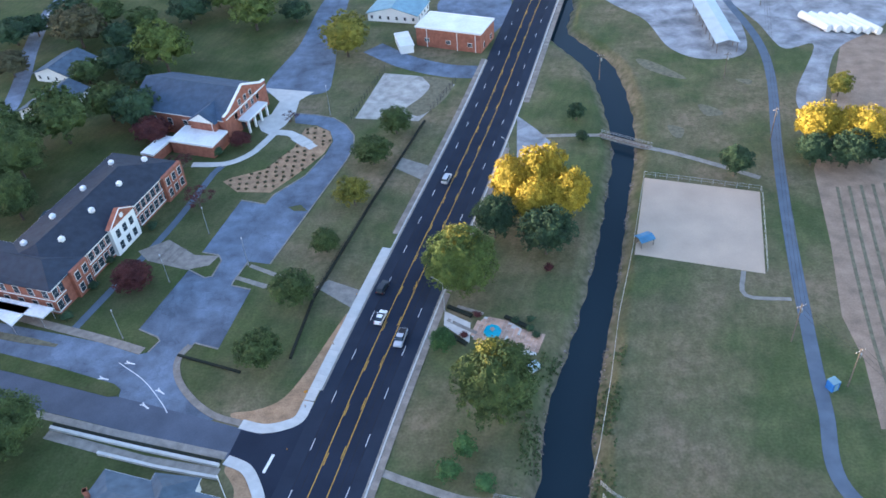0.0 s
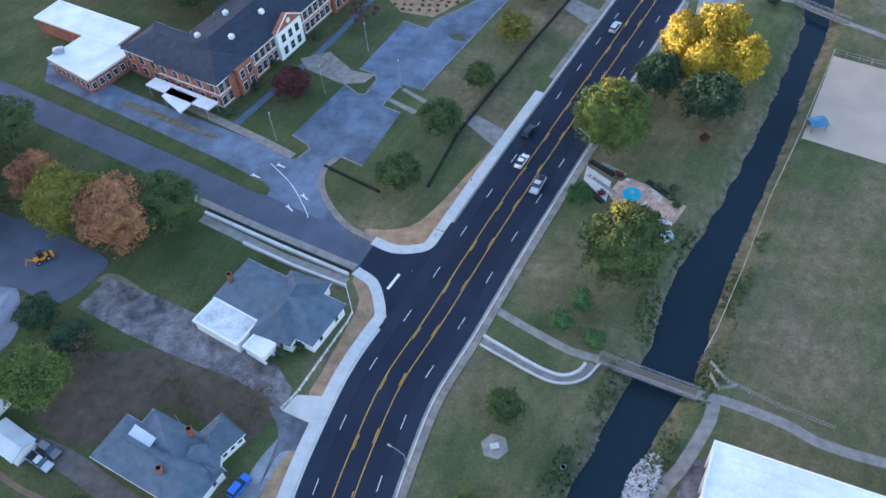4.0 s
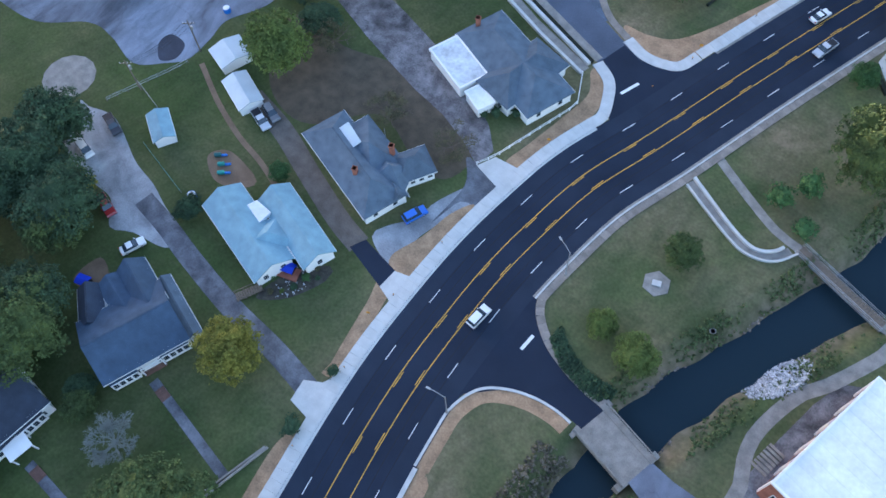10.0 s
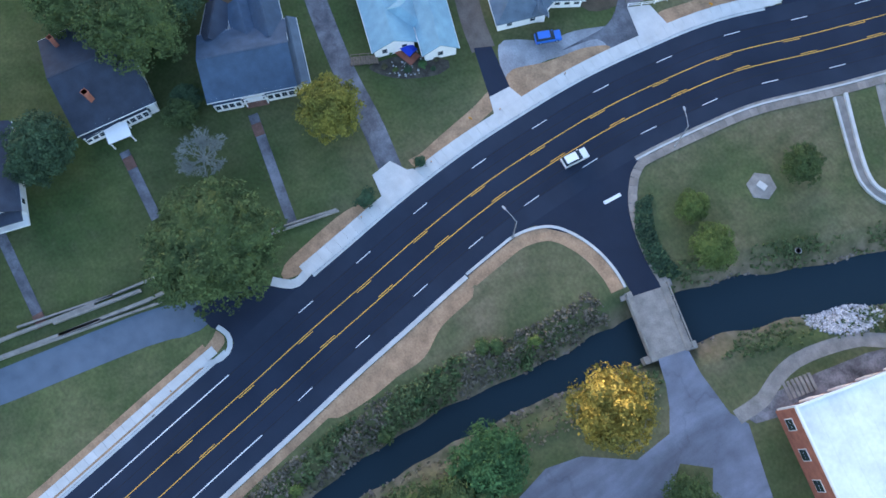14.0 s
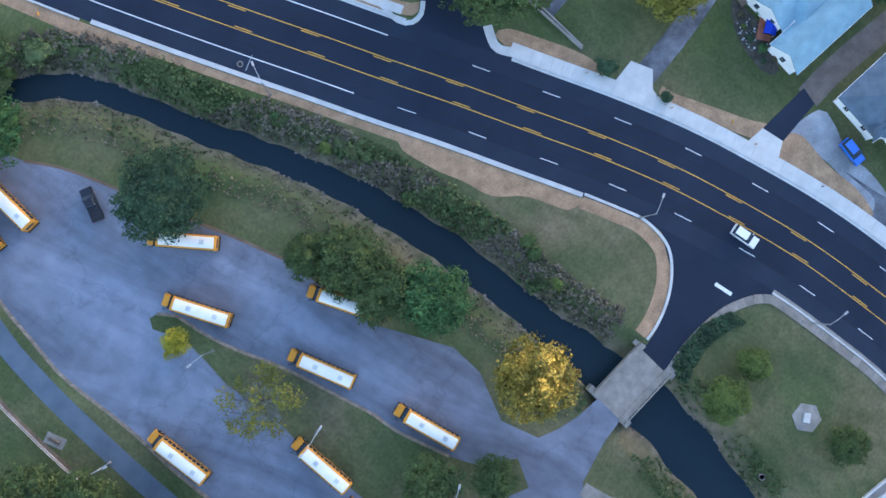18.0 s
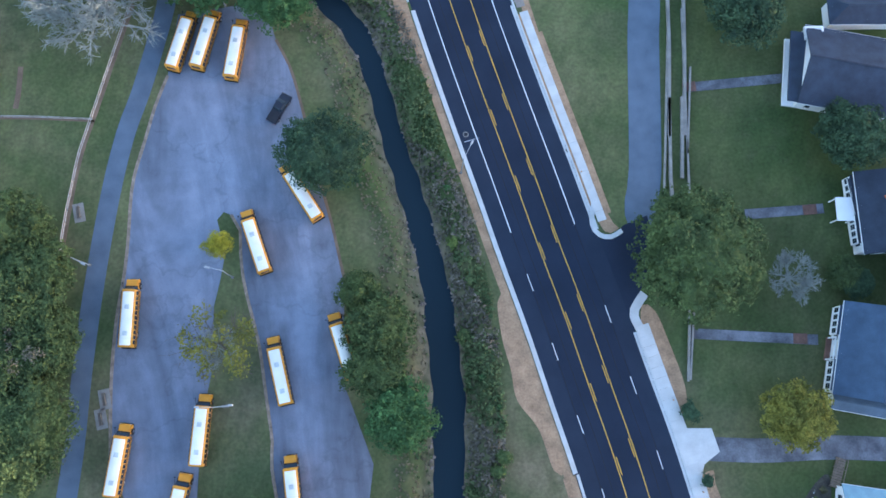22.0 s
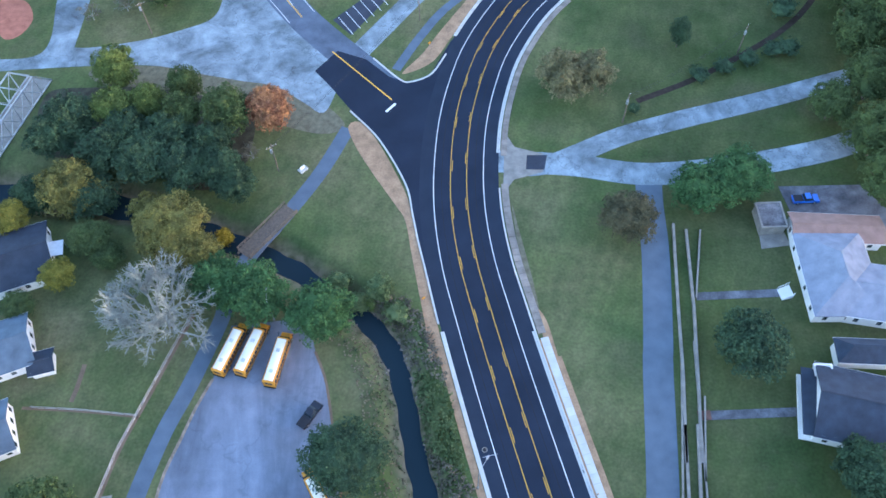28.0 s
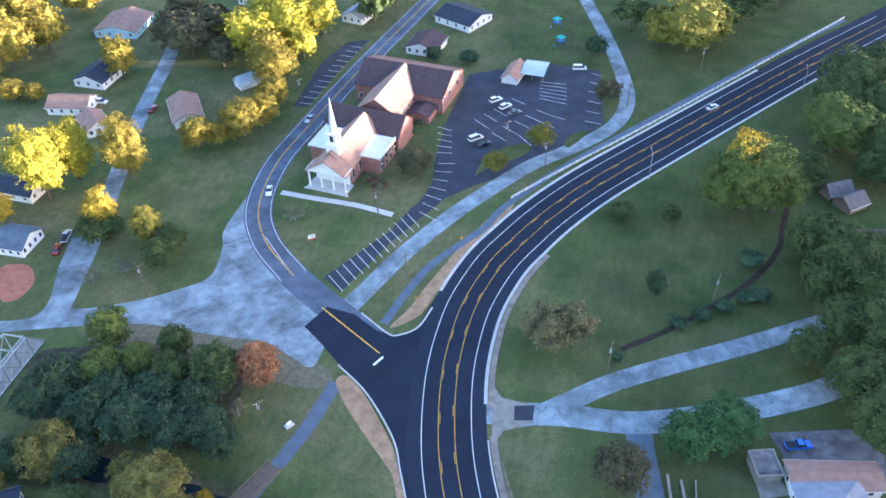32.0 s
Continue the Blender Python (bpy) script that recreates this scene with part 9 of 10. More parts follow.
# ---- lamps, poles and wires ----
def street_lamp(at, to, h=8.5, arm=2.6, label="grey steel street lamp with one curved arm", group="street lamps"):
    t = thing("street_lamp", pose(at[0], at[1], 0.1, 0, 0, heading(at, to)), label, "street lamp", group)
    part("pole", rodm((0, 0, 0), (0, 0, h), 0.11, 0.07), M_STEEL, t)
    part("base", boxm(-0.22, 0.22, -0.22, 0.22, 0, 0.25, bevel=0.04), M_OLDCONC, t)
    bm = bmesh.new()
    rod(bm, (0, 0, h - 0.2), (arm * 0.5, 0, h + 0.35), 0.05, 0.045, 6)
    rod(bm, (arm * 0.5, 0, h + 0.35), (arm, 0, h + 0.4), 0.045, 0.04, 6)
    part("arm", bm, M_STEEL, t)
    part("lamp_head", boxm(arm - 0.1, arm + 0.65, -0.16, 0.16, h + 0.32, h + 0.5, bevel=0.05), M_STEEL, t)


for b, to in (((-24.9, 56.2), (-29.4, 58.0)), ((-26.4, 24.6), (-30.4, 23.9)), ((-1.4, 135.2), (-5.8, 138.8)), ((-14.0, -36.8), (-18.0, -42.5)), ((-83.6, -187.3), (-85.4, -201.4)), ((-148.4, -229.8), (-153.6, -248.0)),
              ((-33.1, 228.6), (-35.7, 249.7)), ((19.3, 190.5), (13.9, 200.7))):
    street_lamp(b, to)
for b, to in (((25.7, -24.3), (30.1, -25.9)), ((28.6, -3.8), (23.6, -3.6)), ((29.1, -3.8), (31.6, -4.2)), ((26.1, 19.2), (23.6, 18.6)), ((22.3, -72.0), (22.6, -76.6)), ((48.4, -29.5), (44.8, -27.1))):
    street_lamp(b, to, 7.5, 2.0, "slim grey lot lamp on the bus lot", "lot lamps")
for b, to in (((-75.0, 134.5), (-80.2, 145.4)), ((-61.7, 171.4), (-65.7, 185.3)), ((-68.3, 153.1), (-71.5, 159.9)), ((-49.4, 157.2), (-52.5, 169.0))):
    street_lamp(b, to, 7.0, 1.4, "slim grey lamp post on the school lawn", "school lamps")

WIRE = mat("cable", (0.02, 0.02, 0.02), 0.6, bump=0)
POLES = {}


def pole(key, at, h=10.5, turn=0, label="weathered wooden utility pole with crossarm"):
    t = thing("utility_pole", pose(at[0], at[1], 0, 0, 0, turn), label, "utility pole", "utility poles")
    part("mast", rodm((0, 0, -0.3), (0, 0, h), 0.17, 0.11), M_WOOD, t)
    part("crossarm", boxm(-1.2, 1.2, -0.06, 0.06, h - 0.9, h - 0.75), M_WOOD, t)
    for x in (-1.05, -0.4, 0.4, 1.05):
        part("insulator", rodm((x, 0, h - 0.75), (x, 0, h - 0.55), 0.05, seg=6), M_WHITE, t)
    part("transformer", rodm((0.3, 0, h - 2.6), (0.3, 0, h - 1.6), 0.26), M_STEEL, t)
    POLES[key] = (Vector((at[0], at[1], h - 0.6)), turn)


def wires(a, b, n=3):
    (p, ta), (q, tb_) = POLES[a], POLES[b]
    for k in range(n):
        o = (k - (n - 1) / 2) * 1.0
        s = p + Vector((math.cos(radians(ta)) * o, math.sin(radians(ta)) * o, 0))
        e = q + Vector((math.cos(radians(tb_)) * o, math.sin(radians(tb_)) * o, 0))
        bm = bmesh.new()
        rings = []
        for i in range(13):
            t = i / 12
            c = s.lerp(e, t) - Vector((0, 0, 1.4 * 4 * t * (1 - t)))
            d = (e - s).normalized().cross(Vector((0, 0, 1)))
            rings.append([bm.verts.new(c + d * u + Vector((0, 0, v))) for u, v in ((0.028, 0), (0, 0.028), (-0.028, 0), (0, -0.028))])
        for a_, b_ in zip(rings, rings[1:]):
            for m in range(4):
                bm.faces.new((a_[m], a_[(m + 1) % 4], b_[(m + 1) % 4], b_[m]))
        tagged(obj("power_line", bm, WIRE), "thin black power line between poles", "power line", "power lines")


pole("a", (77.4, 104.4), 11, 20)
pole("b", (71.2, 117.6), 11, 20)
pole("c", (94.1, 194.2), 11, 20)
pole("d", (122.8, 284.5), 11, 20)
pole("e", (98, 52), 11, 20)
wires("e", "a")
wires("a", "b")
wires("b", "c")
wires("c", "d")
pole("g", (93.1, 232.6), 9)
pole("h", (54.2, 238.5), 9)
pole("i", (-53.8, -116.1), 9, 60)
pole("j", (-84.8, -135.0), 9, 60)
wires("i", "j", 2)
pole("k", (55.8, -153.9), 10, 30)
pole("l", (-3.7, -177.7), 10, 30)
pole("m", (-44.9, -208.9), 10, 30)
wires("l", "m", 2)
wires("k", "l", 2)
pole("n", (-54.7, -197.5), 9, 30)
pole("o", (-10.2, -152.9), 8, 30)
pole("p", (22.9, -108.5), 9, 30)
pole("q", (-112.7, 53.7), 9, 40)
pole("r", (-115.3, 39.6), 9, 40)
wires("q", "r", 3)
wires("p", "o", 2)
pole("s", (20.4, -245.6), 9, 30)
pole("u", (-88.0, -228.2), 9, 30)
pole("v", (-120.2, -249.4), 9, 30)

# ---- the fountain plaza ----
FC = (8.8, 127.3)
fa = heading((0.3, 132.2), (17.1, 124.6))
fp = thing("fountain_plaza", pose(FC[0], FC[1], 0, 0, 0, fa), "brick paved plaza round a small fountain", "plaza", kind="structure")
me = bpy.data.meshes.new("paver")
b = boxm(-0.47, 0.47, -0.47, 0.47, -0.1, 0.07, bevel=0.015)
b.to_mesh(me)
b.free()
me.materials.append(M_PAVER)
for i in range(-5, 6):
    for j in range(-5, 6):
        if math.hypot(i, j) < 4.9:
            o = new("paver", me)
            o.parent = fp
            o.location = (i * 0.98, j * 0.98, random.uniform(0, 0.012))
for i in range(5, 12):
    for j in range(-3, 3):
        o = new("paver", me)
        o.parent = fp
        o.location = (i * 0.98, j * 0.98 + 0.5, random.uniform(0, 0.012))
pad("plaza_walk", [(-1.4, 135.2), (4.2, 130.7), (3.5, 124.6), (-1.8, 130.7)], 0.045, M_SLAB, "pale concrete approach to the fountain plaza", "paving")
pad("plaza_walk", [(3.6, 127.3), (7.6, 132.4), (13.4, 129.6), (18.2, 124.7), (17.4, 119.4), (14.1, 120.2), (7.6, 121.8)], 0.04, M_SLAB, "pale concrete rim of the fountain plaza", "paving")
for q in ([(-0.6, 136.4), (4.6, 132.6)], [(-2.4, 129.2), (2.8, 124.0)], [(12.0, 131.6), (17.6, 127.0)]):
    wall_line("plaza_hedge", q, 0.9, -0.1, 0.6, M_HEDGE, "low dark hedge beside the fountain plaza", "hedge", curve=False)
fo = thing("fountain", pose(FC[0], FC[1], 0.07), "octagonal fountain basin with bright turquoise water", "fountain")
bm = bmesh.new()
bmesh.ops.create_cone(bm, cap_ends=False, segments=8, radius1=2.0, radius2=1.95, depth=0.5, matrix=pose(0, 0, 0.25))
bmesh.ops.create_cone(bm, cap_ends=False, segments=8, radius1=1.7, radius2=1.7, depth=0.5, matrix=pose(0, 0, 0.25))
top = [v for v in bm.verts if v.co.z > 0.4]
outer = sorted([v for v in top if v.co.xy.length > 1.85], key=lambda v: math.atan2(v.co.y, v.co.x))
inner = sorted([v for v in top if v.co.xy.length <= 1.85], key=lambda v: math.atan2(v.co.y, v.co.x))
for i in range(8):
    j = (i + 1) % 8
    bm.faces.new((outer[i], outer[j], inner[j], inner[i]))
bmesh.ops.recalc_face_normals(bm, faces=bm.faces)
part("basin", bm, M_CYAN, fo, "turquoise painted basin")
bm = bmesh.new()
bmesh.ops.create_cone(bm, cap_ends=True, segments=8, radius1=1.72, radius2=1.72, depth=0.3, matrix=pose(0, 0, 0.2))
part("water", bm, M_CYAN, fo)
bm = bmesh.new()
rod(bm, (0, 0, 0.2), (0, 0, 1.1), 0.22, 0.12, 10)
rod(bm, (0, 0, 0.85), (0, 0, 1.0), 0.15, 0.55, 12)
part("spout", bm, M_OLDCONC, fo, "stone centre spout")
for s in (-1, 1):
    wall_line("plaza_edge", [(-0.9, 132.3), (5.3, 127.3)] if s > 0 else [(1.6, 136.4), (7.3, 133.3)], 0.9, -0.1, 0.1, M_OLDCONC, "pale stone path beside the plaza", "path", curve=False)
bnch = [(0.2, 131.6), (14.7, 126.3), (11.5, 124.5)]
for q in bnch:
    t = thing("bench", pose(q[0], q[1], 0.07, 0, 0, fa + 90), "pale stone plaza bench", "bench", "plaza benches")
    part("seat", boxm(-0.9, 0.9, -0.25, 0.25, 0.4, 0.5, bevel=0.02), M_CONC, t)
    for x in (-0.6, 0.6):
        part("leg", boxm(x - 0.12, x + 0.12, -0.2, 0.2, 0, 0.4), M_CONC, t)
for q in ((5.9, 132.6), (14.2, 129.9), (17.6, 129.9), (14.0, 121.2), (18.2, 124.9), (2.5, 126.5), (17.1, 127.0)):
    tree(q, 1.2, 1.4, "bush", F_DARK if q[0] > FC[0] else F_MAROON, "low shrub beside the fountain plaza", group="plaza shrubs")
bxp = (16.4, 115.8)
t = thing("utility_box", pose(bxp[0], bxp[1], 0, 0, 0, 30), "pale blue metal utility cabinet on the lawn", "utility box")
part("cabinet", boxm(-1.1, 1.1, -0.8, 0.8, 0.1, 1.3, bevel=0.05), mat("pale_blue_metal", (0.42, 0.55, 0.62), 0.5, bump=0), t)
part("base", boxm(-1.3, 1.3, -1.0, 1.0, -0.1, 0.1), M_CONC, t)

# hexagon slab on the park lawn
hx = thing("hexagon_slab", pose(*(-11.5, 64.1), 0, 0, 0, 20), "pale hexagonal concrete slab on the park lawn", "slab")
bm = bmesh.new()
bmesh.ops.create_cone(bm, cap_ends=True, segments=6, radius1=2.5, radius2=2.5, depth=0.3, matrix=pose(0, 0, 0.0))
part("slab", bm, M_OLDCONC, hx)
part("block", boxm(-0.8, 0.8, -0.55, 0.55, 0.15, 0.4, bevel=0.05), M_CONC, hx, "low stone block")

# manholes and marks on the road
for q in ((-15.8, -43.4), (-32.8, -38.4), (0.5, 62.3), (0.4, 62.2)):
    t = thing("manhole_cover", pose(q[0], q[1], 0.05), "round dark iron manhole cover", "manhole cover", "manhole covers")
    part("ring", rodm((0, 0, -0.05), (0, 0, 0.02), 0.5, seg=16), M_OLDCONC, t)
    part("lid", rodm((0, 0, 0), (0, 0, 0.035), 0.36, seg=16), M_DKMETAL, t)
for s, o in ((278, -10), (290, -9.5), (340, -10.5), (352, -11), (366, -10.2), (380, -10.4), (260, -10.6), (420, -9.4), (244, -11)):
    line = offset_line(along(s - 3, s + 3), o)
    q = line[len(line) // 2]
    t = thing("marker_cone", pose(q[0], q[1], 0.05), "small orange and grey utility marker", "marker", "utility markers")
    part("stake", rodm((0, 0, 0), (0, 0, 0.9), 0.06, seg=6), M_DKMETAL, t)
    part("cap", rodm((0, 0, 0.7), (0, 0, 0.9), 0.12, 0.05, seg=8), M_BUSY, t)

# blue portable toilet, dugout, bins, barrels, playground
t = thing("portable_toilet", pose(*(74.2, 104.3), 0, 0, 0, 20), "blue portable toilet with pale blue roof", "portable toilet")
part("cabin", boxm(-0.9, 0.9, -0.9, 0.9, 0, 2.2, bevel=0.05), M_BLUE, t)
part("roof", boxm(-0.95, 0.95, -0.95, 0.95, 2.2, 2.4, bevel=0.08), M_SHIN_L, t)
part("door", boxm(-0.45, 0.45, -0.94, -0.9, 0.1, 2.0), M_SHIN_L, t)
t = thing("dugout", pose(*(48.6, 153.4), 0, 0, 0, 20), "small blue-roofed dugout beside the infield", "dugout")
part("roof", roof_mesh(3.6, 3.0, 2.2, 0.5, 0.2), mat("blue_metal", (0.07, 0.2, 0.33), 0.5, bump=0), t)
part("back_wall", boxm(-1.8, 1.8, 1.2, 1.35, 0, 2.2), M_WOOD, t)
for x in (-1.7, 1.7):
    part("post", rodm((x, -1.3, 0), (x, -1.3, 2.2), 0.08), M_WOOD, t)
for i in range(6):
    t = thing("storage_tank", pose((134.8, 264.8)[0] + 3.0 * i, (134.8, 264.8)[1] - 1.0 * i, 0, 0, 0, 110), "long white storage tank lying in the yard", "tank", "storage tanks")
    part("shell", rodm((-7, 0, 1.5), (7, 0, 1.5), 1.35, seg=16), M_WHITE, t)
    for x in (-4.5, 4.5):
        part("saddle", boxm(x - 0.3, x + 0.3, -1.1, 1.1, 0, 0.9), M_OLDCONC, t)
for q, lab in (((47.6, -7.6), "b"), ((48.4, -4.6), "b"), ((49.6, -38.5), "b")):
    t = thing("park_bench", pose(q[0], q[1], 0, 0, 0, 95), "pale park bench on a concrete pad by the trail", "bench", "trail benches")
    part("pad", boxm(-1.6, 1.6, -0.9, 0.9, -0.1, 0.05), M_OLDCONC, t)
    part("seat", boxm(-1.0, 1.0, -0.25, 0.25, 0.42, 0.5), M_WOOD, t)
    part("backrest", boxm(-1.0, 1.0, 0.25, 0.32, 0.5, 0.95), M_WOOD, t)
    for x in (-0.8, 0.8):
        part("leg", boxm(x - 0.05, x + 0.05, -0.2, 0.3, 0, 0.42), M_DKMETAL, t)
for q, col, lab in (((-88.8, 28.2), M_BLUE, "round blue plastic pool barrel in a back yard"), ((-115.7, 64.6), M_BLUE, "white and blue water tank in the yard"), ((-88.7, 28.3), M_BLUE, "blue barrel behind a house")):
    t = thing("barrel", pose(q[0], q[1], 0), lab, "barrel")
    part("body", rodm((0, 0, 0), (0, 0, 1.2), 0.75, seg=16), col, t)
    part("lid", rodm((0, 0, 1.2), (0, 0, 1.3), 0.7, 0.5, seg=16), M_WHITE, t)
for q, lab in (((-91.6, 4.4), "bright blue tarpaulin over a small trailer"), ((-64.1, 28.0), "blue canopy over the front porch"), ((66.5, -0.5), "blue tarpaulin")):
    if lab != "blue tarpaulin":
        t = thing("tarpaulin", pose(q[0], q[1], 0, 0, 0, 15), lab, "tarpaulin")
        part("cover", roof_mesh(2.2, 1.8, 1.3, 0.35, 0.1), mat("blue_tarp", (0.02, 0.05, 0.5), 0.5, bump=0.3), t)
        part("frame", boxm(-1.0, 1.0, -0.8, 0.8, 0, 1.3), M_DKMETAL, t)
for q, c in (((-89.5, 36.5), (0.03, 0.25, 0.22)), ((-91.5, 37.6), (0.02, 0.1, 0.1)), ((-88.2, 35.1), (0.03, 0.25, 0.22))):
    t = thing("yard_toy", pose(q[0], q[1], 0, 0, 0, 40), "teal plastic slide toy in a back yard", "toy", "yard toys")
    part("body", boxm(-0.7, 0.7, -0.35, 0.35, 0, 0.8, bevel=0.15), mat("teal_plastic", c, 0.5, bump=0), t)
    part("slide", boxm(0.6, 1.8, -0.25, 0.25, 0, 0.35, bevel=0.1), M_BLUE, t)
for q in ((-76.8, -291.9), (-75.2, -276.1)):
    t = thing("play_tower", pose(q[0], q[1], 0, 0, 0, 30), "blue and green playground tower with slide", "play tower", "playground")
    for x in (-1, 1):
        for y in (-1, 1):
            part("post", rodm((x, y, 0), (x, y, 3.2), 0.08), M_BLUE, t)
    part("platform", boxm(-1.1, 1.1, -1.1, 1.1, 1.3, 1.45), M_BLUE, t)
    part("roof", roof_mesh(2.4, 2.4, 3.0, 0.8, 0.2, "hip"), mat("teal_roof", (0.05, 0.4, 0.35), 0.5, bump=0), t)
    part("slide", boxm(1.0, 1.6, -0.4, 0.4, 0, 1.4, m=pose(1.2, 0, -0.3, 0, 35, 0)), M_CYAN, t)
fence([(-61.7, -304.3), (-56.1, -272.2), (-78.0, -269.3), (-84.8, -301.1), (-61.7, -304.3)], 2.2, 3.0, M_DKMETAL, M_DKMETAL, "dark mesh fence round the playground", 2, 0.05)
# yellow digger under the maples
t = thing("backhoe", pose(*(-114.1, 92.0), 0, 0, 0, 50), "yellow backhoe parked under the maples", "backhoe")
part("chassis", boxm(-1.6, 1.4, -0.7, 0.7, 0.6, 1.4, bevel=0.1), M_BUSY, t)
part("cab", boxm(-0.6, 0.7, -0.65, 0.65, 1.4, 2.6, bevel=0.08), M_DKMETAL, t)
part("bucket", boxm(1.8, 2.5, -0.9, 0.9, 0.2, 0.9, bevel=0.08), M_BUSY, t)
bm = bmesh.new()
rod(bm, (-1.6, 0, 1.2), (-2.8, 0, 2.4), 0.15)
rod(bm, (-2.8, 0, 2.4), (-3.6, 0, 0.9), 0.12)
part("boom", bm, M_BUSY, t)
wheels(t, (-1.0, 1.1), 0.85, 0.6, 0.35)
# church sign
t = thing("church_sign", pose(*(14.7, -170.9), 0, 0, 0, 20), "small brick church sign with white board", "sign")
part("base", boxm(-1.3, 1.3, -0.35, 0.35, 0, 0.5), M_BRICK, t)
part("board", boxm(-1.0, 1.0, -0.1, 0.1, 0.5, 1.6), M_WHITE, t)
part("bar", boxm(-0.7, 0.7, 0.1, 0.12, 1.0, 1.15), M_DKMETAL, t)
q = (17.6, -108.4)
t = thing("trail_sign", pose(q[0], q[1], 0, 0, 0, 40), "pale trail information slab beside the path", "sign")
part("slab", boxm(-1.0, 1.0, -0.7, 0.7, -0.05, 0.3, bevel=0.05), M_CONC, t)
part("panel", boxm(-0.6, 0.6, -0.05, 0.05, 0.3, 1.3), M_WHITE, t)

# stall lines
stalls = thing("stall_lines", Matrix(), "white painted stall lines in the church lot", "road marking", kind="structure")
def stall_row(a0, a1, b0, b1, n, w=0.14):
    for i in range(n):
        k = i / (n - 1)
        p = (a0[0] + (a1[0] - a0[0]) * k, a0[1] + (a1[1] - a0[1]) * k)
        q = (b0[0] + (b1[0] - b0[0]) * k, b0[1] + (b1[1] - b0[1]) * k)
        painted("stall_line", p, q, w, M_LINE, stalls, 0.046)


stall_row((9.9, -155.6), (-11.7, -179.4), (6.3, -149.4), (-14.8, -172.9), 13)
stall_row((-15.3, -179.7), (-22.5, -202.9), (-19.4, -175.4), (-27.7, -202.2), 7)
stall_row((-22.5, -209.1), (-24.3, -223.7), (-27.4, -207.8), (-28.6, -220.8), 5)
stall_row((-40.5, -220.6), (-54.8, -234.2), (-36.7, -226.7), (-50.7, -238.5), 5)
stall_row((-41.1, -218.2), (-57.9, -230.1), (-44.9, -212.8), (-61.9, -226.0), 5)
stall_row((-66.0, -223.0), (-52.4, -209.2), (-61.9, -226.0), (-49.5, -215.5), 4)
stall_row((-62.2, -248.7), (-60.2, -237.3), (-71.2, -245.6), (-68.5, -232.5), 6)
stall_row((-81.2, -252.4), (-72.1, -221.2), (-84.6, -249.9), (-76.6, -218.9), 6)
stall_row((21.4, -244.9), (4.3, -284.8), (17.1, -243.3), (-0.4, -282.8), 12)
painted("edge_line", (27.5, -173.3), (21.4, -160.9), 0.15, M_LINE, stalls, 0.052)
for d_ in (3.5, -3.5):
    part("edge_line", band(offset_line(smooth_line([(19, -156.5), (27.5, -172), (30.5, -188), (27, -208), (18.8, -227.3), (-2.3, -271.2), (-29.2, -322.5)], 2), d_), 0.07, -0.07, 0.02, 0.052), M_LINE, stalls)
for d_ in (0.12, -0.12):
    part("yellow_line", band(offset_line(smooth_line([(19, -156.5), (27.5, -172), (30.5, -188), (27, -208), (18.8, -227.3), (-2.3, -271.2), (-29.2, -322.5)], 2), d_), 0.06, -0.06, 0.02, 0.052), M_YLINE, stalls)
pad("lot_grass", [(-18.4, -204.9), (-21.1, -200.0), (-18.0, -188.9), (-11.8, -180.9), (-2.2, -181.3), (-7.6, -195.8)], 0.08, M_GRASS, "grass beside the church lot", "grass", curve=1.0)
pad("lot_grass", [(-63.4, -210.5), (-68.0, -214.9), (-72.1, -215.4), (-69.0, -211.4), (-63.5, -206.6)], 0.08, M_GRASS, "small grass island in the church lot", "grass", curve=1.0)
pad("lot_grass", [(-36.7, -198.1), (-33.0, -195.6), (-39.6, -207.0), (-50.8, -210.4), (-50.9, -205.6), (-42.2, -200.5)], 0.08, M_GRASS, "small grass island in the church lot", "grass", curve=1.0)

# ---- small shrubs in the mulch bed ----
rng = np.random.default_rng(5)
poly = MULCH


def inside(p, poly):
    c, j = False, len(poly) - 1
    for i in range(len(poly)):
        (xi, yi), (xj, yj) = poly[i], poly[j]
        if (yi > p[1]) != (yj > p[1]) and p[0] < (xj - xi) * (p[1] - yi) / (yj - yi) + xi:
            c = not c
        j = i
    return c


x0, x1 = min(p[0] for p in poly), max(p[0] for p in poly)
y0, y1 = min(p[1] for p in poly), max(p[1] for p in poly)
x = x0
while x < x1:
    y = y0
    while y < y1:
        q = (x + rng.uniform(-0.4, 0.4), y + rng.uniform(-0.4, 0.4))
        if inside(q, poly) and abs((q[0] + 41.0) * math.sin(radians(50)) + (q[1] - 214.7) * math.cos(radians(50))) > 2.4:
            tree(q, 0.62, 0.7, "bush", F_BROWN, "small round shrub in a mulch bed", group="bed shrubs")
        y += 2.5
    x += 2.5

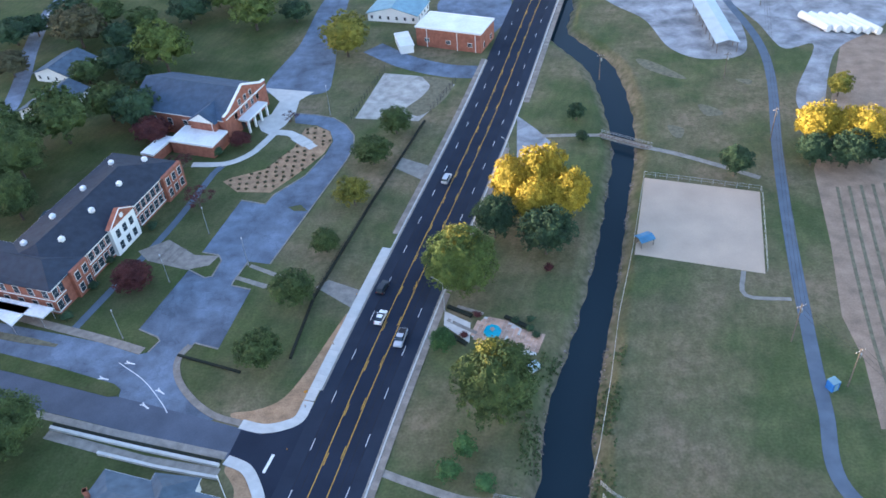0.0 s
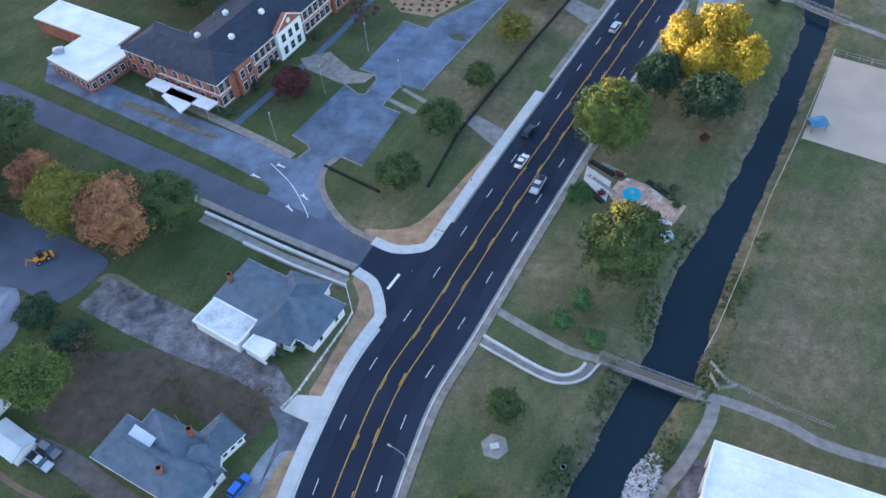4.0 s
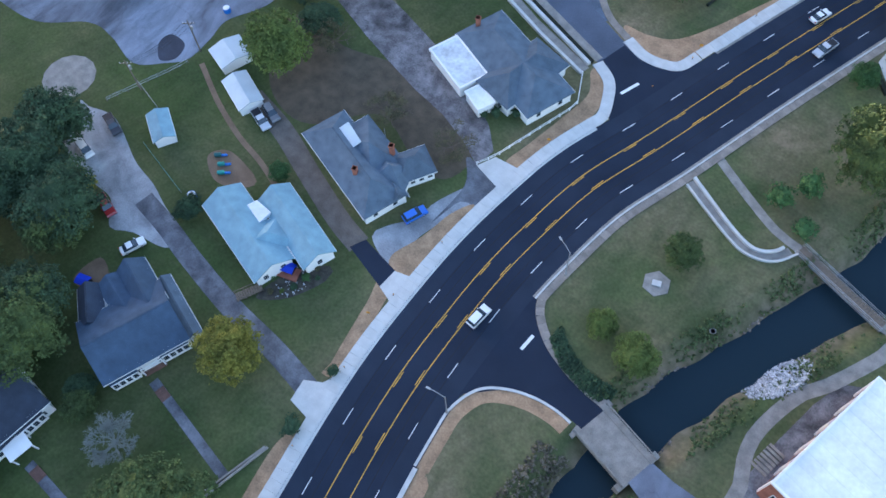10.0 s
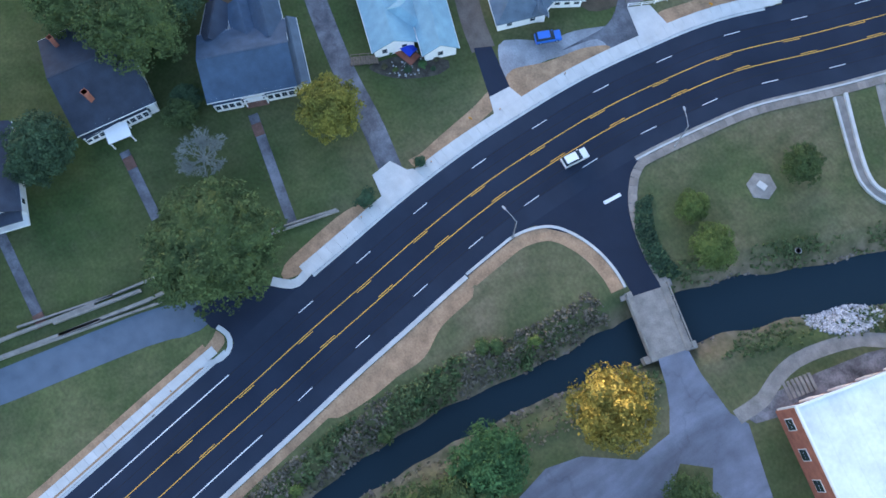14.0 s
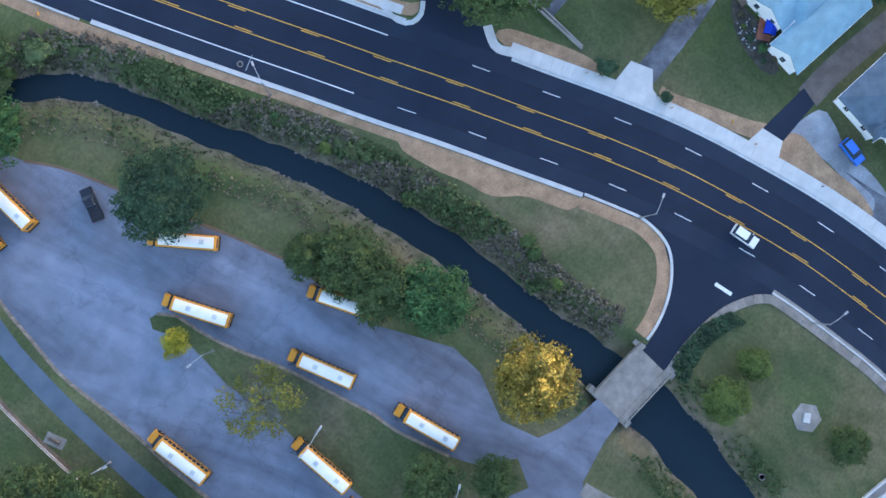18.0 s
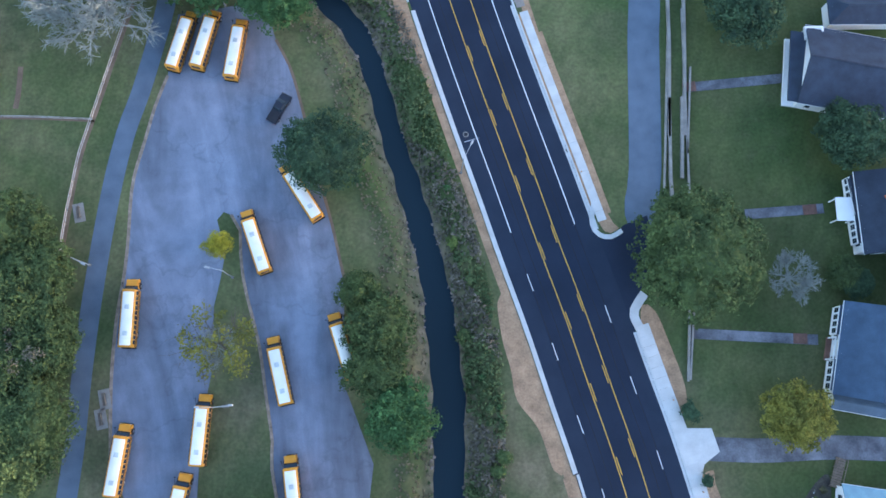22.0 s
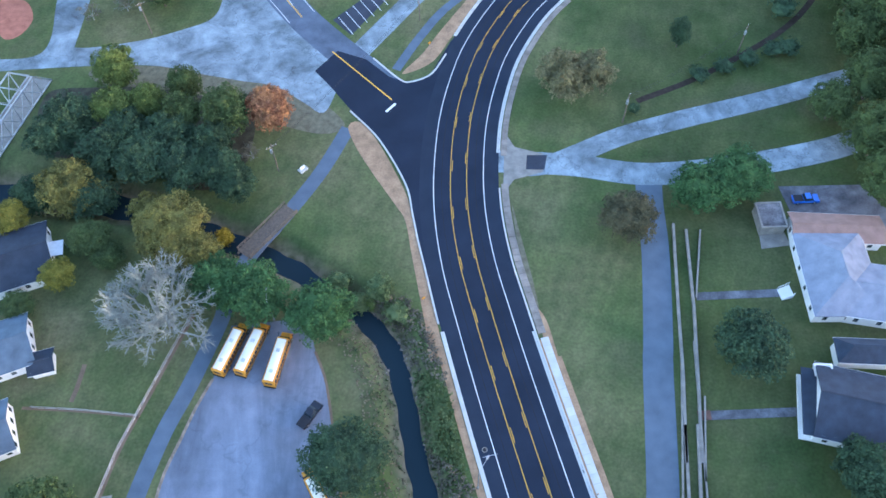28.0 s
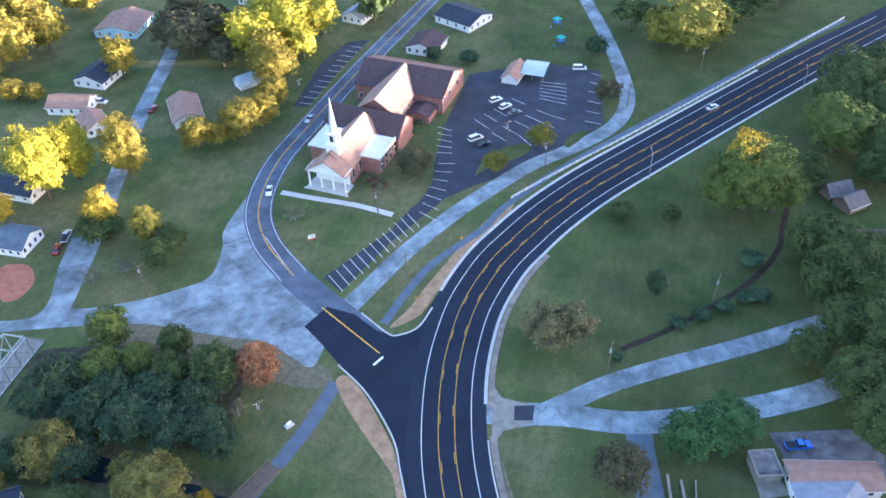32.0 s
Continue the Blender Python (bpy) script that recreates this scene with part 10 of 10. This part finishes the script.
# ---- rocks and bank growth along the creek ----
def rocks(name, places, sizes, material, label, seed):
    r = np.random.default_rng(seed)
    base = bmesh.new()
    bmesh.ops.create_icosphere(base, subdivisions=1, radius=1)
    bv = np.array([v.co[:] for v in base.verts])
    bf = [tuple(v.index for v in f.verts) for f in base.faces]
    base.free()
    V, F = [], []
    for p, s in zip(places, sizes):
        o = len(V)
        w = bv * r.uniform(0.65, 1.2, (len(bv), 1)) * np.array([s, s * r.uniform(0.6, 1.1), s * 0.6])
        a = r.uniform(0, 6.28)
        c, d = math.cos(a), math.sin(a)
        w = np.stack([w[:, 0] * c - w[:, 1] * d, w[:, 0] * d + w[:, 1] * c, w[:, 2]], 1) + np.array(p)
        V.extend(w.tolist())
        F.extend([tuple(o + i for i in f) for f in bf])
    me = bpy.data.meshes.new(name)
    me.from_pydata(V, [], F)
    me.materials.append(material)
    return tagged(new(name, me), label, "rocks", kind="stuff")


r = np.random.default_rng(11)
RP = (12.8, 62.1)
ru = [(a - b) / 2 for a, b in zip((15.7, 67.8), (9.7, 56.9))]
rv = [(a - b) / 2 for a, b in zip((10.5, 64.2), (15.5, 60.2))]
pts, sz = [], []
while len(pts) < 1500:
    a, d_ = r.uniform(0, 6.283), math.sqrt(r.uniform(0, 1))
    e, f = math.cos(a) * d_ * r.uniform(0.85, 1.08), math.sin(a) * d_ * r.uniform(0.85, 1.08)
    q = (RP[0] + ru[0] * e + rv[0] * f, RP[1] + ru[1] * e + rv[1] * f)
    pts.append((q[0], q[1], float(ground_z(np.array(q[0]), np.array(q[1]))) + 0.25 * (1 - d_) + 0.05))
    sz.append(r.uniform(0.12, 0.3))
rocks("rock_pile", pts, sz, M_ROCK, "pile of pale broken riprap stone by the creek", 3)

cand = np.stack([r.uniform(-32, 60, 90000), r.uniform(-75, 200, 90000)], 1)
dd = creek_depth(cand[:, 0], cand[:, 1])
sel = cand[(dd > -0.35) & (dd < 0.75)]
sel = sel[(np.sin(sel[:, 0] * 0.21 + sel[:, 1] * 0.17) + np.sin(sel[:, 1] * 0.39)) > 0.1][:2000]
zz = ground_z(sel[:, 0], sel[:, 1])
rocks("bank_rocks", [(x, y, z) for (x, y), z in zip(sel, zz)], r.uniform(0.1, 0.38, len(sel)), M_BANK, "brown stones and debris along the water's edge", 4)


def bank_growth(name, sel, size, leaves, label, seed, hmax):
    r = np.random.default_rng(seed)
    zz = ground_z(sel[:, 0], sel[:, 1])
    V, F = [], []
    for (x, y), z in zip(sel, zz):
        h = r.uniform(0.2, hmax)
        k = 7
        for i in range(k):
            d_ = r.normal(size=3)
            d_ /= np.linalg.norm(d_)
            p = np.array([x, y, z + h * 0.5]) + d_ * np.array([0.5, 0.5, 0.5]) * h
            nrm = d_ + np.array([0, 0, 0.6]) + r.normal(scale=0.4, size=3)
            nrm /= np.linalg.norm(nrm)
            u = np.cross(nrm, r.normal(size=3))
            u /= np.linalg.norm(u)
            v = np.cross(nrm, u)
            s = size * r.uniform(0.6, 1.4)
            b = len(V)
            V.extend([(p - u * s).tolist(), (p - v * s * 0.5).tolist(), (p + u * s).tolist(), (p + v * s * 0.5).tolist()])
            F.append((b, b + 1, b + 2, b + 3))
    me = bpy.data.meshes.new(name)
    me.from_pydata(V, [], F)
    me.materials.append(leaves)
    return tagged(new(name, me), label, "bank plants", kind="stuff")


band1 = cand[(dd > 0.3) & (dd < 4.6) & (cand[:, 1] < 120)]
keep = r.uniform(0, 1, len(band1)) < 0.5 + 0.5 * np.sin(band1[:, 0] * 0.31 + band1[:, 1] * 0.23)
bridge_clear = np.abs(band1[:, 1] - 36.3) > 5
# the lot side of the creek south of the bridge is mostly dry
lot_bank = np.array([creek_xy[np.argmin(((creek_xy - p) ** 2).sum(1))][0] <= p[0] for p in band1]) & (band1[:, 1] < 30)
keep = keep & ~(lot_bank & (r.uniform(0, 1, len(band1)) < 0.8))
bank_growth("bank_weeds", band1[keep & bridge_clear][:7000], 0.24, F_WEED, "rough green weeds on the creek banks", 21, 0.8)
band2 = cand[(dd > 0.4) & (dd < 6.3) & (cand[:, 1] < 30) & (cand[:, 1] > -75)]
side = np.array([1 if creek_xy[np.argmin(((creek_xy - p) ** 2).sum(1))][0] > p[0] else 0 for p in band2]) == 1
roadside, lotside = band2[side], band2[~side]
green_part = np.sin(roadside[:, 0] * 0.37 + roadside[:, 1] * 0.29) + np.sin(roadside[:, 1] * 0.13 + 2) > 0.1
bank_growth("bank_thicket", roadside[green_part][:2300], 0.28, F_WEED, "green brambles on the road side of the creek", 22, 1.4)
bank_growth("bank_brush", roadside[~green_part][:1900], 0.26, F_BRUSH, "dry grey-brown brush on the road side of the creek", 25, 1.1)
bank_growth("dry_bank_grass", lotside[:1500], 0.2, foliage("dry_bank_leaves", (0.16, 0.14, 0.085), (0.23, 0.19, 0.12)), "dry brown growth on the lot side of the creek", 23, 0.3)
for k, (x, y) in enumerate(roadside[::190][:26]):
    tree((float(x), float(y)), 0.8 + 0.28 * (k % 4), 1.0 + 0.35 * (k % 4), "bush", (F_MID, F_WEED, F_SPRING, F_GREEN)[k % 4], "green bush on the creek bank", group="bank bushes")
hedge = np.stack([r.uniform(0, 1, 1300), r.uniform(-1, 1, 1300)], 1)
hl = smooth_line([(-20.1, 46.3), (-16.4, 43.7), (-11.7, 42.3), (-6.4, 42.5)], 0.5)
hp = np.array([(hl[int(u * (len(hl) - 1))][0], hl[int(u * (len(hl) - 1))][1] + v * 1.6) for u, v in hedge])
bank_growth("ground_cover", hp, 0.22, F_DARK, "dark ground cover at the park corner", 24, 0.7)

# white awning beside the cottage by the woods
aw = thing("patio_awning", pose(67.2, -90.1, 0, 0, 0, 8), "white metal patio awning on thin posts", "awning")
part("awning_roof", boxm(-2.2, 2.2, -1.8, 1.8, 2.7, 2.85, bevel=0.03), M_MEMB, aw)
for k in (-1, 1):
    for j in (-1, 1):
        part("post", rodm((k * 2.0, j * 1.6, 0), (k * 2.0, j * 1.6, 2.7), 0.05, seg=6), M_STEEL, aw)

# back yard tracks, fences, beds
street("yard_track", [(-110.2, 51.5), (-100.5, 46.6), (-91.5, 43.2), (-84.0, 41.4), (-76.9, 38.8)], 1.1, 0.024, M_DIRT, "worn dirt track beside a back yard", "path", 1.0)
fence([(-118.7, 33.6), (-115.8, 41.0), (-113.5, 46.7), (-112.2, 51.3)], 1.2, 2.2, M_WOOD, M_STEEL, "old wire fence behind a back yard", 2, 0.06)
fence([(-116.9, 40.4), (-109.1, 38.4)], 1.0, 2.0, M_STEEL, M_STEEL, "short mesh fence beside a shed", 2, 0.04)
for q, r_, lf in (((-65.7, 25.2), 0.7, F_MID), ((-61.2, 26.0), 0.9, F_DARK), ((-60.2, 31.2), 0.7, F_BROWN), ((-60.7, 28.6), 1.0, F_MID), ((-63.9, 22.9), 0.8, F_BROWN), ((-62.4, 24.2), 0.6, F_SPRING), ((-59.0, 29.8), 0.6, F_DARK)):
    tree(q, r_, r_ * 1.2, "bush", lf, "small shrub in a front bed", group="front bed shrubs")
bed_rng = np.random.default_rng(8)
pts = [(float(-61.8 + bed_rng.normal() * 0.9), float(26.6 + bed_rng.normal() * 1.7), 0.05) for k in range(60)]
rocks("bed_stones", pts, [float(v) for v in bed_rng.uniform(0.08, 0.25, 60)], M_ROCK, "loose edging stones in a front bed", 9)
t = thing("wooden_ramp", pose(-66.8, 20.6, 0, 0, 0, 63), "dark weathered wooden ramp beside a house", "ramp")
for k in range(11):
    part("board", boxm(-2.4 + 0.44 * k, -2.4 + 0.44 * k + 0.38, -0.8, 0.8, 0.3, 0.38), M_WOOD, t)
for y in (-0.8, 0.8):
    part("rail", boxm(-2.4, 2.4, y - 0.05, y + 0.05, 1.1, 1.2), M_WOOD, t)
    for k in range(4):
        part("post", boxm(-2.35 + 1.55 * k, -2.25 + 1.55 * k, y - 0.05, y + 0.05, 0, 1.1), M_WOOD, t)

# small yellow road-work markers standing in the straw
for q in ((-42.9, 77.3), (-31.3, 113.6), (-47.5, 30.0), (-25.8, -165.8), (-12.1, -144.0), (-6.8, -74.2)):
    t = thing("marker_sign", pose(q[0], q[1], 0, 0, 0, 25), "small yellow marker sign on a short post", "sign", "marker signs")
    part("post", rodm((0, 0, -0.1), (0, 0, 0.9), 0.03, seg=6), M_STEEL, t)
    part("board", boxm(-0.32, 0.32, -0.02, 0.02, 0.55, 1.15, bevel=0.01), M_BUSY, t, "yellow board")
